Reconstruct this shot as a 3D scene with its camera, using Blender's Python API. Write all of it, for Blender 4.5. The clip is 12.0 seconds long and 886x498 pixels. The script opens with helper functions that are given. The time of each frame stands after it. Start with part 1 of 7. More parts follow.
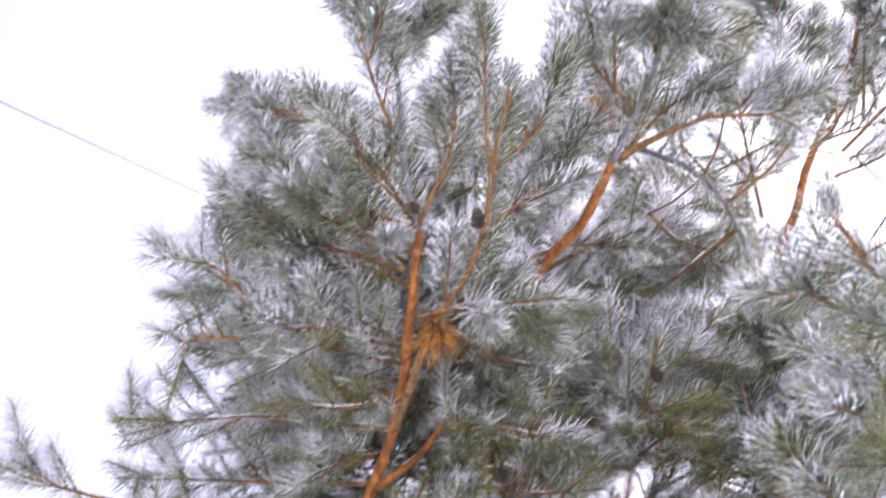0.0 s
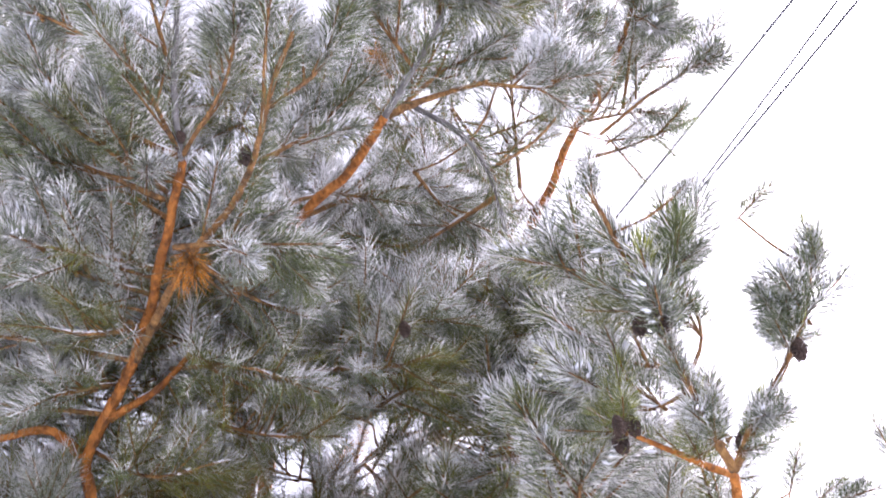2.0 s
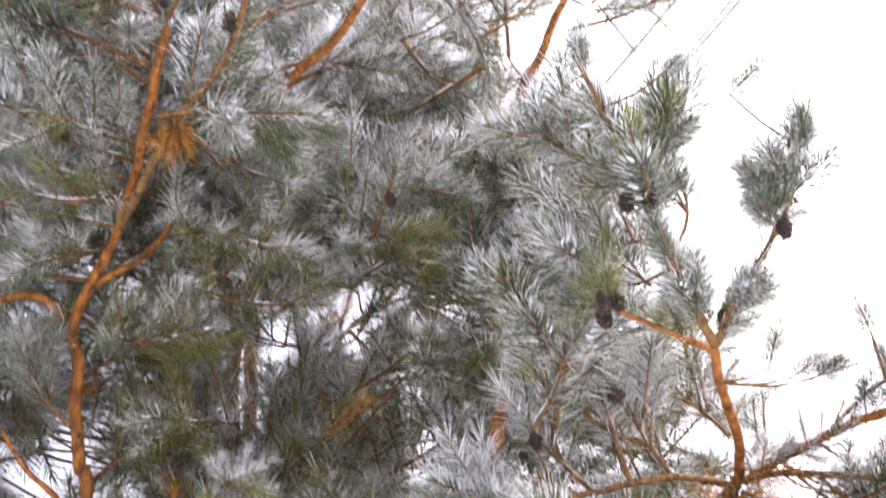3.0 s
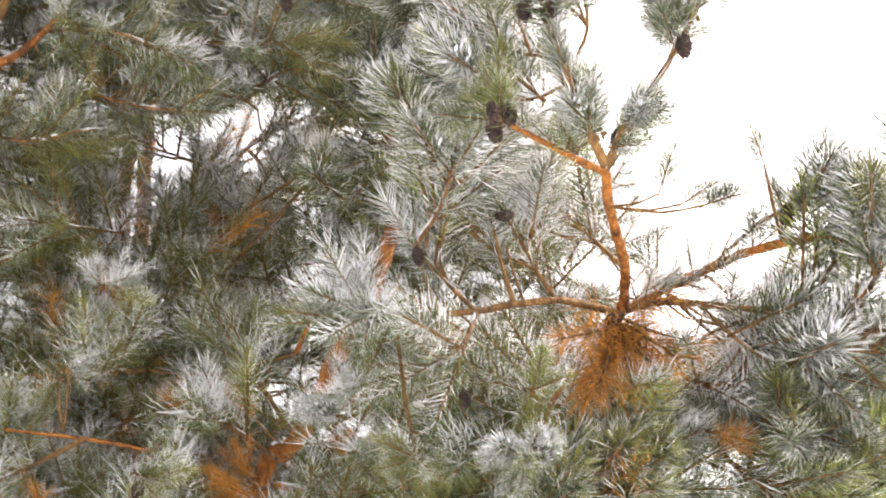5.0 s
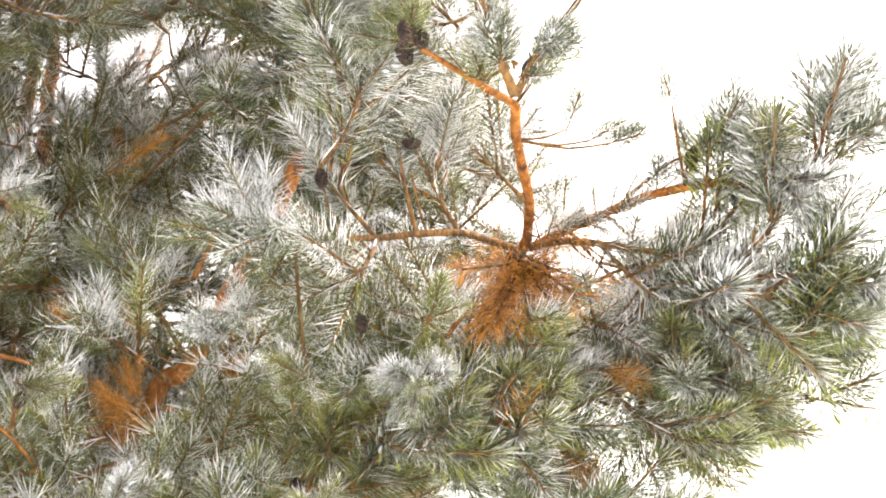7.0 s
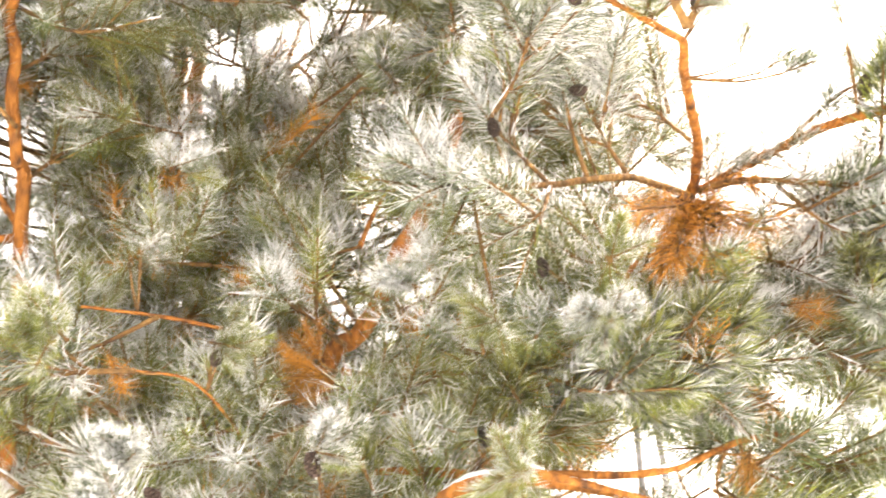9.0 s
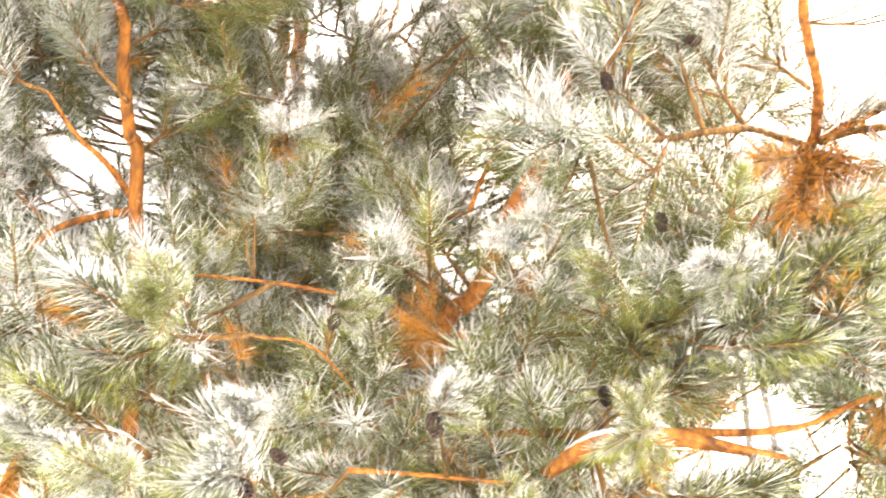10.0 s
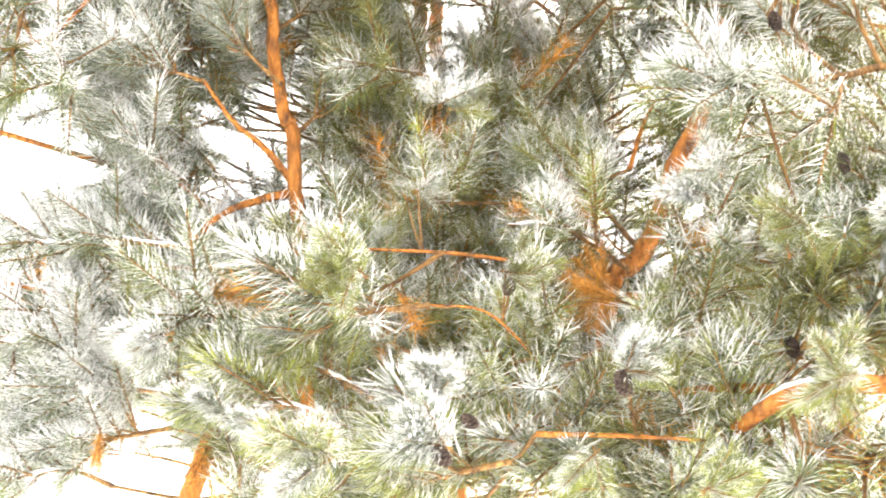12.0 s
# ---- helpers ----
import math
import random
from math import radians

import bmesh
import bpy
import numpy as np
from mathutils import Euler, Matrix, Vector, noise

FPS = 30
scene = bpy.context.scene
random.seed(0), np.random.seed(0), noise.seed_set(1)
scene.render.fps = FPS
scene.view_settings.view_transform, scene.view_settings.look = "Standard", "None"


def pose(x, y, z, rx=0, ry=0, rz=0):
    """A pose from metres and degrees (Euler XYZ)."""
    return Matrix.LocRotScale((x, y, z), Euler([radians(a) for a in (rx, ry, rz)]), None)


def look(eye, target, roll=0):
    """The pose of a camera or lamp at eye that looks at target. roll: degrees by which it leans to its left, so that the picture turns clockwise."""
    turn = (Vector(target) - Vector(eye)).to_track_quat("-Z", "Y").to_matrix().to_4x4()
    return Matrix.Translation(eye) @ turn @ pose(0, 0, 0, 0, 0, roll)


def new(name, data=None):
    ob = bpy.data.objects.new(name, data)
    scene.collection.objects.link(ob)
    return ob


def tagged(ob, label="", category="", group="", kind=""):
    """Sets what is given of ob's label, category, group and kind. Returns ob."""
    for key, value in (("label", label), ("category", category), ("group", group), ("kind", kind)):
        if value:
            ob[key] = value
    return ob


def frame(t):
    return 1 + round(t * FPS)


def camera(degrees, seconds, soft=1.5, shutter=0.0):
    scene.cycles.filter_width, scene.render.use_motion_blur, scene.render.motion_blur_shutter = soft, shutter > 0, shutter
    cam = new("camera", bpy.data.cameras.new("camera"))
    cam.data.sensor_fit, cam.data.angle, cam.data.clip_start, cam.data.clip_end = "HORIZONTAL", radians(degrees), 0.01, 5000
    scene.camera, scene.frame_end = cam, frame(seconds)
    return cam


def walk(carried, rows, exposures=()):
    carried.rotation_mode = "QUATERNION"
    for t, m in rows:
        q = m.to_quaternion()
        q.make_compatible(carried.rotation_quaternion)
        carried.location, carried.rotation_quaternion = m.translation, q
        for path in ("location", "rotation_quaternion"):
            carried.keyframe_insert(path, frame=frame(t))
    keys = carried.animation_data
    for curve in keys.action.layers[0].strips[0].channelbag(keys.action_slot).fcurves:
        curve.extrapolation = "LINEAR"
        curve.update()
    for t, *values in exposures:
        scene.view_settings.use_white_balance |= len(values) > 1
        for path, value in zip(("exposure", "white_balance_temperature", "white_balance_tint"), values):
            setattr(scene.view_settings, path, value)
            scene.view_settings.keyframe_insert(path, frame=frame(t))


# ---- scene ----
cam = camera(40, 12.0, soft=1.7, shutter=0.5)
PATH = [
    (0, pose(-0.0041, 0.0011, 1.6070, 131.737, 0, 1.472) @ pose(0, 0, 0, 0, 0, 0.149)),
    (0.5, pose(-0.0128, 0.0070, 1.5981, 134.114, 0, -3.237) @ pose(0, 0, 0, 0, 0, -0.959)),
    (1, pose(-0.0203, 0.0061, 1.5918, 133.492, 0, -9.686) @ pose(0, 0, 0, 0, 0, -2.641)),
    (1.5, pose(-0.0228, 0.0078, 1.5974, 130.963, 0, -12.408) @ pose(0, 0, 0, 0, 0, -2.927)),
    (2, pose(-0.0266, 0.0062, 1.5966, 129.118, 0, -13.784) @ pose(0, 0, 0, 0, 0, -3.486)),
    (2.5, pose(-0.0274, 0.0057, 1.6009, 126.664, 0, -13.808) @ pose(0, 0, 0, 0, 0, -3.150)),
    (3, pose(-0.0285, 0.0046, 1.6143, 122.714, 0, -14.192) @ pose(0, 0, 0, 0, 0, -2.963)),
    (3.5, pose(-0.0276, 0.0073, 1.6287, 119.414, 0, -15.228) @ pose(0, 0, 0, 0, 0, -3.327)),
    (3.7, pose(-0.0290, 0.0075, 1.6376, 118.323, 0, -15.640) @ pose(0, 0, 0, 0, 0, -3.645)),
    (5.3, pose(0.0727, 0.1077, 1.5751, 115.322, 0, -18.556) @ pose(0, 0, 0, 0, 0, -1.387)),
    (5.5, pose(0.0790, 0.1210, 1.5670, 115.293, 0, -18.874) @ pose(0, 0, 0, 0, 0, -1.290)),
    (6, pose(0.0852, 0.1327, 1.5648, 114.338, 0, -20.716) @ pose(0, 0, 0, 0, 0, -1.073)),
    (6.5, pose(0.0930, 0.1279, 1.5624, 113.703, 0, -22.106) @ pose(0, 0, 0, 0, 0, -0.622)),
    (6.7, pose(0.0927, 0.1185, 1.5590, 113.457, 0, -22.586) @ pose(0, 0, 0, 0, 0, -0.476)),
    (8.3, pose(0.0226, 0.1601, 1.4381, 114.484, 0, -20.085) @ pose(0, 0, 0, 0, 0, -1.100)),
    (8.5, pose(0.0068, 0.1688, 1.4398, 114.491, 0, -19.533) @ pose(0, 0, 0, 0, 0, -1.351)),
    (9, pose(-0.0223, 0.1933, 1.4331, 114.123, 0, -17.063) @ pose(0, 0, 0, 0, 0, -1.525)),
    (9.5, pose(-0.0353, 0.2114, 1.4260, 113.601, 0, -14.584) @ pose(0, 0, 0, 0, 0, -1.147)),
    (10, pose(-0.0468, 0.2368, 1.4149, 113.178, 0, -12.129) @ pose(0, 0, 0, 0, 0, -1.043)),
    (10.5, pose(-0.0518, 0.2578, 1.4047, 112.520, 0, -10.410) @ pose(0, 0, 0, 0, 0, -1.254)),
    (11, pose(-0.0887, 0.2709, 1.4068, 112.668, 0, -9.125) @ pose(0, 0, 0, 0, 0, -1.705)),
    (11.5, pose(-0.1118, 0.2672, 1.4025, 112.714, 0, -7.530) @ pose(0, 0, 0, 0, 0, -1.927)),
    (12, pose(-0.1216, 0.2838, 1.4005, 112.386, 0, -5.729) @ pose(0, 0, 0, 0, 0, -2.206)),
]
walk(cam, PATH, [(0, 1.6, 5850, 29), (2, 1.5, 5950, 27), (3.5, 1.5, 6400, 21), (5.5, 1.96, 6900, 16), (8.5, 2.4, 7300, 13), (9.5, 2.8, 7800, 14), (12, 2.95, 7050, 10)])

# ---- sky and light: a bright overcast winter day ----
world = bpy.data.worlds.new("overcast")
scene.world = world
world.use_nodes = True
wn, wl = world.node_tree.nodes, world.node_tree.links
sky = wn.new("ShaderNodeTexSky")
sky.sky_type, sky.sun_disc = "NISHITA", False
sky.sun_elevation, sky.sun_rotation = radians(42), radians(70)
sky.dust_density = 7.0
grey = wn.new("ShaderNodeHueSaturation")
grey.inputs["Saturation"].default_value = 0.25
wl.new(sky.outputs[0], grey.inputs["Color"])
wl.new(grey.outputs[0], wn["Background"].inputs["Color"])
wn["Background"].inputs["Strength"].default_value = 0.15
sun = new("sun", bpy.data.lights.new("sun", "SUN"))
sun.data.energy, sun.data.angle, sun.data.color = 0.8, radians(40), (1.0, 0.95, 0.88)
sun.matrix_world = look((0, 0, 8), (-math.sin(radians(70)) * 8, -math.cos(radians(70)) * 8, 8 - 8 * math.tan(radians(42))))


# ---- materials ----
def material(name, rough=0.8):
    m = bpy.data.materials.new(name)
    m.use_nodes = True
    b = m.node_tree.nodes["Principled BSDF"]
    b.inputs["Roughness"].default_value = rough
    return m, m.node_tree.nodes, m.node_tree.links, b


def ramp(nodes, stops):
    r = nodes.new("ShaderNodeValToRGB")
    el = r.color_ramp.elements
    while len(el) < len(stops):
        el.new(0.5)
    for e, (p, c) in zip(el, stops):
        e.position, e.color = p, (*c, 1)
    return r


def needle_material(name, dark, light, frost):
    """Needles with rime on their upper sides; frost: how much of them is white."""
    m, n, l, b = material(name, 0.5)
    geo, co = n.new("ShaderNodeNewGeometry"), n.new("ShaderNodeTexCoord")
    base = ramp(n, [(0.0, dark), (0.6, light), (1.0, tuple(v * 1.25 for v in light))])
    l.new(geo.outputs["Random Per Island"], base.inputs["Fac"])
    big, fine = n.new("ShaderNodeTexNoise"), n.new("ShaderNodeTexNoise")
    big.inputs["Scale"].default_value, fine.inputs["Scale"].default_value = 6.0, 160.0
    l.new(geo.outputs["Position"], big.inputs["Vector"])
    l.new(geo.outputs["Position"], fine.inputs["Vector"])
    sep = n.new("ShaderNodeSeparateXYZ")
    l.new(geo.outputs["Normal"], sep.inputs[0])
    up = n.new("ShaderNodeMath")
    up.operation = "MULTIPLY_ADD"
    up.inputs[1].default_value, up.inputs[2].default_value = 0.62, frost - 1.13
    l.new(sep.outputs["Z"], up.inputs[0])
    total = up
    for source, k in ((big.outputs["Fac"], 1.1), (fine.outputs["Fac"], 0.4), (geo.outputs["Random Per Island"], 0.65)):
        add = n.new("ShaderNodeMath")
        add.operation = "MULTIPLY_ADD"
        add.inputs[1].default_value = k
        l.new(source, add.inputs[0])
        l.new(total.outputs[0], add.inputs[2])
        total = add
    edge = n.new("ShaderNodeMapRange")
    edge.inputs["From Min"].default_value, edge.inputs["From Max"].default_value = 0.38, 0.56
    l.new(total.outputs[0], edge.inputs["Value"])
    mix = n.new("ShaderNodeMixRGB")
    mix.inputs["Color2"].default_value = (0.87, 0.86, 0.85, 1)
    l.new(edge.outputs[0], mix.inputs["Fac"])
    l.new(base.outputs["Color"], mix.inputs["Color1"])
    l.new(mix.outputs[0], b.inputs["Base Color"])
    b.inputs["Transmission Weight"].default_value = 0.0
    return m


def bark_material(name, a, b_, c, scale):
    m, n, l, b = material(name, 0.85)
    geo = n.new("ShaderNodeNewGeometry")
    stretch = n.new("ShaderNodeMapping")
    stretch.inputs["Scale"].default_value = (1, 1, 0.35)
    l.new(geo.outputs["Position"], stretch.inputs["Vector"])
    flakes, tone = n.new("ShaderNodeTexVoronoi"), n.new("ShaderNodeTexNoise")
    flakes.inputs["Scale"].default_value, tone.inputs["Scale"].default_value = scale, scale * 0.4
    tone.inputs["Detail"].default_value = 6
    l.new(stretch.outputs[0], flakes.inputs["Vector"])
    l.new(stretch.outputs[0], tone.inputs["Vector"])
    cr = ramp(n, [(0.3, a), (0.5, b_), (0.72, c)])
    l.new(tone.outputs["Fac"], cr.inputs["Fac"])
    var = n.new("ShaderNodeMixRGB")
    var.blend_type = "MULTIPLY"
    var.inputs["Fac"].default_value = 0.45
    l.new(cr.outputs["Color"], var.inputs["Color1"])
    l.new(flakes.outputs["Color"], var.inputs["Color2"])
    l.new(cr.outputs["Color"], var.inputs["Color1"])
    gray = n.new("ShaderNodeRGBToBW")
    l.new(flakes.outputs["Color"], gray.inputs[0])
    l.new(gray.outputs[0], var.inputs["Color2"])
    l.new(var.outputs[0], b.inputs["Base Color"])
    bump = n.new("ShaderNodeBump")
    bump.inputs["Strength"].default_value, bump.inputs["Distance"].default_value = 0.9, 0.006
    l.new(flakes.outputs["Distance"], bump.inputs["Height"])
    l.new(bump.outputs[0], b.inputs["Normal"])
    return m


def snow_material():
    m, n, l, b = material("snow", 0.6)
    geo, tone = n.new("ShaderNodeNewGeometry"), n.new("ShaderNodeTexNoise")
    tone.inputs["Scale"].default_value, tone.inputs["Detail"].default_value = 30, 8
    l.new(geo.outputs["Position"], tone.inputs["Vector"])
    cr = ramp(n, [(0.3, (0.74, 0.77, 0.82)), (0.7, (0.88, 0.89, 0.91))])
    l.new(tone.outputs["Fac"], cr.inputs["Fac"])
    l.new(cr.outputs["Color"], b.inputs["Base Color"])
    bump = n.new("ShaderNodeBump")
    bump.inputs["Strength"].default_value, bump.inputs["Distance"].default_value = 0.4, 0.01
    l.new(tone.outputs["Fac"], bump.inputs["Height"])
    l.new(bump.outputs[0], b.inputs["Normal"])
    return m


SNOW = snow_material()
GREY_WOOD = bark_material("grey_wood", (0.10, 0.095, 0.09), (0.2, 0.19, 0.18), (0.3, 0.29, 0.28), 40)
BARK = bark_material("pine_bark", (0.13, 0.05, 0.015), (0.44, 0.155, 0.022), (0.62, 0.25, 0.05), 110)
TWIG = bark_material("twig_bark", (0.10, 0.055, 0.022), (0.27, 0.135, 0.04), (0.42, 0.23, 0.07), 140)
CONE = bark_material("cone_scales", (0.035, 0.022, 0.016), (0.08, 0.048, 0.034), (0.15, 0.10, 0.075), 200)
NEEDLES = {
    "green": needle_material("needle_green", (0.04, 0.06, 0.014), (0.14, 0.172, 0.05), 0.30),
    "frost": needle_material("needle_frosted", (0.06, 0.085, 0.04), (0.15, 0.18, 0.08), 0.78),
    "yellow": needle_material("needle_yellow_green", (0.10, 0.13, 0.02), (0.29, 0.31, 0.055), 0.28),
    # olive with little rime; also stands in for shade inside the crowns
    "inner": needle_material("needle_inner", (0.05, 0.055, 0.010), (0.165, 0.17, 0.024), 0.16),
    "brown": needle_material("needle_dead", (0.26, 0.095, 0.012), (0.64, 0.28, 0.035), -0.6),
}
HOAR = needle_material("needle_hoar", (0.10, 0.12, 0.075), (0.22, 0.24, 0.165), 0.46)
# unseen ground: snow and grass shares set by the light it bounces up
ground_m, gn, gl, gb = material("thin_snow_over_grass", 0.9)
patch, gpos = gn.new("ShaderNodeTexNoise"), gn.new("ShaderNodeNewGeometry")
patch.inputs["Scale"].default_value, patch.inputs["Detail"].default_value = 1.2, 10
gl.new(gpos.outputs["Position"], patch.inputs["Vector"])
gramp = ramp(gn, [(0.3, (0.10, 0.09, 0.06)), (0.36, (0.35, 0.34, 0.30)), (0.44, (0.75, 0.77, 0.8))])
gl.new(patch.outputs["Fac"], gramp.inputs["Fac"])
gl.new(gramp.outputs["Color"], gb.inputs["Base Color"])
wire_m, _, _, wb = material("cable", 0.6)
wb.inputs["Base Color"].default_value = (0.06, 0.06, 0.065, 1)


# ---- building blocks ----
def mesh_of(name, verts, faces, mats, which=None):
    me = bpy.data.meshes.new(name)
    me.from_pydata([tuple(v) for v in verts], [], faces)
    for m in mats:
        me.materials.append(m)
    if which is not None:
        me.polygons.foreach_set("material_index", np.asarray(which, dtype=np.int32))
    me.polygons.foreach_set("use_smooth", np.ones(len(faces), dtype=bool))
    me.update()
    return me


def part(name, me, parent, m=None, label=""):
    ob = new(name, me)
    ob.parent = parent
    ob.matrix_basis = (m or Matrix()) if parent.parent else Matrix.Translation(-Vector(parent["foot"])) @ (m or Matrix())
    return tagged(ob, label=label)


def curve_points(points, step):
    """Points of a smooth line through the given ones."""
    p = [Vector(v) for v in points]
    p = [p[0] * 2 - p[1]] + p + [p[-1] * 2 - p[-2]]
    line = []
    for a, b, c, d in zip(p, p[1:], p[2:], p[3:]):
        k = max(2, int((c - b).length / step))
        for i in range(k):
            u = i / k
            line.append(0.5 * (2 * b + (c - a) * u + (2 * a - 5 * b + 4 * c - d) * u * u + (3 * b - a - 3 * c + d) * u ** 3))
    return line + [p[-2]]


def tube(line, radii, sides, rough=0.0):
    verts, faces = [], []
    side = Vector((1, 0.3, 0.1))
    for i, (c, r) in enumerate(zip(line, radii)):
        t = (line[min(i + 1, len(line) - 1)] - line[max(i - 1, 0)]).normalized()
        x = (side - t * side.dot(t)).normalized()
        side, y = x, t.cross(x)
        for k in range(sides):
            a = 2 * math.pi * k / sides
            w = r * (1 + rough * noise.noise(c * 60 + Vector((k * 7.0, 0, 0))))
            verts.append(c + (x * math.cos(a) + y * math.sin(a)) * w)
    for i in range(len(line) - 1):
        for k in range(sides):
            a, b = i * sides + k, i * sides + (k + 1) % sides
            faces.append((a, b, b + sides, a + sides))
    n = len(verts)
    verts += [line[0], line[-1] + (line[-1] - line[-2]).normalized() * radii[-1]]
    for k in range(sides):
        faces.append((n, (k + 1) % sides, k))
        faces.append((n + 1, n - sides + k, n - sides + (k + 1) % sides))
    return verts, faces


def snow_ridge(line, radii, rng, lack=0.0):
    """Snow that lies in uneven pieces along the top of a limb."""
    pieces, run = [], []
    shift = rng.random() * 50

    def close(run):
        if len(run) < 3:
            return
        r = [rr * math.sin(math.pi * (i + 0.35) / (len(run) - 0.3)) ** 0.5 for i, (_, rr) in enumerate(run)]
        pieces.append(tube([c for c, _ in run], r, 7, 0.5))

    for i, (c, r) in enumerate(zip(line, radii)):
        t = (line[min(i + 1, len(line) - 1)] - line[max(i - 1, 0)]).normalized()
        v = noise.noise(c * 14 + Vector((shift, 0, 0)))
        if abs(t.z) < 0.8 and v > lack:
            run.append((c + Vector((0, 0, r * 0.75)), r * 0.55 + 0.0035 * (0.6 + v) * (1 - abs(t.z))))
        else:
            close(run)
            run = []
    close(run)
    return pieces


def shoot_arrays(seed, kind, fine=True):
    """A shoot along +z: a thin twig set with curved needles in a sleeve; those on its upper side, +x, carry the rime,
    which also paints in light from above.
    """
    rng = random.Random(seed)
    length = rng.uniform(0.10, 0.15)
    count = (150 if kind != "brown" else 90) if fine else 72
    verts, faces, which = [], [], []
    v, f = tube([Vector((0, 0, -0.02)), Vector((0.001, 0, length * 0.5)), Vector((0, 0.001, length))], [0.0028, 0.0024, 0.0016], 5)
    verts += v
    faces += f
    which += [1] * len(f)
    thick = {"frost": 0.0011, "brown": 0.001}.get(kind, 0.001) * (1 if fine else 1.05)
    rimed = {"frost": 1.0, "green": 0.52, "yellow": 0.45, "inner": 0.1, "brown": 0.0}[kind]
    for i in range(count):
        u = (i + rng.random()) / count
        u = u ** 0.85
        az = i * 2.39996 + rng.uniform(-0.3, 0.3)
        lean = radians(rng.gauss(64 - 18 * u, 8)) if u < 0.88 else radians(rng.uniform(8, 48))
        size = rng.uniform(0.056, 0.076) * (1.0 - 0.12 * u)
        if kind == "brown":
            lean, size = radians(rng.gauss(50, 28)), size * rng.uniform(0.8, 1.15)
        out = Vector((math.cos(az), math.sin(az), 0))
        start = Vector((0, 0, length * u)) + out * 0.002
        way = out * math.sin(lean) + Vector((0, 0, math.cos(lean)))
        bend = (Vector((0, 0, 1)) * rng.uniform(0.0, 0.16) + Vector((rng.gauss(0, 0.07), rng.gauss(0, 0.07), rng.gauss(0, 0.07))))
        if kind == "brown":
            bend = Vector((rng.gauss(0, 0.4), rng.gauss(0, 0.4), rng.gauss(0, 0.4)))
        mid = start + way * size * 0.5
        tip = mid + (way + bend).normalized() * size * 0.5
        x = way.orthogonal().normalized()
        y = way.cross(x)
        n = len(verts)
        # more white towards the top: rime, and top light put into the colour
        white = 3 if rng.random() < rimed * min(max(0.45 + 0.85 * math.cos(az), 0), 1) else 0
        fat = thick * rng.uniform(0.8, 1.25) * (1.2 if white else 1.0)
        if not fine:
            for a in (0.5, 2.6, 4.7):
                verts.append(start + (x * math.cos(a) + y * math.sin(a)) * fat)
            verts.append(tip)
            for k in range(3):
                faces.append((n + k, n + (k + 1) % 3, n + 3))
                which.append(white)
            continue
        verts.append(start)
        for a in (0.5, 2.6, 4.7):
            verts.append(mid + (x * math.cos(a) + y * math.sin(a)) * fat)
        verts.append(tip)
        for k in range(3):
            j = (k + 1) % 3
            faces.append((n, n + 1 + j, n + 1 + k))
            faces.append((n + 1 + k, n + 1 + j, n + 4))
            which += [white, white]
    if kind == "frost" and fine:
        # lumps of snow caught between the needles
        for i in range(7):
            az, u = rng.gauss(0, 0.8), rng.uniform(0.3, 1)
            c = Vector((math.cos(az) * 0.022, math.sin(az) * 0.022, length * u + 0.015))
            d = (Vector((math.cos(az), math.sin(az), 0.8))).normalized()
            v, f = tube([c - d * 0.009, c - d * 0.004, c + d * 0.003, c + d * 0.009], [0.001, 0.0034, 0.003, 0.0012], 6, 0.5)
            n = len(verts)
            verts += v
            faces += [tuple(q + n for q in g) for g in f]
            which += [2] * len(f)
    return verts, faces, which


SHOOTS, ARRAYS = {}, {}
for kind_i, kind in enumerate(NEEDLES):
    for variant in range(6 if kind == "green" else 3):
        data = shoot_arrays(kind_i * 31 + variant, kind)
        ARRAYS[kind, variant] = shoot_arrays(kind_i * 31 + variant, kind, False)
        SHOOTS[kind, variant] = mesh_of("needle_tuft", data[0], data[1], [HOAR if kind == "frost" else NEEDLES[kind], TWIG, SNOW, NEEDLES["frost"]], data[2])

TUFTS, WOOD = {}, {}
WHORL = Vector((1.01, 2.00, 2.39))
RNG = random.Random(11)


def tree(name, foot, label):
    ob = tagged(new(name), label, "tree", "pines")
    ob.location = foot
    ob["foot"] = foot
    TUFTS[ob], WOOD[ob] = [], []
    return ob


def limb(t, name, points, r0, r1, bark, sides, lack):
    line = curve_points(points, 0.02)
    n = len(line)
    radii = [r0 + (r1 - r0) * (i / (n - 1)) for i in range(n)]
    line = [c + 0.35 * r0 * noise.noise_vector(c * 9) for c in line]
    v, f = tube(line, radii, sides, 0.25)
    wood = part(name, mesh_of(name, v, f, [bark]), t)
    for v, f in snow_ridge(line, radii, RNG, lack):
        part("snow", mesh_of("snow", v, f, [SNOW]), wood, label="thin snow lying along the top")
    return line, wood


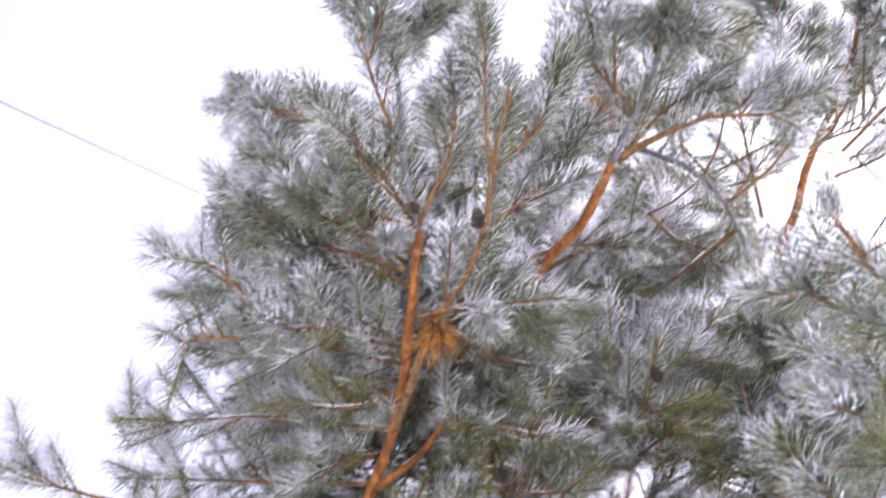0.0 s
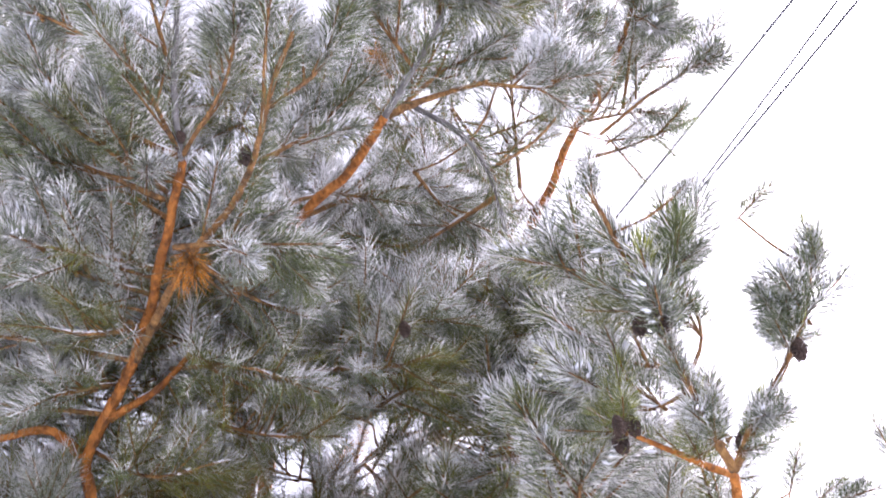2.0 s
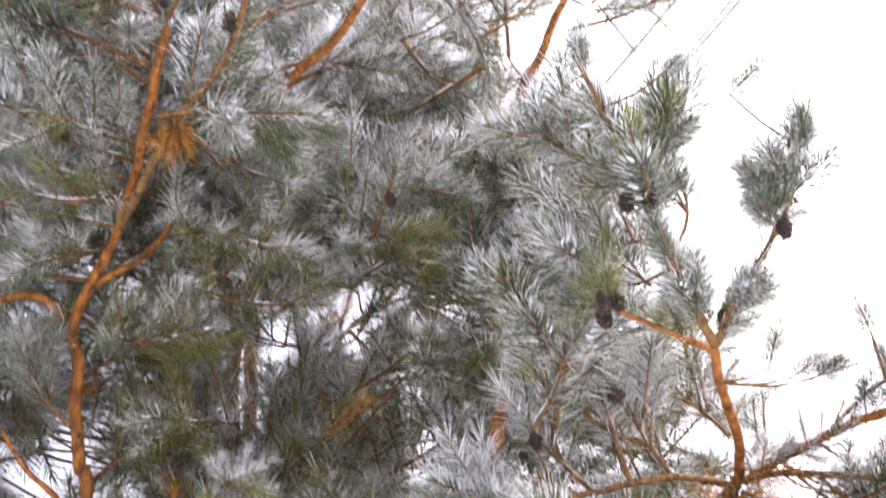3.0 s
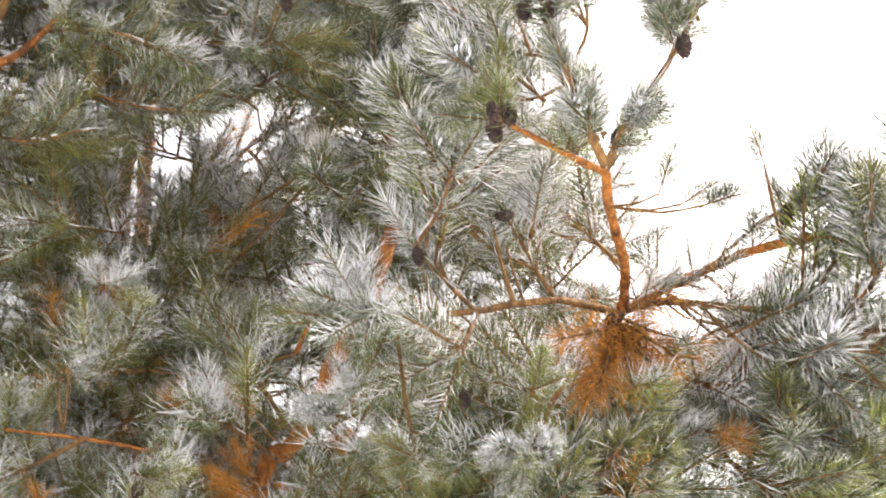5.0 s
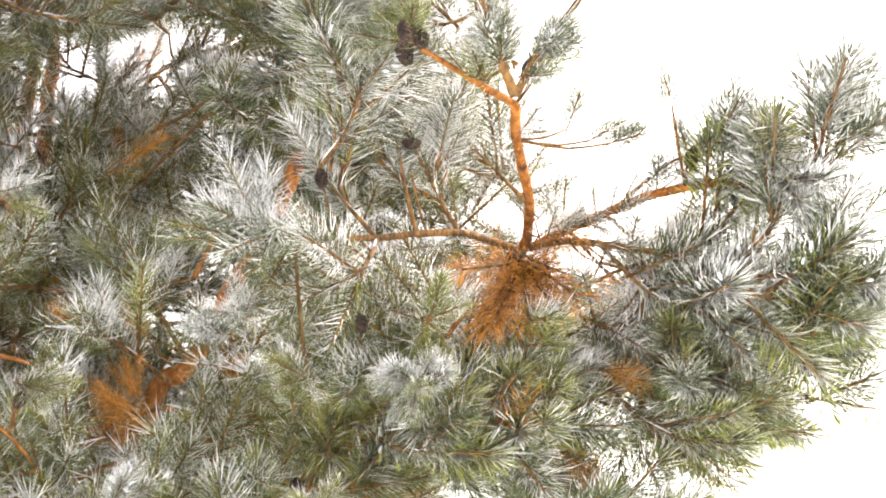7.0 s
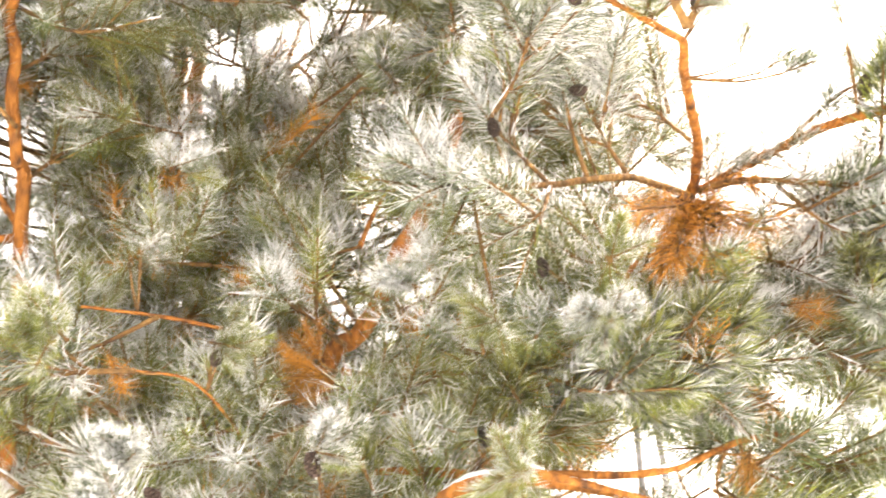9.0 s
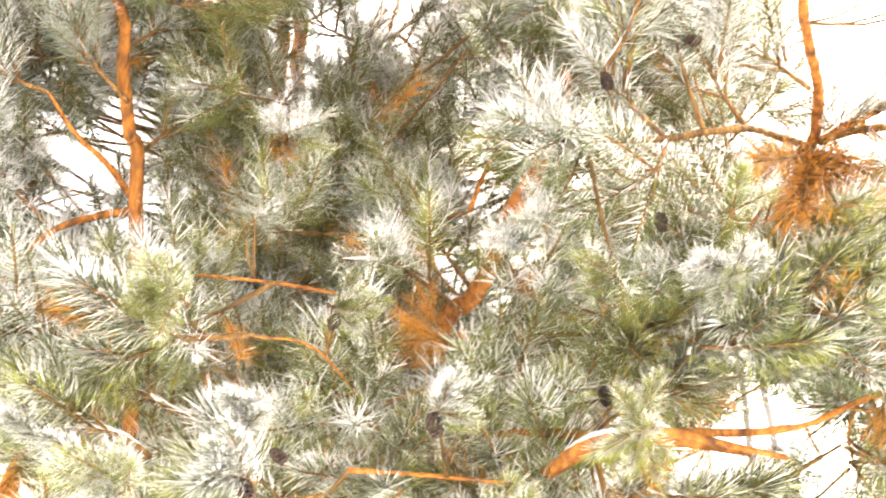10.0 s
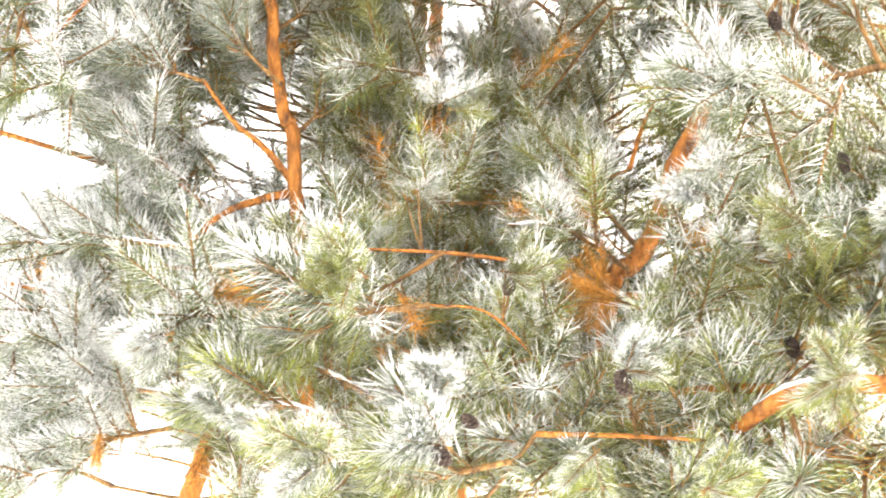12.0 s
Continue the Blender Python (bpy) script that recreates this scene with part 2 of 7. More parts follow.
def clothe(owner, line, u0, u1, kinds, per_metre=520, size=0.062, lean=54, droop=0.0):
    """Needles that stand round a limb along the stretch u0 to u1 of its line; kinds: the needles to mix."""
    order = [*NEEDLES, "hoar"]
    a, b = int(u0 * (len(line) - 1)), int(u1 * (len(line) - 1))
    run = line[a:b + 1]
    if len(run) < 2:
        return
    steps = [(q - p).length for p, q in zip(run, run[1:])]
    verts, faces, which = [], [], []
    for i in range(int(sum(steps) * per_metre)):
        k = RNG.choices(range(len(steps)), steps)[0]
        along = (run[k + 1] - run[k]).normalized()
        base = run[k].lerp(run[k + 1], RNG.random())
        aside = Vector((RNG.gauss(0, 1), RNG.gauss(0, 1), RNG.gauss(0, 1)))
        aside = (aside - along * aside.dot(along)).normalized()
        open_ = radians(RNG.gauss(lean, 9))
        way = along * math.cos(open_) + aside * math.sin(open_)
        way = (way - Vector((0, 0, droop * RNG.uniform(0.5, 1.5)))).normalized()
        long = size * RNG.uniform(0.82, 1.18)
        kind = RNG.choice(kinds)
        if kind != "brown":
            kind = "frost" if way.z > 0.0 and RNG.random() < 0.4 + 0.5 * (kind == "frost") else "hoar" if kind == "frost" else kind
        mid = base + way * long * 0.5
        tip = mid + (way + along * RNG.uniform(0, 0.14) + Vector((RNG.gauss(0, 0.08), RNG.gauss(0, 0.08), RNG.gauss(-droop * 0.4, 0.08)))).normalized() * long * 0.5
        fat = (0.0012 if kind == "frost" else 0.001) * RNG.uniform(0.8, 1.2)
        x = way.orthogonal().normalized()
        y = way.cross(x)
        n = len(verts)
        verts.append(base)
        for q in (0.5, 2.6, 4.7):
            verts.append(mid + (x * math.cos(q) + y * math.sin(q)) * fat)
        verts.append(tip)
        for q in range(3):
            j = (q + 1) % 3
            faces.append((n, n + 1 + j, n + 1 + q))
            faces.append((n + 1 + q, n + 1 + j, n + 4))
            which += [order.index(kind)] * 2
    ob = part("needles", mesh_of("needles", verts, faces, [*NEEDLES.values(), HOAR], which), owner)
    tagged(ob, "dead orange-brown needles" if kinds == ["brown"] else "rimed needles set round the branch", kind="stuff")


def stem(t, r0, r1, points, bark=None, clad=None, kinds=("frost", "green", "frost", "inner"), brown=0.0, lean=52):
    """clad: where along it the live needles begin; brown: how far from its foot dead ones hang."""
    line, wood = limb(t, "trunk" if r0 > 0.02 else "branch", points, r0, r1, bark or BARK, 10, 0.1 if r0 > 0.005 else 0.45)
    WOOD[t] += line[::4]
    if clad is not None:
        clothe(wood, line, clad, 1.0, list(kinds), 760 if lean > 40 else 460, 0.07, lean)
    if brown:
        clothe(wood, line, 0.0, brown, ["brown"], 520, 0.075, 48, 0.35)


def dead_twig(t, points):
    """A dead drooping twig with its brown needles still on."""
    line, wood = limb(t, "branch", points, 0.004, 0.002, TWIG, 6, 0.6)
    clothe(wood, line, 0.0, 1.0, ["brown"], 900, 0.07, 36, 0.12)


def link(t, start, most=1.2):
    """A thin branch from the nearest wood of the tree to where a bough starts."""
    near = min(WOOD[t], key=lambda c: (c - start).length + 0.5 * max(0.0, c.z - start.z))
    gap = (start - near).length
    if 0.02 < gap < most:
        mid = near.lerp(start, 0.55) - Vector((0, 0, 0.08 * gap))
        line = curve_points([near, mid, start], 0.05)
        v, f = tube(line, [min(0.005, 0.002 + 0.006 * gap) - 0.001 * i / len(line) for i in range(len(line))], 5, 0.2)
        part("branch", mesh_of("branch", v, f, [TWIG]), t)


def put_shoot(t, owner, kind, base, way, size):
    z = way.normalized()
    if t is pine_b and kind != "brown" and (base + z * 0.07 - WHORL).length < 0.115:
        return  # nothing alive round the whorl
    x = Vector((0.02, 0.01, 1)) - z * z.z
    x = (x - z * x.dot(z)).normalized()
    m = Matrix((x, z.cross(x), z)).transposed().to_4x4()
    spin = Matrix.Rotation(RNG.gauss(0, 0.5), 4, "Z")
    variant = RNG.randrange(6 if kind == "green" else 3)
    TUFTS[t].append((owner, kind, variant, Matrix.Translation(base) @ m @ spin @ Matrix.Scale(size, 4)))


def pick(kind, t, at):
    """What a shoot at that place looks like: rime gathers where the wind reaches; low and inner needles stay green,
    which also paints in shade.
    """
    if kind != "green":
        return kind
    names = ("frost", "yellow", "brown", "inner", "green")
    if t is pine_a:
        # below 3.2 m mostly unrimed needles: shade put into the colour
        shares = (5, 0, 0, 55, 40) if at.z < 3.2 and at.x > -0.3 else (66, 0, 0, 4, 30)
    elif t is pine_b:
        shares = (62, 6, 0, 8, 24) if at.x > 1.15 and at.z > 2.3 else (58, 6, 0, 8, 28) if at.z > 2.45 else (7, 21, 1, 31, 40)
    else:
        shares = (7, 31, 6, 27, 29) if t is pine_c else (32, 4, 1, 28, 35) if at.x < -0.25 or at.z > 2.95 else (5, 6, 5, 58, 26)
    return RNG.choices(names, shares)[0]


def bough(t, r, n, points, kind):
    link(t, Vector(points[0]))
    n = int(n * (1.6 if t is pine_d else (0.75 if points[-1][2] > 3.35 else 1.0) if t is pine_a else 0.9))
    line, wood = limb(t, "branch", points, r, 0.002, TWIG, 6, -0.05)
    mix = [pick(kind, t, line[-1]) for _ in range(6)]
    bare = 0.15 if t is pine_d else 0.2 if points[0][2] > 3.2 else 0.36
    clothe(wood, line, 0.45, 1.0, mix, 280 if t is pine_d else 760, 0.062)
    line = line[:-5 if t is pine_a else -6] if len(line) > 13 else line
    for i in range(n):
        u = bare + (1 - bare) * (i + RNG.random()) / n
        k = min(int(u * (len(line) - 1)), len(line) - 2)
        c, along = line[k], (line[k + 1] - line[k]).normalized()
        aside = Vector((RNG.gauss(0, 1), RNG.gauss(0, 1), RNG.gauss(0.25, 0.8)))
        aside = (aside - along * aside.dot(along)).normalized()
        way = (along * RNG.uniform(0.5, 1.1) + aside * RNG.uniform(0.5, 1.0) + Vector((0, 0, 0.35))).normalized()
        reach = RNG.uniform(0.01, 0.07)
        base = c + way * reach
        if reach > 0.05:
            v, f = tube([c, c + way * reach * 0.5 + along * 0.004, base], [0.003, 0.0027, 0.0026], 5)
            part("twig", mesh_of("twig", v, f, [TWIG]), wood)
        put_shoot(t, wood, pick(kind, t, base), base, way + Vector((0, 0, 0.15)), RNG.uniform(0.8, 1.15) if t is pine_a else RNG.uniform(0.9, 1.35))
    end = (line[-1] - line[-3]).normalized()
    for _ in range(3):
        put_shoot(t, wood, pick(kind, t, line[-1]), line[-1], end + Vector((RNG.gauss(0, 0.35), RNG.gauss(0, 0.35), RNG.gauss(0.1, 0.3))), RNG.uniform(0.8, 1.1))


def fan(t, n, base, tip, kind, size=1.0):
    base, tip = Vector(base), Vector(tip)
    link(t, base, 0.5 if t is pine_b else 0.2)
    way = tip - base
    scale = min(max(way.length / 0.17, 0.55), 1.3) * size
    for i in range(n):
        spread = 0.0 if i == 0 else 0.42
        w = way.normalized() + spread * Vector((RNG.gauss(0, 1), RNG.gauss(0, 1), RNG.gauss(0, 1)))
        put_shoot(t, t, pick(kind, t, base), base, w, scale * RNG.uniform(0.8, 1.05))


def knot(t, at, r):
    """The dark swollen knot where a whorl of branches leaves the stem."""
    at = Vector(at)
    line = [at + Vector((0.2 * r * math.sin(i), 0, r * (i - 3) / 3)) for i in range(7)]
    v, f = tube(line, [r * (0.35 + 0.65 * math.sin(math.pi * (i + 0.5) / 7)) for i in range(7)], 9, 0.7)
    part("knot", mesh_of("knot", v, f, [CONE]), t, label="dark swollen knot at a whorl")


def cone(t, a, b, size):
    """A ripe pine cone: spirals of thick scales round a core, from its stalk at a towards b."""
    a, b = Vector(a), Vector(b)
    verts, faces = [], []
    z = (b - a).normalized()
    x = z.orthogonal().normalized()
    m = Matrix((x, z.cross(x), z)).transposed()
    for i in range(46):
        u = (i + 0.5) / 46
        r = size * 0.36 * math.sin(math.pi * (0.12 + 0.8 * u)) ** 0.8
        az = i * 2.39996
        out = Vector((math.cos(az), math.sin(az), 0))
        tang = Vector((-math.sin(az), math.cos(az), 0))
        c = Vector((0, 0, size * u))
        w = size * 0.13
        n = len(verts)
        tip = c + out * r + Vector((0, 0, size * 0.05))
        for p in (c + out * r * 0.2 - Vector((0, 0, w)), tip - tang * w - Vector((0, 0, w * 0.3)), tip + out * w * 0.35, tip + tang * w - Vector((0, 0, w * 0.3)), tip + Vector((0, 0, w * 0.7)), c + Vector((0, 0, w * 0.3))):
            verts.append(a + m @ p)
        faces += [(n, n + 1, n + 2), (n, n + 2, n + 3), (n + 1, n + 4, n + 2), (n + 2, n + 4, n + 3), (n + 1, n + 5, n + 4), (n + 4, n + 5, n + 3), (n, n + 5, n + 1), (n, n + 3, n + 5)]
    me = mesh_of("cone", verts, faces, [CONE])
    me.polygons.foreach_set("use_smooth", np.zeros(len(faces), dtype=bool))
    part("cone", me, t, label="open dark brown pine cone")


def dress(t, limit=300):
    """Turns a tree's shoots into parts; those beyond the nearest ones become one mesh of needles."""
    todo = sorted(TUFTS[t], key=lambda s: s[3].translation.y)
    for owner, kind, variant, m in todo[:limit]:
        ob = part("needle_tuft", SHOOTS[kind, variant], owner, m)
        if kind == "frost":
            tagged(ob, "needles thick with white rime")
        elif kind == "brown":
            tagged(ob, "dead orange-brown needles")
    if len(todo) <= limit:
        return
    mats = [*NEEDLES.values(), TWIG, SNOW, HOAR]
    order = list(NEEDLES)
    vs, fs, ws, base = [], [], [], 0
    for _, kind, variant, m in todo[limit:]:
        v, f, w = ARRAYS[kind, variant]
        mm = np.array(m)
        vs.append(np.array(v) @ mm[:3, :3].T + mm[:3, 3])
        fs += [tuple(i + base for i in q) for q in f]
        own = 7 if kind == "frost" else order.index(kind)
        ws += [(own, 5, 6, order.index("frost"))[k] for k in w]
        base += len(v)
    me = mesh_of("needles", np.concatenate(vs).tolist(), fs, mats, ws)
    tagged(part("needles", me, t, label="frosted green needle tufts"), kind="stuff")


# ---- ground ----
# added below the view to close the horizon and return light from below
def ground():
    bm = bmesh.new()
    bmesh.ops.create_grid(bm, x_segments=80, y_segments=80, size=60)
    for v in bm.verts:
        k = 1 + (v.co.length / 30) ** 2 * 6
        v.co.x, v.co.y = v.co.x * k, v.co.y * k
        v.co.z = 0.12 * noise.noise(v.co * 0.4) - 0.06
    me = bpy.data.meshes.new("ground")
    bm.to_mesh(me)
    bm.free()
    me.materials.append(ground_m)
    tagged(new("ground", me), "unseen ground of snow and dry grass that bounces light up", "snow", kind="structure")


ground()

# ---- the pines ----
pine_a = tree("pine_tree", (-0.08, 2.97, 0), "young pine with orange bark and rime-covered needles")
pine_b = tree("pine_tree", (0.88, 2.86, 0), "small pine with an orange leader, cones and dead needles")
pine_c = tree("pine_tree", (0.31, 2.79, 0), "low dense pine with frosted needles and orange bark")
pine_d = tree("pine_tree", (0.26, 4.08, 0), "slender pine standing behind the others, frosted")
# ---- boughs ----
stem(pine_a, 0.029, 0.01, [(-0.08, 2.97, -0.05), (-0.13, 2.91, 1.29), (-0.20, 2.78, 2.58), (-0.23, 2.74, 2.75), (-0.25, 2.71, 2.88), (-0.26, 2.67, 3.00), (-0.27, 2.62, 3.04), (-0.24, 2.56, 3.12), (-0.21, 2.48, 3.17), (-0.16, 2.33, 3.25), (-0.13, 2.14, 3.33), (-0.11, 1.99, 3.43)])
stem(pine_a, 0.008, 0.004, [(-0.11, 1.99, 3.43), (-0.14, 1.88, 3.54), (-0.15, 1.73, 3.67), (-0.17, 1.69, 3.70), (-0.21, 1.61, 3.76), (-0.23, 1.56, 3.79)], bark=GREY_WOOD, clad=0.0, kinds=("frost", "frost", "green"))
stem(pine_a, 0.011, 0.005, [(-0.18, 2.42, 3.20), (-0.08, 2.13, 3.27), (0.00, 1.97, 3.30), (0.04, 1.82, 3.32), (0.06, 1.72, 3.42), (0.09, 1.64, 3.49)], bark=TWIG, clad=0.4)
stem(pine_a, 0.011, 0.006, [(-0.23, 2.56, 3.12), (-0.12, 2.54, 3.21), (-0.05, 2.53, 3.31)])
stem(pine_a, 0.013, 0.008, [(-0.27, 2.62, 3.04), (-0.32, 2.62, 3.09), (-0.38, 2.62, 3.12), (-0.49, 2.68, 3.12)])
stem(pine_a, 0.013, 0.01, [(0.03, 2.41, 3.39), (0.19, 2.18, 3.51), (0.27, 2.08, 3.54), (0.33, 1.94, 3.59)])
stem(pine_a, 0.008, 0.004, [(0.33, 1.94, 3.59), (0.41, 1.81, 3.71), (0.44, 1.72, 3.77), (0.45, 1.62, 3.85)], bark=GREY_WOOD, clad=0.0, kinds=("frost", "green", "inner"))
stem(pine_a, 0.01, 0.004, [(0.34, 1.94, 3.60), (0.40, 1.91, 3.62), (0.55, 1.84, 3.64)], bark=TWIG, clad=0.6)
stem(pine_a, 0.007, 0.006, [(0.40, 1.95, 3.65), (0.53, 2.01, 3.63), (0.62, 2.10, 3.58), (0.68, 2.22, 3.50), (0.75, 2.34, 3.34)], bark=GREY_WOOD, clad=0.0, kinds=("inner", "green", "green", "frost"))
stem(pine_a, 0.01, 0.005, [(-0.20, 2.80, 2.58), (-0.29, 2.78, 2.55), (-0.37, 2.74, 2.49), (-0.43, 2.76, 2.43)])
stem(pine_a, 0.009, 0.004, [(-0.20, 2.81, 2.60), (-0.27, 2.77, 2.68), (-0.34, 2.74, 2.73), (-0.40, 2.69, 2.80)])
stem(pine_a, 0.008, 0.004, [(-0.31, 2.96, 2.51), (-0.38, 2.93, 2.57), (-0.47, 2.88, 2.64)])
stem(pine_a, 0.009, 0.005, [(-0.35, 3.07, 2.50), (-0.48, 2.96, 2.46), (-0.58, 2.85, 2.42)])
stem(pine_a, 0.01, 0.005, [(-0.49, 3.16, 2.76), (-0.62, 2.94, 2.71), (-0.74, 2.81, 2.69), (-0.85, 2.77, 2.71), (-0.94, 2.73, 2.72)])
stem(pine_a, 0.007, 0.003, [(-0.56, 2.69, 3.14), (-0.66, 2.65, 2.99), (-0.74, 2.68, 2.91), (-0.84, 2.68, 2.87)])
stem(pine_a, 0.008, 0.004, [(-0.62, 2.98, 2.35), (-0.68, 2.86, 2.35), (-0.83, 2.81, 2.37)])
stem(pine_b, 0.022, 0.009, [(0.88, 2.86, -0.05), (0.93, 2.81, 1.00), (0.98, 2.76, 2.00), (1.01, 2.63, 2.23), (1.04, 2.46, 2.33), (1.07, 2.32, 2.38), (1.08, 2.24, 2.44), (1.10, 2.14, 2.52), (1.08, 2.08, 2.54), (1.02, 1.96, 2.57), (0.95, 1.85, 2.61), (0.92, 1.79, 2.63)])
stem(pine_b, 0.008, 0.004, [(0.87, 1.69, 2.58), (0.82, 1.65, 2.63), (0.78, 1.61, 2.68), (0.74, 1.58, 2.76), (0.70, 1.56, 2.81), (0.65, 1.51, 2.90), (0.59, 1.46, 2.98)], bark=TWIG, clad=0.1, lean=32)
stem(pine_b, 0.007, 0.003, [(0.87, 1.69, 2.58), (0.89, 1.62, 2.64), (0.92, 1.56, 2.69), (0.93, 1.50, 2.72), (0.94, 1.46, 2.76), (0.94, 1.40, 2.83)], bark=TWIG, clad=0.12, kinds=("frost", "yellow", "green"), lean=34)
stem(pine_b, 0.007, 0.003, [(0.92, 1.79, 2.63), (0.85, 1.76, 2.63), (0.78, 1.75, 2.65), (0.70, 1.73, 2.67), (0.64, 1.73, 2.71)], clad=0.6, kinds=("yellow", "green", "frost"))
stem(pine_b, 0.008, 0.005, [(1.10, 2.14, 2.51), (1.03, 2.11, 2.51), (0.92, 2.05, 2.49), (0.83, 2.04, 2.47), (0.74, 2.03, 2.44), (0.57, 1.99, 2.40), (0.52, 2.00, 2.40)], bark=TWIG, clad=0.82, brown=0.16)
stem(pine_b, 0.008, 0.004, [(1.11, 2.13, 2.52), (1.14, 2.06, 2.51), (1.18, 1.98, 2.48), (1.29, 1.88, 2.43), (1.34, 1.80, 2.37), (1.37, 1.72, 2.34)], bark=TWIG, clad=0.3, brown=0.3)
stem(pine_b, 0.009, 0.009, [(1.11, 2.13, 2.52), (1.17, 2.08, 2.55), (1.22, 1.98, 2.56), (1.26, 1.89, 2.56), (1.33, 1.78, 2.55)], brown=0.4)
stem(pine_b, 0.007, 0.003, [(1.39, 1.71, 2.59), (1.44, 1.65, 2.62), (1.47, 1.58, 2.67)], bark=TWIG, clad=0.0)
stem(pine_b, 0.009, 0.004, [(1.07, 2.26, 2.40), (1.03, 2.15, 2.43), (0.95, 2.10, 2.35), (0.88, 2.05, 2.26)])
stem(pine_c, 0.036, 0.017, [(0.31, 2.79, -0.05), (0.39, 2.74, 1.10), (0.46, 2.69, 2.20), (0.53, 2.61, 2.35), (0.60, 2.52, 2.52), (0.64, 2.49, 2.60), (0.70, 2.43, 2.77)])
stem(pine_c, 0.017, 0.017, [(0.70, 2.43, 2.77), (0.76, 2.66, 3.15), (0.84, 2.80, 3.68)])
stem(pine_a, 0.018, 0.006, [(0.84, 2.80, 3.70), (0.86, 2.55, 3.84), (0.91, 2.46, 3.93), (0.95, 2.33, 4.03), (1.03, 2.17, 4.15), (1.06, 2.04, 4.24)], clad=0.7)
stem(pine_c, 0.008, 0.004, [(0.48, 2.56, 2.24), (0.56, 2.49, 2.21), (0.64, 2.41, 2.20)])
stem(pine_c, 0.006, 0.003, [(0.53, 2.63, 2.56), (0.58, 2.67, 2.68), (0.63, 2.72, 2.78)])
stem(pine_c, 0.011, 0.006, [(0.65, 2.27, 1.96), (0.58, 2.29, 1.97), (0.49, 2.32, 1.97)])
stem(pine_c, 0.013, 0.007, [(0.55, 2.22, 1.88), (0.60, 2.14, 1.90), (0.67, 2.10, 1.91), (0.75, 2.07, 1.90), (0.87, 2.07, 1.89)])
stem(pine_c, 0.009, 0.004, [(0.66, 2.02, 1.91), (0.74, 2.00, 1.89), (0.86, 1.95, 1.85)])
stem(pine_c, 0.009, 0.005, [(0.55, 2.12, 1.88), (0.62, 2.09, 1.91), (0.80, 2.07, 1.92), (0.92, 2.02, 1.92), (1.07, 2.03, 1.98), (1.15, 1.98, 1.99)])
stem(pine_c, 0.005, 0.003, [(0.21, 2.20, 1.87), (0.33, 2.18, 1.86), (0.47, 2.14, 1.84)])
stem(pine_c, 0.02, 0.012, [(-0.38, 2.53, 1.82), (-0.36, 2.52, 1.89), (-0.34, 2.55, 1.98), (-0.33, 2.59, 2.05)])
stem(pine_c, 0.0032, 0.002, [(0.29, 2.37, 1.98), (0.21, 2.30, 2.06), (0.14, 2.25, 2.10), (0.05, 2.25, 2.11)])
stem(pine_c, 0.004, 0.003, [(0.21, 2.39, 2.25), (0.09, 2.40, 2.27), (-0.05, 2.41, 2.28)])
stem(pine_d, 0.034, 0.02, [(0.26, 4.08, -0.05), (0.26, 3.98, 1.36), (0.26, 3.88, 2.71), (0.21, 3.56, 3.41), (0.21, 3.48, 3.54), (0.18, 3.43, 3.69), (0.23, 3.41, 3.91)])
stem(pine_d, 0.026, 0.018, [(0.20, 3.79, 2.68), (0.15, 3.49, 3.34), (0.15, 3.40, 3.48), (0.08, 3.24, 3.63), (0.03, 3.09, 3.84)])
stem(pine_d, 0.012, 0.004, [(0.29, 3.65, 3.22), (0.41, 3.55, 3.40), (0.51, 3.45, 3.55), (0.62, 3.39, 3.62), (0.74, 3.36, 3.64)])
bough(pine_a, 0.006, 10, [(-0.15, 1.85, 3.57), (-0.20, 1.71, 3.62), (-0.22, 1.63, 3.68)], "green")
bough(pine_a, 0.006, 8, [(-0.16, 1.72, 3.68), (-0.09, 1.69, 3.77)], "green")
fan(pine_a, 4, (-0.20, 1.63, 3.75), (-0.34, 1.58, 3.76), "green")
fan(pine_a, 4, (-0.19, 1.64, 3.74), (-0.06, 1.65, 3.74), "green")
fan(pine_a, 5, (-0.22, 1.59, 3.77), (-0.24, 1.49, 3.84), "green")
fan(pine_a, 3, (-0.13, 1.57, 3.79), (-0.08, 1.56, 3.80), "green")
bough(pine_a, 0.006, 7, [(-0.26, 1.83, 3.58), (-0.41, 1.81, 3.64), (-0.53, 1.82, 3.67)], "green")
fan(pine_a, 2, (-0.52, 1.82, 3.67), (-0.62, 1.79, 3.67), "green")
fan(pine_a, 2, (-0.53, 1.82, 3.67), (-0.51, 1.73, 3.75), "green")
fan(pine_a, 1, (-0.53, 1.83, 3.66), (-0.55, 1.89, 3.60), "green")
bough(pine_a, 0.007, 12, [(-0.12, 1.98, 3.44), (-0.33, 1.95, 3.52), (-0.49, 1.91, 3.60)], "green")
bough(pine_a, 0.006, 8, [(-0.12, 1.97, 3.45), (-0.22, 1.78, 3.49), (-0.32, 1.69, 3.56)], "green")
bough(pine_a, 0.006, 9, [(-0.11, 1.98, 3.44), (-0.03, 1.78, 3.50), (-0.03, 1.66, 3.61)], "green")
bough(pine_a, 0.006, 9, [(0.05, 1.78, 3.36), (0.04, 1.67, 3.47), (0.04, 1.58, 3.54)], "green")
bough(pine_a, 0.006, 9, [(0.06, 1.75, 3.39), (0.16, 1.75, 3.52), (0.22, 1.72, 3.68)], "green")
bough(pine_a, 0.007, 12, [(-0.14, 2.08, 3.40), (-0.35, 2.06, 3.47), (-0.57, 2.07, 3.56)], "green")
bough(pine_a, 0.007, 14, [(-0.16, 2.26, 3.34), (-0.41, 2.21, 3.44), (-0.67, 2.25, 3.48)], "green")
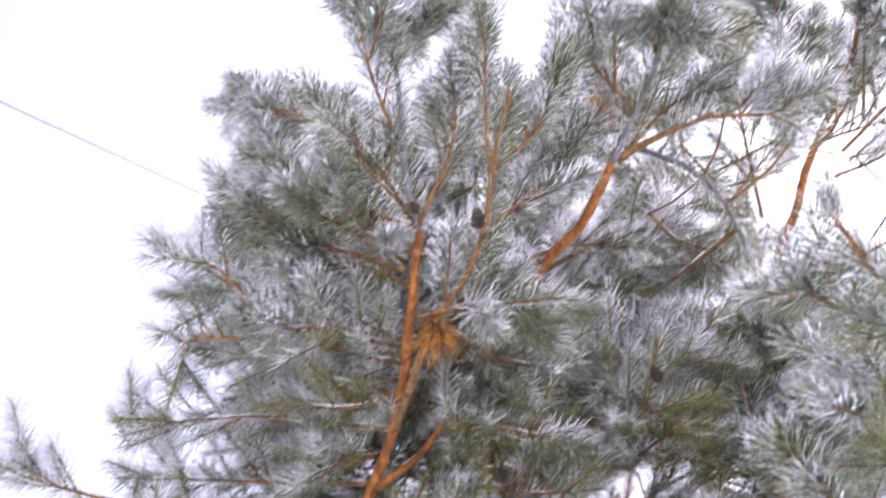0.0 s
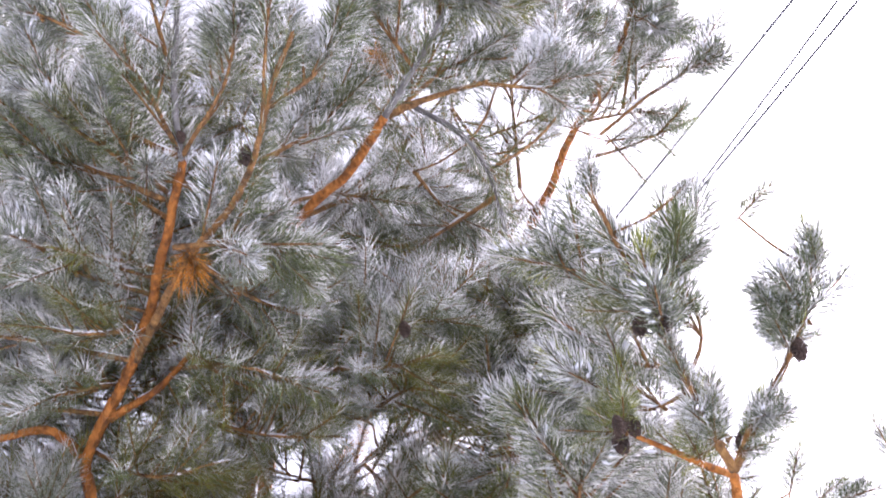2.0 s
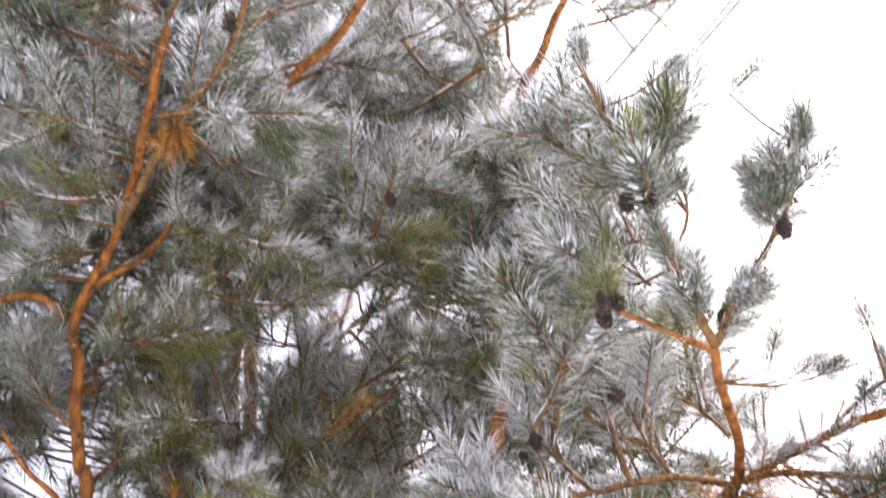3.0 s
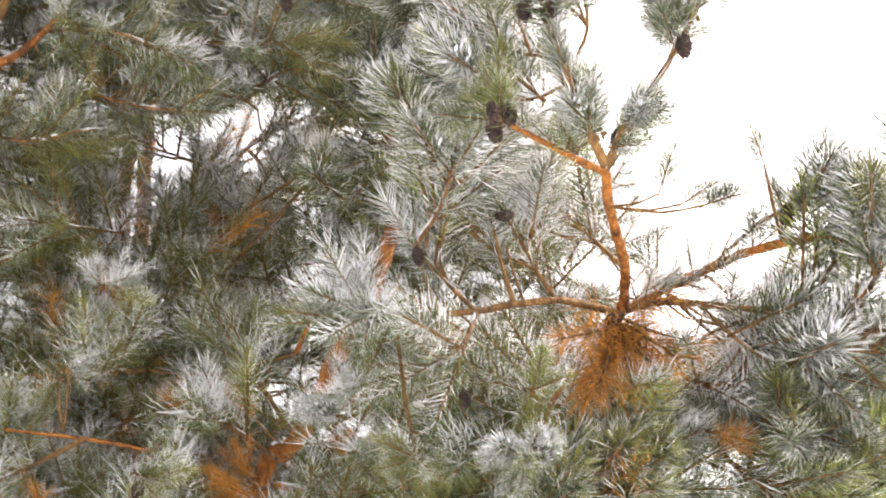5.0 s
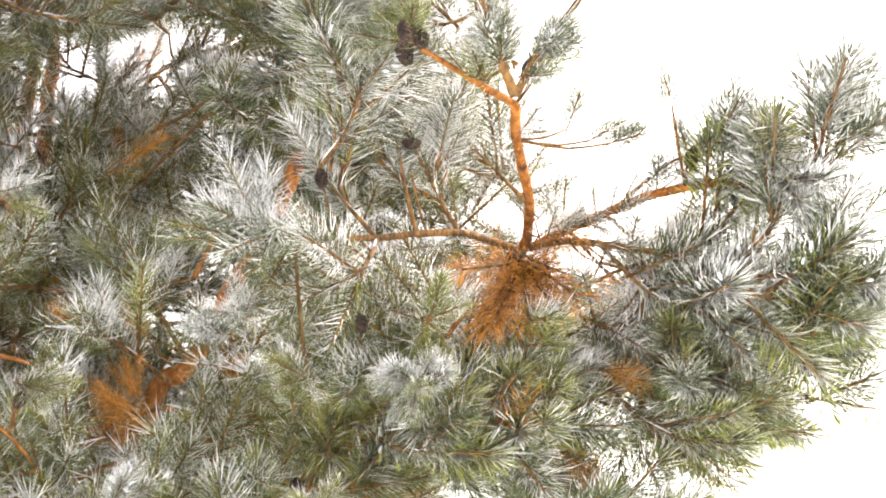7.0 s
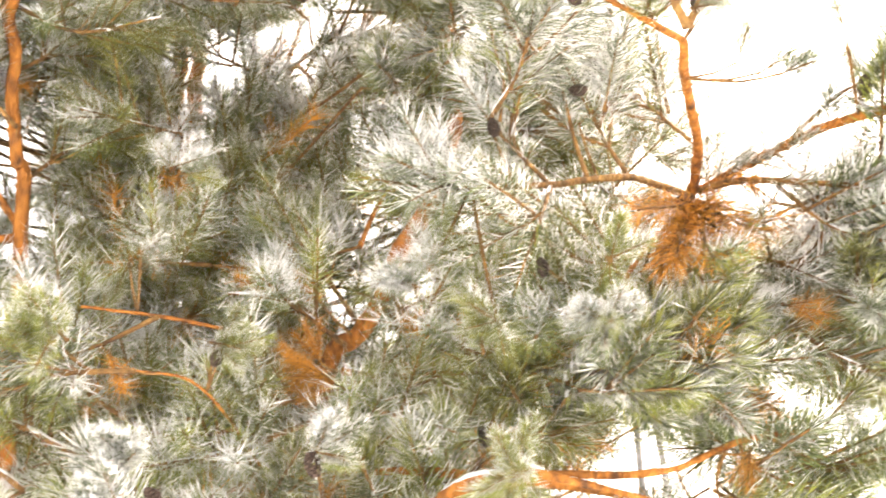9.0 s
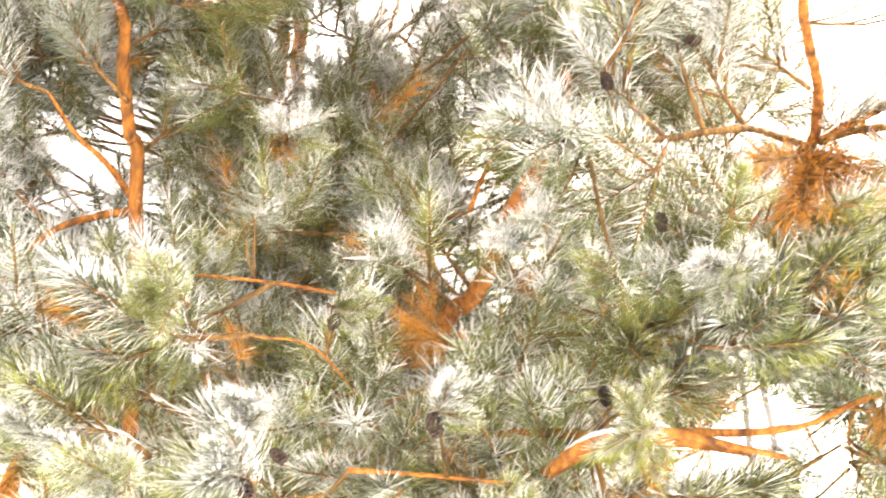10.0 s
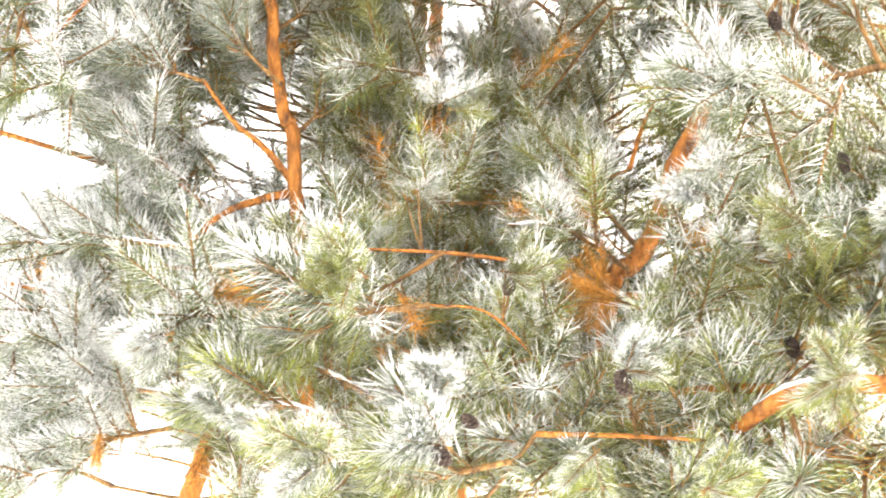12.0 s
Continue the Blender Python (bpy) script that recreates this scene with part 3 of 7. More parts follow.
fan(pine_a, 3, (-0.68, 2.25, 3.47), (-0.80, 2.21, 3.47), "green")
fan(pine_a, 2, (-0.65, 2.26, 3.48), (-0.66, 2.20, 3.54), "green")
fan(pine_a, 2, (-0.54, 2.09, 3.55), (-0.59, 2.05, 3.57), "green")
bough(pine_a, 0.007, 14, [(-0.18, 2.37, 3.26), (-0.41, 2.31, 3.32), (-0.64, 2.34, 3.38)], "green")
bough(pine_a, 0.007, 14, [(-0.19, 2.42, 3.20), (-0.51, 2.45, 3.26), (-0.83, 2.49, 3.26)], "green")
fan(pine_a, 3, (-0.83, 2.48, 3.28), (-0.83, 2.38, 3.41), "green")
fan(pine_a, 2, (-0.84, 2.50, 3.24), (-0.90, 2.42, 3.32), "green")
bough(pine_a, 0.007, 12, [(-0.24, 2.57, 3.14), (-0.60, 2.61, 3.18), (-0.89, 2.63, 3.20)], "green")
bough(pine_a, 0.006, 10, [(-0.92, 2.74, 3.20), (-1.11, 2.66, 3.22), (-1.16, 2.63, 3.23)], "green")
fan(pine_a, 2, (-1.11, 2.66, 3.22), (-1.10, 2.61, 3.30), "green")
bough(pine_a, 0.008, 16, [(-0.11, 2.11, 3.29), (0.04, 2.02, 3.25), (0.19, 2.11, 3.28)], "green")
bough(pine_a, 0.007, 14, [(-0.12, 2.30, 3.37), (-0.34, 2.11, 3.26), (-0.49, 2.10, 3.23)], "green")
bough(pine_a, 0.007, 12, [(-0.08, 2.10, 3.46), (-0.29, 2.17, 3.66), (-0.44, 2.15, 3.80)], "green")
bough(pine_a, 0.007, 14, [(0.04, 1.98, 3.44), (0.17, 1.99, 3.57), (0.26, 1.98, 3.71)], "green")
bough(pine_a, 0.007, 10, [(0.09, 2.12, 3.43), (0.24, 2.23, 3.60), (0.44, 2.22, 3.58)], "green")
fan(pine_a, 3, (0.43, 1.73, 3.76), (0.31, 1.69, 3.82), "green")
fan(pine_a, 4, (0.44, 1.74, 3.76), (0.64, 1.69, 3.74), "green")
fan(pine_a, 4, (0.43, 1.73, 3.77), (0.46, 1.60, 3.86), "green")
bough(pine_a, 0.006, 9, [(0.39, 1.86, 3.67), (0.30, 1.79, 3.74), (0.29, 1.74, 3.78)], "green")
bough(pine_a, 0.006, 10, [(0.35, 1.93, 3.60), (0.49, 1.90, 3.75), (0.61, 1.86, 3.75)], "green")
bough(pine_a, 0.006, 9, [(0.52, 1.85, 3.64), (0.68, 1.82, 3.62), (0.71, 1.80, 3.63)], "green")
bough(pine_a, 0.006, 10, [(0.95, 2.33, 4.03), (0.98, 2.19, 4.02), (0.86, 2.07, 4.16)], "green")
bough(pine_a, 0.006, 10, [(0.79, 2.32, 4.09), (0.86, 2.23, 4.16), (0.97, 2.09, 4.09)], "green")
fan(pine_a, 3, (0.88, 2.29, 4.09), (1.01, 2.21, 4.11), "green")
fan(pine_a, 3, (1.05, 2.32, 3.99), (1.23, 2.25, 3.98), "green")
bough(pine_a, 0.006, 5, [(0.98, 2.38, 3.96), (1.09, 2.32, 3.97), (1.19, 2.26, 3.99)], "green")
fan(pine_a, 4, (1.08, 2.03, 4.23), (1.10, 1.94, 4.29), "green")
fan(pine_a, 2, (1.06, 2.03, 4.24), (1.00, 1.98, 4.30), "green")
bough(pine_a, 0.006, 6, [(1.07, 2.25, 4.05), (1.07, 2.09, 4.19), (1.08, 2.04, 4.22)], "green")
fan(pine_a, 5, (1.08, 2.05, 4.21), (1.23, 1.98, 4.07), "green")
bough(pine_a, 0.006, 7, [(1.02, 2.32, 4.01), (1.16, 2.18, 4.08), (1.26, 1.99, 4.04)], "green")
bough(pine_a, 0.006, 10, [(0.77, 2.34, 3.79), (0.69, 2.07, 3.94), (0.69, 1.93, 4.05)], "green")
fan(pine_a, 4, (0.78, 1.86, 4.08), (0.65, 1.86, 4.12), "green")
fan(pine_a, 4, (0.77, 1.87, 4.08), (0.82, 1.77, 4.13), "green")
bough(pine_a, 0.007, 15, [(-0.05, 2.29, 3.39), (0.12, 2.25, 3.26), (0.27, 2.23, 3.28)], "green")
bough(pine_a, 0.007, 15, [(0.03, 2.22, 3.48), (0.24, 2.39, 3.56), (0.43, 2.35, 3.58)], "green")
bough(pine_a, 0.007, 15, [(0.19, 2.27, 3.56), (0.36, 2.28, 3.67), (0.56, 2.23, 3.67)], "green")
bough(pine_a, 0.007, 15, [(0.64, 2.16, 3.58), (0.52, 2.33, 3.58), (0.36, 2.42, 3.50)], "green")
bough(pine_a, 0.007, 15, [(0.66, 2.21, 3.52), (0.78, 2.23, 3.44), (0.91, 2.28, 3.49)], "green")
bough(pine_a, 0.007, 15, [(0.66, 2.34, 3.52), (0.43, 2.37, 3.39), (0.25, 2.25, 3.26)], "green")
bough(pine_a, 0.007, 15, [(-0.10, 2.60, 3.30), (0.06, 2.34, 3.15), (0.23, 2.27, 3.05)], "green")
bough(pine_a, 0.007, 15, [(-0.12, 2.34, 3.32), (-0.28, 2.23, 3.28), (-0.43, 2.20, 3.30)], "green")
bough(pine_a, 0.007, 15, [(-0.13, 2.37, 3.27), (-0.29, 2.30, 3.18), (-0.45, 2.36, 3.25)], "green")
bough(pine_a, 0.007, 15, [(-0.20, 2.53, 3.21), (-0.33, 2.46, 3.12), (-0.44, 2.47, 3.07)], "green")
bough(pine_a, 0.007, 15, [(-0.12, 2.15, 3.40), (-0.27, 2.10, 3.44), (-0.45, 2.10, 3.41)], "green")
bough(pine_a, 0.007, 15, [(-0.14, 2.11, 3.45), (-0.27, 1.97, 3.43), (-0.41, 1.91, 3.48)], "green")
bough(pine_a, 0.007, 15, [(-0.27, 2.70, 3.12), (-0.12, 2.56, 2.98), (0.05, 2.45, 2.97)], "green")
bough(pine_a, 0.007, 15, [(-0.05, 2.66, 3.21), (0.13, 2.50, 3.07), (0.30, 2.40, 3.02)], "green")
bough(pine_a, 0.007, 15, [(0.37, 2.41, 3.35), (0.50, 2.30, 3.29), (0.62, 2.27, 3.30)], "green")
bough(pine_a, 0.007, 15, [(0.25, 2.49, 3.26), (0.39, 2.30, 3.15), (0.51, 2.26, 3.17)], "green")
bough(pine_a, 0.007, 15, [(0.40, 2.71, 3.26), (0.46, 2.40, 3.16), (0.61, 2.39, 3.13)], "green")
bough(pine_a, 0.007, 15, [(-0.44, 2.73, 3.22), (-0.45, 2.62, 3.22), (-0.49, 2.59, 3.26)], "green")
cone(pine_a, (0.50, 2.29, 3.12), (0.50, 2.32, 3.09), 0.035)
cone(pine_a, (0.40, 2.16, 3.18), (0.41, 2.17, 3.14), 0.035)
cone(pine_a, (-0.31, 1.91, 3.49), (-0.31, 1.94, 3.46), 0.035)
cone(pine_a, (0.02, 1.81, 3.33), (0.02, 1.84, 3.30), 0.035)
bough(pine_a, 0.006, 12, [(-0.40, 2.69, 2.80), (-0.48, 2.67, 2.82), (-0.56, 2.65, 2.84)], "green")
bough(pine_a, 0.006, 12, [(-0.45, 2.89, 2.64), (-0.55, 2.74, 2.68), (-0.60, 2.70, 2.73)], "green")
bough(pine_a, 0.006, 12, [(-0.44, 2.96, 2.72), (-0.52, 2.90, 2.60), (-0.64, 2.86, 2.62)], "green")
bough(pine_a, 0.006, 12, [(-0.43, 2.76, 2.43), (-0.56, 2.74, 2.44), (-0.68, 2.78, 2.53)], "green")
bough(pine_a, 0.006, 12, [(-0.58, 2.85, 2.42), (-0.66, 2.82, 2.46), (-0.76, 2.80, 2.46)], "green")
bough(pine_a, 0.006, 12, [(-0.23, 2.70, 2.80), (-0.32, 2.66, 2.88), (-0.35, 2.61, 2.94)], "green")
bough(pine_a, 0.006, 12, [(-0.26, 2.69, 2.93), (-0.15, 2.79, 3.06), (-0.01, 2.90, 3.07)], "green")
bough(pine_a, 0.006, 12, [(-0.22, 2.77, 2.69), (-0.10, 2.89, 2.88), (0.01, 2.96, 2.96)], "green")
bough(pine_a, 0.006, 12, [(-0.74, 2.68, 2.91), (-0.69, 2.65, 2.79), (-0.68, 2.68, 2.74)], "green")
bough(pine_a, 0.006, 12, [(-0.49, 2.96, 2.45), (-0.55, 2.88, 2.37), (-0.65, 2.78, 2.28)], "green")
bough(pine_a, 0.006, 12, [(-0.72, 2.85, 2.36), (-0.74, 2.76, 2.27), (-0.78, 2.78, 2.20)], "green")
bough(pine_a, 0.006, 12, [(-0.47, 2.86, 2.13), (-0.59, 2.74, 2.12), (-0.72, 2.71, 2.13)], "green")
bough(pine_a, 0.006, 12, [(-0.46, 2.88, 2.06), (-0.58, 2.77, 2.01), (-0.73, 2.74, 1.99)], "green")
bough(pine_a, 0.006, 12, [(-0.58, 2.89, 1.94), (-0.65, 2.77, 1.95), (-0.75, 2.75, 1.93)], "green")
bough(pine_a, 0.006, 12, [(-0.54, 2.93, 2.21), (-0.66, 2.70, 2.18), (-0.75, 2.67, 2.22)], "green")
bough(pine_a, 0.006, 12, [(-0.80, 2.64, 2.95), (-0.83, 2.69, 2.86), (-0.92, 2.69, 2.80)], "green")
bough(pine_a, 0.006, 12, [(-0.53, 2.77, 3.04), (-0.60, 2.80, 2.96), (-0.58, 2.86, 2.87)], "green")
bough(pine_a, 0.006, 12, [(-0.59, 2.83, 3.11), (-0.47, 2.87, 3.07), (-0.38, 2.94, 2.99)], "green")
fan(pine_b, 4, (0.74, 1.58, 2.76), (0.66, 1.50, 2.90), "green")
fan(pine_b, 3, (0.71, 1.56, 2.80), (0.60, 1.55, 2.87), "green")
fan(pine_b, 3, (0.74, 1.52, 2.84), (0.75, 1.41, 2.96), "green")
fan(pine_b, 3, (0.73, 1.53, 2.82), (0.73, 1.47, 2.90), "green")
fan(pine_b, 3, (0.75, 1.50, 2.86), (0.82, 1.43, 2.89), "green", size=0.9)
fan(pine_b, 2, (0.83, 1.41, 2.90), (0.87, 1.36, 2.93), "green")
fan(pine_b, 2, (0.73, 1.43, 2.95), (0.75, 1.40, 2.96), "green", size=0.7)
fan(pine_b, 4, (0.93, 1.49, 2.73), (0.86, 1.46, 2.83), "green")
fan(pine_b, 4, (0.94, 1.47, 2.75), (0.94, 1.37, 2.86), "green")
fan(pine_b, 2, (0.93, 1.50, 2.72), (0.99, 1.46, 2.72), "green", size=0.8)
fan(pine_b, 4, (0.89, 1.63, 2.64), (0.92, 1.55, 2.66), "green")
fan(pine_b, 4, (0.84, 1.66, 2.62), (0.76, 1.59, 2.73), "green")
fan(pine_b, 3, (0.77, 1.62, 2.69), (0.73, 1.57, 2.78), "green")
fan(pine_b, 2, (0.82, 1.64, 2.60), (0.81, 1.59, 2.69), "green")
fan(pine_b, 4, (0.70, 1.73, 2.67), (0.61, 1.71, 2.75), "yellow")
fan(pine_b, 4, (0.70, 1.73, 2.67), (0.68, 1.66, 2.78), "yellow")
fan(pine_b, 3, (0.68, 1.74, 2.67), (0.58, 1.76, 2.68), "green")
fan(pine_b, 3, (0.88, 1.72, 2.67), (0.80, 1.67, 2.79), "green")
fan(pine_b, 4, (0.93, 1.72, 2.66), (0.94, 1.64, 2.73), "yellow")
fan(pine_b, 3, (0.85, 1.76, 2.63), (0.78, 1.73, 2.72), "green")
bough(pine_b, 0.005, 4, [(1.23, 1.97, 2.57), (1.27, 1.86, 2.61), (1.31, 1.76, 2.61)], "green")
bough(pine_b, 0.005, 8, [(1.04, 2.02, 2.57), (1.01, 2.06, 2.64), (0.95, 2.06, 2.69)], "green")
bough(pine_b, 0.005, 4, [(1.33, 1.78, 2.55), (1.35, 1.72, 2.51), (1.36, 1.65, 2.49)], "green")
bough(pine_b, 0.005, 8, [(1.34, 1.80, 2.37), (1.35, 1.70, 2.41), (1.37, 1.66, 2.46)], "green")
bough(pine_b, 0.005, 8, [(1.29, 1.88, 2.43), (1.33, 1.83, 2.45), (1.36, 1.79, 2.50)], "green")
bough(pine_b, 0.005, 8, [(1.34, 1.80, 2.37), (1.34, 1.76, 2.32), (1.41, 1.72, 2.30)], "green")
bough(pine_b, 0.005, 8, [(1.18, 1.98, 2.48), (1.26, 1.93, 2.37), (1.32, 1.85, 2.31)], "green")
bough(pine_b, 0.005, 8, [(1.22, 2.18, 2.42), (1.22, 2.08, 2.36), (1.25, 2.01, 2.33)], "green")
bough(pine_b, 0.005, 8, [(1.28, 2.26, 2.43), (1.31, 2.15, 2.35), (1.37, 2.02, 2.27)], "green")
bough(pine_b, 0.005, 8, [(1.28, 2.06, 2.31), (1.37, 1.91, 2.21), (1.45, 1.87, 2.16)], "green")
bough(pine_b, 0.005, 8, [(1.31, 2.16, 2.33), (1.37, 2.16, 2.22), (1.39, 2.16, 2.15)], "green")
bough(pine_b, 0.005, 8, [(1.07, 2.26, 2.39), (1.15, 2.14, 2.31), (1.25, 2.09, 2.28)], "green")
bough(pine_b, 0.005, 8, [(1.03, 2.27, 2.42), (0.89, 2.13, 2.34), (0.79, 2.06, 2.32)], "green")
bough(pine_b, 0.005, 8, [(1.05, 2.29, 2.35), (0.86, 2.08, 2.20), (0.81, 2.00, 2.15)], "green")
bough(pine_b, 0.005, 8, [(1.05, 2.28, 2.36), (0.77, 2.10, 2.22), (0.69, 2.00, 2.13)], "green")
bough(pine_b, 0.005, 8, [(0.92, 2.05, 2.49), (0.87, 2.04, 2.56), (0.84, 2.02, 2.61)], "green")
bough(pine_b, 0.005, 8, [(0.75, 2.03, 2.44), (0.67, 2.02, 2.51), (0.63, 2.01, 2.55)], "green")
bough(pine_b, 0.005, 8, [(0.75, 2.03, 2.44), (0.70, 1.97, 2.35), (0.65, 2.00, 2.32)], "green")
bough(pine_b, 0.005, 8, [(0.83, 2.04, 2.47), (0.80, 2.05, 2.59), (0.73, 2.04, 2.66)], "green")
bough(pine_b, 0.005, 8, [(1.02, 2.16, 2.40), (1.01, 1.99, 2.27), (1.03, 2.00, 2.19)], "green")
bough(pine_b, 0.005, 8, [(0.63, 2.01, 2.55), (0.65, 1.92, 2.59), (0.65, 1.85, 2.62)], "green")
bough(pine_b, 0.005, 8, [(0.82, 2.04, 2.59), (0.91, 2.06, 2.71), (0.88, 2.04, 2.77)], "green")
bough(pine_b, 0.005, 8, [(1.37, 1.65, 2.47), (1.41, 1.59, 2.52), (1.43, 1.56, 2.54)], "green")
bough(pine_b, 0.005, 8, [(1.37, 1.72, 2.34), (1.43, 1.67, 2.34), (1.49, 1.64, 2.32)], "green")
bough(pine_b, 0.005, 8, [(1.37, 1.76, 2.27), (1.41, 1.74, 2.24), (1.44, 1.71, 2.25)], "green")
fan(pine_b, 4, (0.54, 1.99, 2.40), (0.35, 1.95, 2.45), "frost")
fan(pine_b, 4, (0.53, 1.99, 2.40), (0.41, 1.90, 2.53), "frost")
fan(pine_b, 4, (0.54, 2.00, 2.39), (0.49, 2.00, 2.29), "green")
fan(pine_b, 3, (0.53, 1.99, 2.41), (0.50, 1.94, 2.52), "frost")
fan(pine_b, 3, (0.53, 2.00, 2.39), (0.36, 1.98, 2.39), "green")
fan(pine_b, 3, (1.27, 2.08, 2.26), (1.27, 2.09, 2.24), "brown")
fan(pine_b, 4, (1.21, 2.22, 2.32), (1.22, 2.25, 2.20), "brown")
fan(pine_b, 3, (1.17, 2.24, 2.32), (1.18, 2.26, 2.23), "brown")
fan(pine_b, 4, (0.78, 1.91, 2.14), (0.69, 1.88, 2.14), "frost")
fan(pine_b, 4, (0.78, 1.91, 2.13), (0.76, 1.88, 2.06), "green")
fan(pine_b, 4, (0.78, 1.91, 2.13), (0.82, 1.83, 2.14), "frost")
fan(pine_b, 4, (0.61, 1.96, 2.14), (0.55, 1.92, 2.15), "green")
fan(pine_b, 4, (0.61, 1.96, 2.14), (0.61, 1.93, 2.07), "green")
fan(pine_b, 3, (0.82, 1.95, 2.27), (0.83, 1.93, 2.32), "yellow")
fan(pine_b, 3, (0.82, 1.96, 2.27), (0.82, 1.96, 2.25), "yellow")
fan(pine_b, 4, (0.52, 2.05, 2.27), (0.41, 2.02, 2.26), "frost")
fan(pine_b, 4, (0.52, 2.05, 2.27), (0.49, 2.00, 2.29), "frost")
cone(pine_b, (0.69, 1.55, 2.79), (0.69, 1.58, 2.76), 0.039)
cone(pine_b, (0.71, 1.54, 2.79), (0.73, 1.55, 2.76), 0.039)
cone(pine_b, (0.92, 1.48, 2.71), (0.93, 1.50, 2.68), 0.0351)
cone(pine_b, (0.70, 1.70, 2.68), (0.71, 1.71, 2.66), 0.0351)
cone(pine_b, (0.68, 1.72, 2.66), (0.70, 1.74, 2.62), 0.039)
cone(pine_b, (0.57, 1.97, 2.39), (0.53, 1.97, 2.40), 0.0429)
cone(pine_b, (0.81, 1.97, 2.62), (0.79, 1.98, 2.62), 0.0312)
cone(pine_b, (0.62, 1.97, 2.53), (0.63, 1.98, 2.50), 0.0312)
cone(pine_b, (0.71, 2.00, 2.28), (0.72, 2.01, 2.24), 0.0312)
cone(pine_b, (0.78, 1.88, 2.14), (0.81, 1.87, 2.13), 0.0351)
cone(pine_b, (0.65, 1.64, 2.64), (0.66, 1.65, 2.62), 0.0312)
cone(pine_b, (0.91, 1.71, 2.67), (0.91, 1.72, 2.65), 0.0312)
cone(pine_b, (1.27, 1.77, 2.60), (1.27, 1.79, 2.57), 0.0351)
bough(pine_c, 0.006, 10, [(0.48, 2.54, 2.29), (0.33, 2.44, 2.34), (0.22, 2.41, 2.33)], "green")
bough(pine_c, 0.006, 10, [(0.47, 2.58, 2.20), (0.28, 2.44, 2.11), (0.15, 2.36, 2.06)], "green")
bough(pine_c, 0.006, 10, [(0.42, 2.61, 2.14), (0.20, 2.38, 2.00), (0.07, 2.30, 1.96)], "green")
bough(pine_c, 0.006, 10, [(0.53, 2.61, 2.36), (0.42, 2.67, 2.54), (0.29, 2.76, 2.64)], "green")
bough(pine_c, 0.006, 10, [(0.57, 2.56, 2.46), (0.59, 2.40, 2.28), (0.65, 2.30, 2.19)], "green")
bough(pine_c, 0.006, 10, [(0.47, 2.58, 2.20), (0.56, 2.37, 2.09), (0.63, 2.25, 2.04)], "green")
bough(pine_c, 0.006, 10, [(0.44, 2.61, 2.12), (0.45, 2.34, 1.93), (0.37, 2.28, 1.84)], "green")
bough(pine_c, 0.006, 10, [(0.31, 2.47, 1.99), (0.27, 2.29, 1.86), (0.20, 2.22, 1.79)], "green")
bough(pine_c, 0.006, 10, [(0.22, 2.81, 2.56), (0.09, 2.64, 2.48), (0.01, 2.56, 2.42)], "green")
bough(pine_c, 0.006, 10, [(0.09, 2.40, 2.27), (0.00, 2.43, 2.22), (-0.09, 2.35, 2.15)], "green")
bough(pine_c, 0.006, 10, [(0.05, 2.25, 2.11), (-0.06, 2.26, 2.10), (-0.15, 2.27, 2.07)], "green")
bough(pine_c, 0.006, 10, [(-0.04, 2.69, 2.07), (-0.15, 2.48, 2.07), (-0.27, 2.48, 2.08)], "green")
bough(pine_c, 0.006, 10, [(-0.32, 2.59, 2.05), (-0.25, 2.57, 2.11), (-0.15, 2.57, 2.13)], "green")
bough(pine_c, 0.006, 10, [(0.58, 2.31, 1.90), (0.49, 2.25, 1.82), (0.42, 2.28, 1.79)], "green")
bough(pine_c, 0.006, 10, [(0.63, 2.18, 1.90), (0.65, 2.19, 1.81), (0.66, 2.20, 1.76)], "green")
bough(pine_c, 0.006, 10, [(0.62, 2.37, 2.04), (0.69, 2.23, 2.02), (0.78, 2.19, 2.02)], "green")
bough(pine_c, 0.006, 10, [(0.63, 2.48, 2.33), (0.71, 2.28, 2.19), (0.79, 2.15, 2.14)], "green")
bough(pine_c, 0.006, 10, [(0.73, 2.44, 2.34), (0.79, 2.28, 2.37), (0.89, 2.24, 2.36)], "green")
bough(pine_c, 0.006, 10, [(0.71, 2.16, 1.86), (0.75, 2.15, 1.80), (0.79, 2.14, 1.76)], "green")
bough(pine_c, 0.006, 10, [(0.06, 2.57, 2.11), (-0.06, 2.55, 2.19), (-0.06, 2.52, 2.28)], "green")
bough(pine_c, 0.006, 10, [(-0.11, 2.32, 1.91), (-0.18, 2.31, 1.95), (-0.27, 2.31, 1.95)], "green")
bough(pine_c, 0.006, 10, [(-0.26, 2.54, 2.19), (-0.36, 2.44, 2.16), (-0.46, 2.34, 2.11)], "green")
bough(pine_c, 0.006, 10, [(0.17, 2.22, 1.83), (0.07, 2.23, 1.81), (0.00, 2.24, 1.79)], "green")
fan(pine_c, 5, (-0.09, 2.10, 2.11), (-0.14, 2.03, 2.15), "yellow")
fan(pine_c, 4, (-0.09, 2.10, 2.10), (-0.17, 2.05, 2.10), "green")
fan(pine_c, 3, (-0.07, 2.10, 2.11), (-0.12, 2.02, 2.18), "yellow")
fan(pine_c, 4, (-0.38, 2.16, 2.03), (-0.49, 2.15, 2.03), "frost")
fan(pine_c, 4, (-0.38, 2.17, 2.02), (-0.44, 2.17, 1.98), "frost")
fan(pine_c, 4, (0.03, 2.01, 1.88), (0.04, 1.94, 1.93), "frost")
fan(pine_c, 4, (0.04, 2.01, 1.89), (-0.01, 1.95, 1.92), "frost")
fan(pine_c, 4, (0.04, 1.98, 1.80), (-0.07, 1.93, 1.84), "frost")
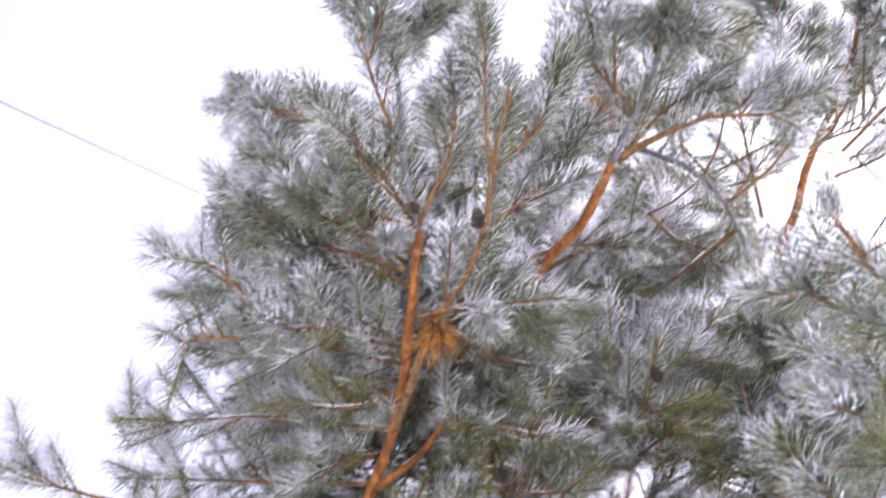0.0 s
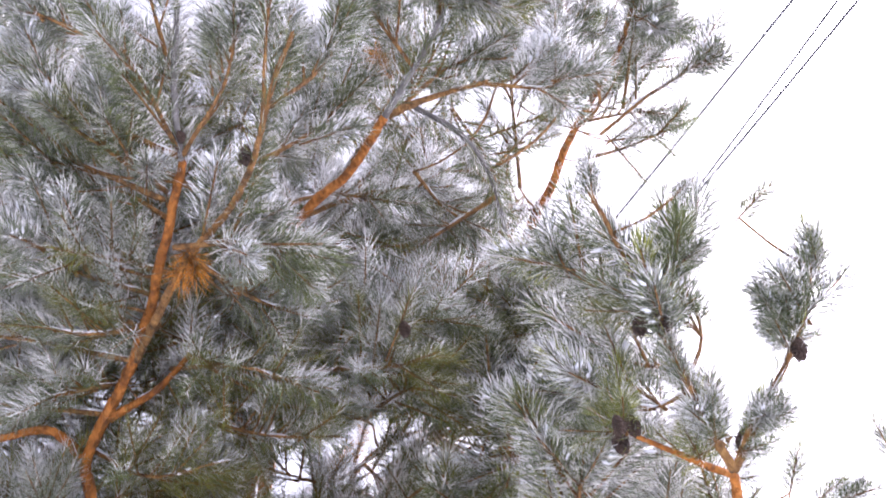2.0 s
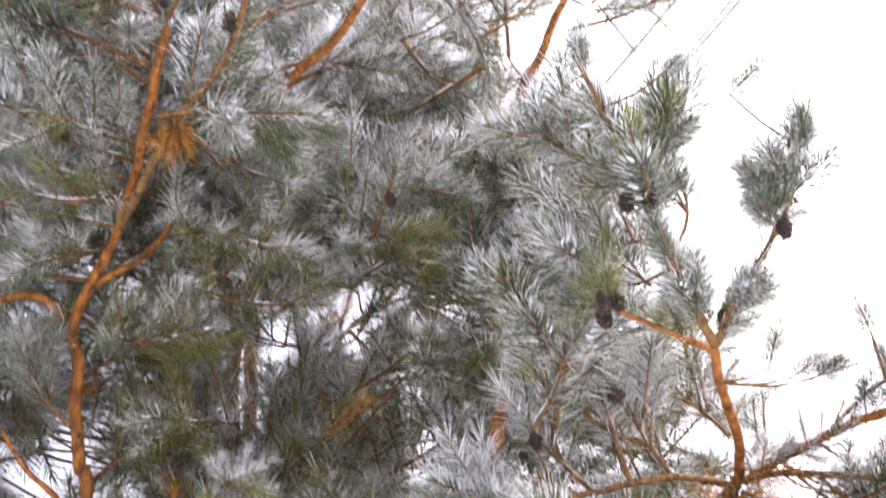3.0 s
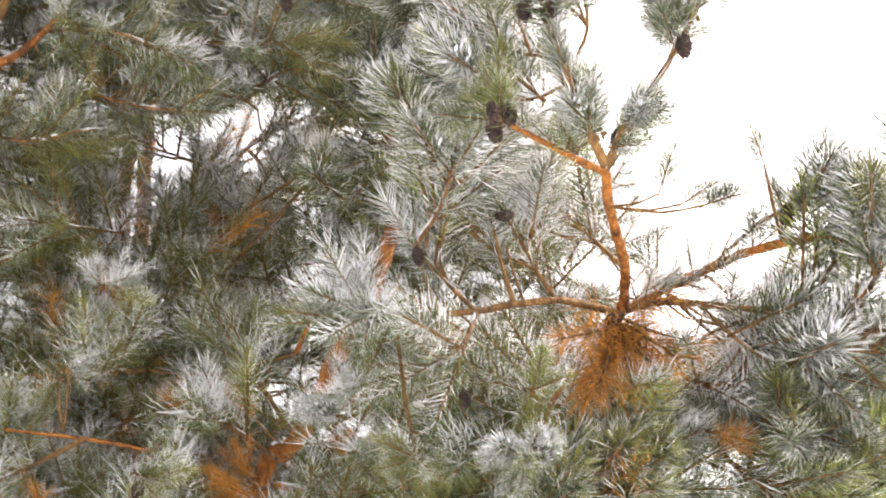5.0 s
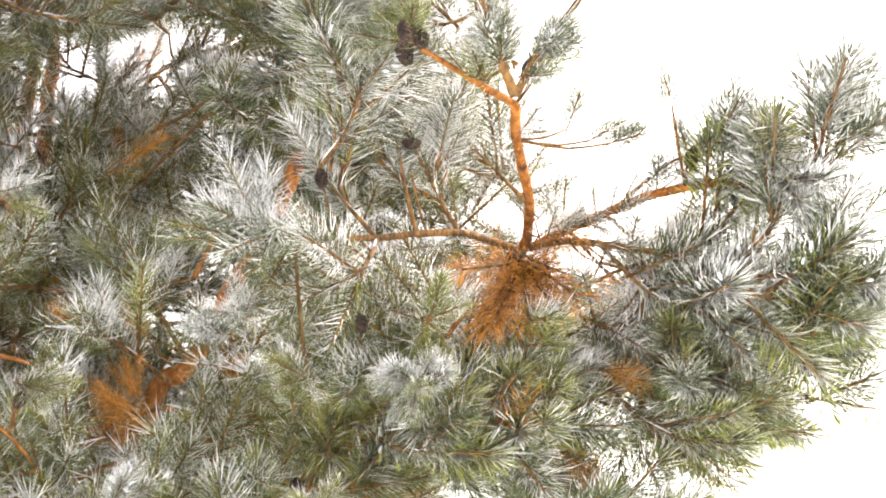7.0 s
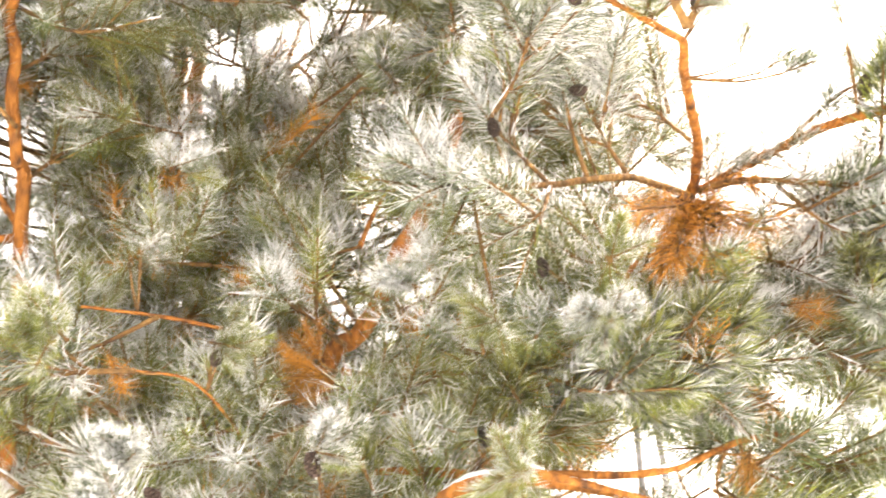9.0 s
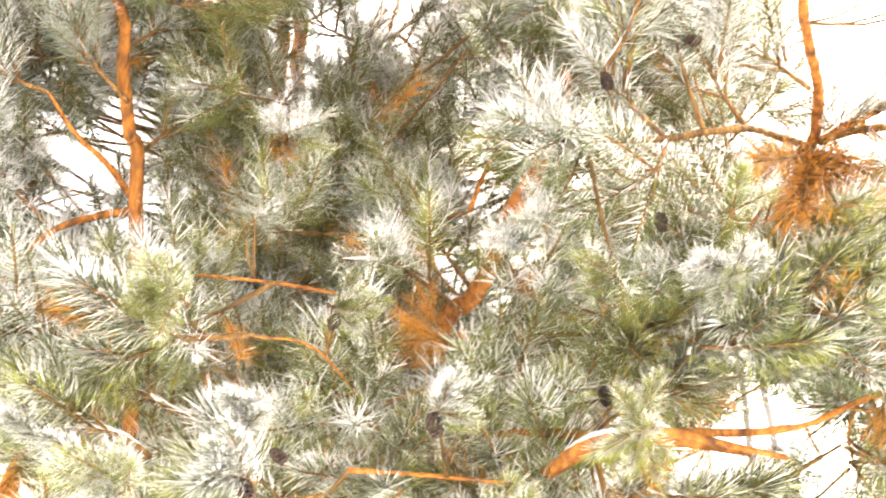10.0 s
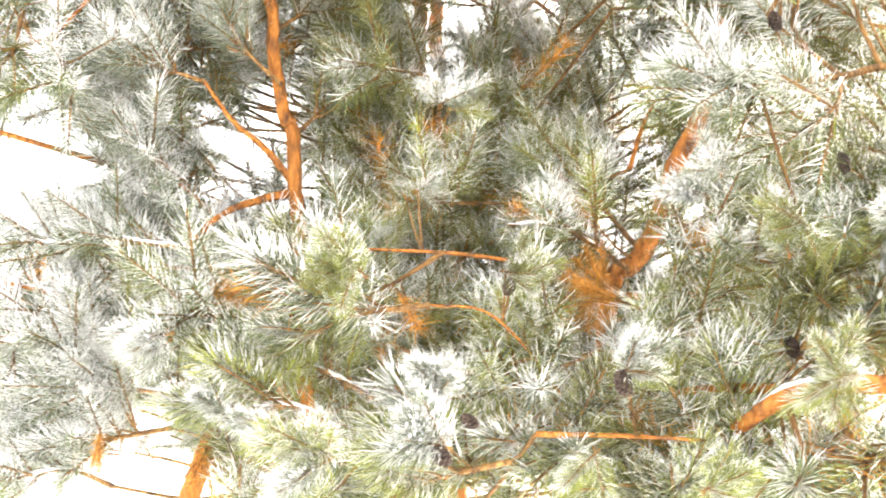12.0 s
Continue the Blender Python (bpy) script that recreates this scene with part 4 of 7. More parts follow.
fan(pine_c, 4, (0.03, 1.98, 1.80), (-0.08, 1.94, 1.78), "green")
fan(pine_c, 4, (-0.13, 1.94, 1.78), (-0.24, 1.88, 1.79), "yellow")
fan(pine_c, 4, (-0.13, 1.94, 1.77), (-0.22, 1.90, 1.73), "frost")
fan(pine_c, 4, (-0.13, 1.94, 1.78), (-0.14, 1.88, 1.83), "yellow")
fan(pine_c, 4, (0.33, 2.05, 1.93), (0.35, 2.02, 2.01), "frost")
fan(pine_c, 3, (0.33, 2.05, 1.93), (0.40, 2.02, 1.97), "green")
fan(pine_c, 4, (0.19, 2.22, 2.15), (0.25, 2.19, 2.21), "green")
fan(pine_c, 4, (0.18, 2.22, 2.16), (0.24, 2.21, 2.15), "green")
fan(pine_c, 4, (0.09, 2.37, 2.57), (0.07, 2.33, 2.64), "frost")
fan(pine_c, 4, (0.10, 2.36, 2.57), (0.20, 2.33, 2.62), "frost")
fan(pine_c, 3, (0.12, 2.37, 2.56), (0.20, 2.37, 2.54), "yellow")
fan(pine_c, 4, (0.50, 2.10, 2.25), (0.40, 2.08, 2.25), "frost")
fan(pine_c, 3, (0.51, 2.10, 2.25), (0.43, 2.06, 2.27), "frost")
fan(pine_c, 4, (0.63, 1.96, 1.89), (0.59, 1.98, 1.87), "yellow")
fan(pine_c, 4, (0.63, 1.96, 1.89), (0.65, 1.97, 1.83), "yellow")
fan(pine_c, 4, (0.63, 1.96, 1.89), (0.64, 1.94, 1.93), "yellow")
fan(pine_c, 4, (0.60, 2.01, 2.11), (0.59, 2.00, 2.15), "green")
fan(pine_c, 4, (-0.29, 2.21, 1.91), (-0.35, 2.19, 1.95), "frost")
fan(pine_c, 4, (-0.22, 2.22, 1.89), (-0.31, 2.21, 1.91), "frost")
fan(pine_c, 4, (0.26, 2.00, 1.79), (0.22, 2.02, 1.76), "green")
fan(pine_c, 4, (0.41, 1.97, 1.73), (0.47, 1.95, 1.75), "yellow")
fan(pine_c, 5, (0.40, 2.48, 2.22), (0.35, 2.48, 2.24), "brown")
fan(pine_c, 5, (0.41, 2.47, 2.23), (0.38, 2.47, 2.26), "brown")
fan(pine_c, 4, (0.39, 2.49, 2.21), (0.37, 2.50, 2.18), "brown")
fan(pine_c, 4, (0.42, 2.52, 2.38), (0.39, 2.51, 2.41), "brown")
fan(pine_c, 3, (-0.02, 2.57, 2.11), (-0.03, 2.56, 2.14), "brown")
fan(pine_c, 4, (0.03, 2.46, 2.40), (0.01, 2.48, 2.36), "green")
fan(pine_c, 4, (0.05, 2.45, 2.42), (0.12, 2.45, 2.41), "frost")
fan(pine_c, 3, (-0.31, 2.63, 2.25), (-0.33, 2.61, 2.28), "brown")
fan(pine_c, 4, (-0.35, 2.51, 1.92), (-0.37, 2.47, 1.85), "brown")
cone(pine_c, (0.19, 2.22, 2.15), (0.18, 2.23, 2.12), 0.0312)
cone(pine_c, (-0.20, 2.25, 2.13), (-0.19, 2.26, 2.10), 0.039)
cone(pine_c, (0.32, 2.05, 1.93), (0.33, 2.06, 1.90), 0.039)
cone(pine_c, (0.02, 1.98, 1.80), (0.04, 1.98, 1.78), 0.0351)
cone(pine_c, (0.67, 2.23, 2.04), (0.68, 2.24, 2.01), 0.0351)
cone(pine_c, (0.77, 2.18, 2.34), (0.78, 2.19, 2.32), 0.0351)
cone(pine_c, (0.07, 2.01, 1.85), (0.09, 2.02, 1.84), 0.0273)
bough(pine_d, 0.007, 14, [(0.11, 3.41, 3.31), (-0.06, 3.28, 3.35), (-0.25, 3.30, 3.31)], "green")
bough(pine_d, 0.007, 14, [(0.15, 3.47, 3.61), (0.31, 3.26, 3.57), (0.45, 3.22, 3.60)], "green")
bough(pine_d, 0.007, 14, [(0.07, 3.24, 3.63), (0.24, 3.09, 3.66), (0.42, 3.05, 3.69)], "green")
bough(pine_d, 0.007, 14, [(0.14, 3.47, 3.19), (-0.06, 3.41, 3.08), (-0.24, 3.46, 2.95)], "green")
bough(pine_d, 0.007, 14, [(0.48, 3.43, 3.19), (0.45, 3.50, 3.04), (0.43, 3.56, 2.89)], "green")
bough(pine_d, 0.007, 14, [(0.48, 3.42, 3.23), (0.52, 3.47, 3.10), (0.51, 3.53, 2.94)], "green")
bough(pine_d, 0.007, 14, [(0.39, 3.54, 3.24), (0.49, 3.48, 3.33), (0.41, 3.47, 3.37)], "green")
bough(pine_d, 0.007, 14, [(0.51, 3.45, 3.55), (0.61, 3.39, 3.43), (0.74, 3.34, 3.47)], "green")
bough(pine_d, 0.007, 14, [(0.26, 3.60, 3.33), (0.40, 3.35, 3.12), (0.50, 3.41, 2.97)], "green")
bough(pine_d, 0.007, 14, [(0.36, 3.53, 3.23), (0.43, 3.39, 3.03), (0.43, 3.45, 2.88)], "green")
bough(pine_d, 0.007, 14, [(0.21, 3.35, 3.82), (0.57, 3.11, 3.74), (0.78, 3.08, 3.71)], "green")
bough(pine_d, 0.007, 14, [(0.60, 3.28, 3.65), (0.79, 3.16, 3.59), (0.97, 3.15, 3.52)], "green")
bough(pine_d, 0.007, 14, [(0.67, 3.13, 3.29), (0.81, 3.03, 3.18), (0.97, 3.02, 3.11)], "green")
bough(pine_d, 0.007, 14, [(0.99, 3.01, 3.33), (1.04, 2.86, 3.36), (1.06, 2.78, 3.46)], "green")
bough(pine_d, 0.007, 14, [(1.00, 3.10, 3.15), (1.09, 2.86, 3.11), (1.20, 2.72, 3.05)], "green")
bough(pine_d, 0.007, 14, [(1.01, 2.76, 3.52), (0.87, 2.76, 3.60), (0.71, 2.79, 3.62)], "green")
bough(pine_d, 0.007, 14, [(0.19, 3.59, 3.16), (-0.01, 3.50, 3.13), (-0.17, 3.49, 3.14)], "green")
bough(pine_d, 0.007, 14, [(0.20, 3.62, 3.08), (0.36, 3.50, 3.08), (0.52, 3.45, 3.13)], "green")
bough(pine_d, 0.007, 14, [(0.41, 3.43, 3.40), (0.48, 3.42, 3.20), (0.52, 3.40, 3.01)], "green")
bough(pine_d, 0.007, 14, [(0.48, 3.44, 3.35), (0.45, 3.45, 3.15), (0.42, 3.42, 3.00)], "green")
bough(pine_d, 0.007, 14, [(0.24, 3.71, 2.88), (0.01, 3.43, 2.79), (-0.15, 3.42, 2.83)], "green")
bough(pine_d, 0.007, 14, [(0.24, 3.73, 2.84), (0.46, 3.22, 2.69), (0.70, 3.07, 2.65)], "green")
bough(pine_d, 0.007, 14, [(0.24, 3.79, 2.68), (0.09, 3.21, 2.53), (-0.04, 3.16, 2.39)], "green")
bough(pine_d, 0.007, 14, [(0.25, 3.65, 2.46), (0.38, 3.05, 2.29), (0.55, 2.95, 2.19)], "green")
bough(pine_d, 0.007, 14, [(0.24, 3.62, 2.55), (0.04, 3.02, 2.15), (-0.21, 3.02, 2.12)], "green")
bough(pine_d, 0.007, 14, [(0.71, 3.09, 2.60), (0.80, 3.01, 2.45), (0.96, 2.88, 2.36)], "green")
bough(pine_d, 0.007, 14, [(0.80, 3.06, 2.62), (0.95, 2.81, 2.57), (1.12, 2.72, 2.60)], "green")
bough(pine_d, 0.007, 14, [(0.84, 2.95, 2.29), (0.98, 2.80, 2.25), (1.12, 2.75, 2.22)], "green")
bough(pine_d, 0.007, 14, [(0.75, 2.91, 2.13), (0.50, 2.69, 2.01), (0.33, 2.72, 2.01)], "green")
bough(pine_d, 0.007, 14, [(0.93, 2.85, 2.95), (0.94, 2.71, 2.99), (0.97, 2.53, 3.05)], "green")
bough(pine_d, 0.007, 14, [(0.83, 2.85, 3.02), (0.99, 2.61, 2.91), (1.14, 2.55, 2.89)], "green")
bough(pine_d, 0.007, 14, [(-0.19, 3.22, 2.51), (-0.25, 2.97, 2.31), (-0.34, 2.97, 2.25)], "green")
bough(pine_d, 0.007, 14, [(-0.23, 2.99, 2.54), (-0.31, 2.91, 2.45), (-0.43, 2.92, 2.39)], "green")
bough(pine_d, 0.007, 14, [(1.15, 2.81, 2.35), (1.14, 2.67, 2.41), (1.26, 2.60, 2.45)], "green")
bough(pine_d, 0.007, 14, [(1.42, 2.57, 2.29), (1.38, 2.44, 2.35), (1.46, 2.39, 2.36)], "green")
bough(pine_d, 0.007, 14, [(1.35, 2.53, 2.16), (1.29, 2.37, 2.02), (1.36, 2.33, 1.97)], "green")
bough(pine_d, 0.004, 5, [(-0.62, 2.86, 4.39), (-0.60, 2.61, 4.28), (-0.60, 2.50, 4.25)], "green")
bough(pine_d, 0.004, 5, [(-0.67, 2.78, 4.40), (-0.46, 2.58, 4.28), (-0.36, 2.50, 4.23)], "green")
bough(pine_d, 0.004, 5, [(-0.45, 2.50, 4.12), (-0.28, 2.29, 4.00), (-0.20, 2.20, 3.95)], "green")
bough(pine_d, 0.004, 5, [(0.03, 2.80, 4.63), (-0.17, 2.66, 4.41), (-0.26, 2.61, 4.32)], "green")
bough(pine_d, 0.004, 5, [(0.12, 2.85, 4.54), (-0.02, 2.63, 4.41), (-0.08, 2.53, 4.36)], "green")
bough(pine_d, 0.004, 5, [(-0.02, 2.57, 4.44), (0.13, 2.44, 4.23), (0.20, 2.39, 4.13)], "green")
bough(pine_d, 0.004, 5, [(0.29, 2.54, 4.52), (0.28, 2.45, 4.27), (0.28, 2.43, 4.15)], "green")
bough(pine_d, 0.004, 5, [(0.60, 2.38, 4.18), (0.39, 2.21, 4.03), (0.30, 2.14, 3.98)], "green")
bough(pine_d, 0.004, 5, [(0.54, 2.39, 4.40), (0.55, 2.29, 4.15), (0.56, 2.26, 4.03)], "green")
bough(pine_d, 0.004, 5, [(-0.56, 2.68, 4.02), (-0.51, 2.44, 3.92), (-0.49, 2.33, 3.90)], "green")
bough(pine_d, 0.004, 5, [(-0.45, 2.67, 4.03), (-0.38, 2.43, 3.93), (-0.35, 2.32, 3.91)], "green")
bough(pine_d, 0.004, 5, [(-0.12, 2.64, 4.10), (-0.25, 2.42, 3.95), (-0.31, 2.33, 3.90)], "green")
bough(pine_d, 0.004, 5, [(-0.34, 2.92, 4.43), (-0.13, 2.73, 4.28), (-0.03, 2.65, 4.21)], "green")
bough(pine_d, 0.004, 5, [(-0.03, 2.56, 4.25), (0.02, 2.44, 4.01), (0.05, 2.41, 3.90)], "green")
bough(pine_d, 0.004, 5, [(-0.02, 2.91, 4.45), (0.18, 2.70, 4.30), (0.28, 2.61, 4.24)], "green")
bough(pine_d, 0.004, 5, [(0.42, 2.81, 4.60), (0.35, 2.72, 4.35), (0.32, 2.70, 4.23)], "green")
bough(pine_d, 0.004, 5, [(0.73, 2.73, 4.38), (0.49, 2.58, 4.22), (0.38, 2.51, 4.17)], "green")
bough(pine_d, 0.004, 5, [(-0.82, 2.95, 4.12), (-0.61, 2.76, 4.02), (-0.52, 2.67, 3.99)], "green")
bough(pine_d, 0.004, 5, [(-0.71, 3.05, 4.25), (-0.49, 2.86, 4.13), (-0.38, 2.77, 4.09)], "green")
bough(pine_d, 0.004, 5, [(-0.28, 2.74, 4.19), (-0.31, 2.62, 3.94), (-0.33, 2.58, 3.83)], "green")
bough(pine_d, 0.004, 5, [(-0.28, 2.65, 4.09), (-0.17, 2.52, 3.87), (-0.12, 2.48, 3.77)], "green")
bough(pine_d, 0.004, 5, [(-0.22, 2.74, 4.13), (-0.03, 2.58, 3.95), (0.05, 2.51, 3.87)], "green")
bough(pine_d, 0.004, 5, [(0.27, 2.64, 3.96), (0.10, 2.43, 3.83), (0.03, 2.34, 3.79)], "green")
bough(pine_d, 0.004, 5, [(0.38, 2.79, 4.08), (0.26, 2.56, 3.97), (0.20, 2.46, 3.95)], "green")
bough(pine_d, 0.004, 5, [(0.54, 2.85, 4.42), (0.44, 2.75, 4.17), (0.40, 2.73, 4.06)], "green")
bough(pine_d, 0.004, 5, [(0.79, 2.63, 4.13), (0.55, 2.51, 3.97), (0.44, 2.46, 3.89)], "green")
bough(pine_d, 0.004, 5, [(-0.50, 2.81, 3.78), (-0.52, 2.56, 3.68), (-0.53, 2.45, 3.66)], "green")
bough(pine_d, 0.004, 5, [(-0.59, 2.74, 3.81), (-0.39, 2.55, 3.69), (-0.30, 2.47, 3.64)], "green")
bough(pine_d, 0.004, 5, [(-0.31, 3.19, 4.10), (-0.30, 2.93, 4.03), (-0.30, 2.81, 4.01)], "green")
bough(pine_d, 0.004, 5, [(-0.36, 3.09, 4.16), (-0.14, 2.90, 4.02), (-0.04, 2.82, 3.96)], "green")
bough(pine_d, 0.004, 5, [(0.14, 2.92, 4.18), (0.01, 2.80, 3.95), (-0.05, 2.76, 3.85)], "green")
bough(pine_d, 0.004, 5, [(-0.04, 2.74, 3.91), (0.14, 2.54, 3.75), (0.23, 2.46, 3.69)], "green")
bough(pine_d, 0.004, 5, [(0.25, 3.07, 4.35), (0.33, 2.93, 4.11), (0.37, 2.89, 4.00)], "green")
bough(pine_d, 0.004, 5, [(0.43, 2.95, 4.27), (0.48, 2.82, 4.03), (0.50, 2.78, 3.92)], "green")
bough(pine_d, 0.004, 5, [(0.50, 3.13, 4.23), (0.66, 2.88, 4.11), (0.73, 2.76, 4.06)], "green")
bough(pine_d, 0.004, 5, [(0.90, 2.68, 4.08), (0.74, 2.58, 3.86), (0.67, 2.55, 3.76)], "green")
bough(pine_d, 0.004, 5, [(-0.56, 2.91, 3.67), (-0.51, 2.66, 3.60), (-0.49, 2.55, 3.59)], "green")
bough(pine_d, 0.004, 5, [(-0.44, 3.26, 3.94), (-0.43, 3.00, 3.87), (-0.42, 2.88, 3.86)], "green")
bough(pine_d, 0.004, 5, [(-0.37, 2.88, 3.69), (-0.25, 2.64, 3.61), (-0.19, 2.53, 3.59)], "green")
bough(pine_d, 0.004, 5, [(-0.30, 2.88, 3.75), (-0.12, 2.66, 3.64), (-0.03, 2.56, 3.61)], "green")
bough(pine_d, 0.004, 5, [(0.14, 3.04, 4.08), (0.03, 2.90, 3.85), (-0.02, 2.86, 3.74)], "green")
bough(pine_d, 0.004, 5, [(0.01, 3.00, 3.86), (0.17, 2.76, 3.76), (0.24, 2.65, 3.72)], "green")
bough(pine_d, 0.004, 5, [(0.17, 3.09, 3.95), (0.33, 2.84, 3.84), (0.40, 2.73, 3.80)], "green")
bough(pine_d, 0.004, 5, [(0.56, 2.83, 3.98), (0.46, 2.71, 3.75), (0.42, 2.67, 3.65)], "green")
bough(pine_d, 0.004, 5, [(0.53, 2.73, 3.89), (0.58, 2.57, 3.66), (0.61, 2.52, 3.56)], "green")
bough(pine_d, 0.004, 5, [(0.72, 2.98, 4.11), (0.80, 2.82, 3.88), (0.84, 2.76, 3.77)], "green")
bough(pine_d, 0.004, 5, [(-0.59, 2.87, 3.68), (-0.46, 2.72, 3.49), (-0.40, 2.67, 3.40)], "green")
bough(pine_d, 0.004, 5, [(-0.57, 3.16, 3.78), (-0.35, 2.96, 3.67), (-0.25, 2.88, 3.63)], "green")
bough(pine_d, 0.004, 5, [(-0.06, 2.98, 3.79), (-0.20, 2.81, 3.58), (-0.26, 2.75, 3.49)], "green")
bough(pine_d, 0.004, 5, [(0.12, 3.33, 3.91), (-0.07, 3.10, 3.80), (-0.15, 3.00, 3.77)], "green")
bough(pine_d, 0.004, 5, [(0.29, 3.06, 3.84), (0.08, 2.89, 3.67), (-0.01, 2.83, 3.59)], "green")
bough(pine_d, 0.004, 5, [(0.06, 3.32, 4.02), (0.25, 3.12, 3.85), (0.34, 3.04, 3.77)], "green")
bough(pine_d, 0.004, 5, [(0.21, 3.11, 3.86), (0.39, 2.90, 3.70), (0.47, 2.81, 3.63)], "green")
bough(pine_d, 0.004, 5, [(0.44, 2.96, 3.65), (0.50, 2.70, 3.57), (0.53, 2.58, 3.56)], "green")
bough(pine_d, 0.004, 5, [(0.83, 3.31, 3.90), (0.74, 3.06, 3.85), (0.70, 2.94, 3.85)], "green")
bough(pine_d, 0.004, 5, [(1.09, 3.14, 3.85), (0.88, 2.94, 3.79), (0.78, 2.85, 3.77)], "green")
bough(pine_d, 0.004, 5, [(-0.40, 3.03, 3.59), (-0.53, 2.83, 3.40), (-0.58, 2.76, 3.32)], "green")
bough(pine_d, 0.004, 5, [(-0.53, 3.16, 3.52), (-0.41, 2.92, 3.47), (-0.35, 2.81, 3.46)], "green")
bough(pine_d, 0.004, 5, [(-0.11, 3.47, 3.89), (-0.30, 3.27, 3.71), (-0.38, 3.20, 3.63)], "green")
bough(pine_d, 0.004, 5, [(-0.27, 3.52, 3.77), (-0.15, 3.27, 3.72), (-0.09, 3.15, 3.72)], "green")
bough(pine_d, 0.004, 5, [(0.21, 3.19, 3.74), (0.01, 3.01, 3.57), (-0.08, 2.94, 3.49)], "green")
bough(pine_d, 0.004, 5, [(0.21, 3.26, 3.62), (0.16, 3.00, 3.57), (0.14, 2.88, 3.57)], "green")
bough(pine_d, 0.004, 5, [(0.37, 3.09, 3.77), (0.30, 2.94, 3.55), (0.28, 2.90, 3.44)], "green")
bough(pine_d, 0.004, 5, [(0.35, 3.09, 3.75), (0.45, 2.91, 3.54), (0.50, 2.85, 3.45)], "green")
bough(pine_d, 0.004, 5, [(0.48, 3.42, 3.87), (0.66, 3.17, 3.73), (0.75, 3.07, 3.68)], "green")
bough(pine_d, 0.004, 5, [(0.97, 3.12, 3.64), (0.76, 2.91, 3.57), (0.67, 2.82, 3.56)], "green")
bough(pine_d, 0.004, 5, [(1.00, 2.80, 3.62), (0.84, 2.68, 3.43), (0.78, 2.64, 3.33)], "green")
bough(pine_d, 0.004, 5, [(-0.12, 3.44, 3.13), (-0.09, 3.17, 3.10), (-0.07, 3.06, 3.11)], "green")
bough(pine_d, 0.004, 5, [(0.15, 3.30, 3.29), (0.04, 3.12, 3.10), (-0.00, 3.06, 3.00)], "green")
bough(pine_d, 0.004, 5, [(0.31, 3.32, 3.13), (0.31, 3.06, 3.10), (0.31, 2.94, 3.11)], "green")
bough(pine_d, 0.004, 5, [(0.58, 3.31, 3.18), (0.44, 3.07, 3.13), (0.38, 2.97, 3.12)], "green")
bough(pine_d, 0.004, 5, [(0.73, 3.17, 3.30), (0.58, 3.01, 3.12), (0.51, 2.96, 3.03)], "green")
bough(pine_d, 0.004, 5, [(0.76, 3.04, 3.26), (0.69, 2.87, 3.06), (0.66, 2.81, 2.97)], "green")
bough(pine_d, 0.004, 5, [(0.89, 3.20, 3.15), (0.85, 2.94, 3.12), (0.83, 2.83, 3.13)], "green")
bough(pine_d, 0.004, 5, [(1.13, 3.18, 3.40), (1.02, 3.04, 3.20), (0.98, 2.99, 3.09)], "green")
bough(pine_d, 0.004, 5, [(1.29, 3.01, 3.13), (1.10, 2.81, 3.09), (1.01, 2.72, 3.08)], "green")
bough(pine_d, 0.004, 5, [(1.13, 3.01, 3.20), (1.22, 2.74, 3.07), (1.26, 2.63, 3.02)], "green")
bough(pine_d, 0.004, 5, [(1.46, 2.90, 3.30), (1.37, 2.74, 3.10), (1.34, 2.69, 3.00)], "green")
bough(pine_d, 0.004, 5, [(-0.12, 3.37, 2.95), (-0.05, 3.11, 2.93), (-0.02, 3.00, 2.94)], "green")
bough(pine_d, 0.004, 5, [(0.04, 3.21, 2.89), (0.08, 2.94, 2.87), (0.09, 2.83, 2.88)], "green")
bough(pine_d, 0.004, 5, [(0.34, 3.39, 3.03), (0.21, 3.14, 2.98), (0.15, 3.04, 2.97)], "green")
bough(pine_d, 0.004, 5, [(0.27, 3.19, 2.92), (0.32, 2.92, 2.89), (0.35, 2.81, 2.90)], "green")
bough(pine_d, 0.004, 5, [(0.42, 3.46, 3.06), (0.49, 3.18, 3.04), (0.52, 3.06, 3.04)], "green")
bough(pine_d, 0.004, 5, [(0.76, 3.47, 3.10), (0.64, 3.22, 3.07), (0.58, 3.11, 3.08)], "green")
bough(pine_d, 0.004, 5, [(0.60, 3.21, 3.04), (0.72, 2.94, 2.96), (0.78, 2.83, 2.93)], "green")
bough(pine_d, 0.004, 5, [(1.04, 2.90, 2.96), (0.81, 2.73, 2.87), (0.70, 2.66, 2.83)], "green")
bough(pine_d, 0.004, 5, [(1.04, 3.36, 3.09), (1.06, 3.08, 3.06), (1.07, 2.96, 3.07)], "green")
bough(pine_d, 0.004, 5, [(1.41, 3.04, 3.11), (1.15, 2.91, 3.00), (1.03, 2.86, 2.95)], "green")
bough(pine_d, 0.004, 5, [(1.43, 3.11, 3.02), (1.29, 2.88, 3.00), (1.23, 2.78, 3.01)], "green")
bough(pine_d, 0.004, 5, [(1.44, 3.05, 3.20), (1.43, 2.85, 3.01), (1.44, 2.77, 2.91)], "green")
bough(pine_d, 0.004, 5, [(0.07, 3.29, 2.80), (-0.02, 3.03, 2.76), (-0.06, 2.92, 2.76)], "green")
bough(pine_d, 0.004, 5, [(0.24, 3.47, 2.90), (0.10, 3.22, 2.86), (0.04, 3.12, 2.85)], "green")
bough(pine_d, 0.004, 5, [(0.37, 3.43, 2.90), (0.23, 3.19, 2.86), (0.17, 3.08, 2.85)], "green")
bough(pine_d, 0.004, 5, [(0.19, 3.11, 2.84), (0.34, 2.87, 2.74), (0.40, 2.77, 2.70)], "green")
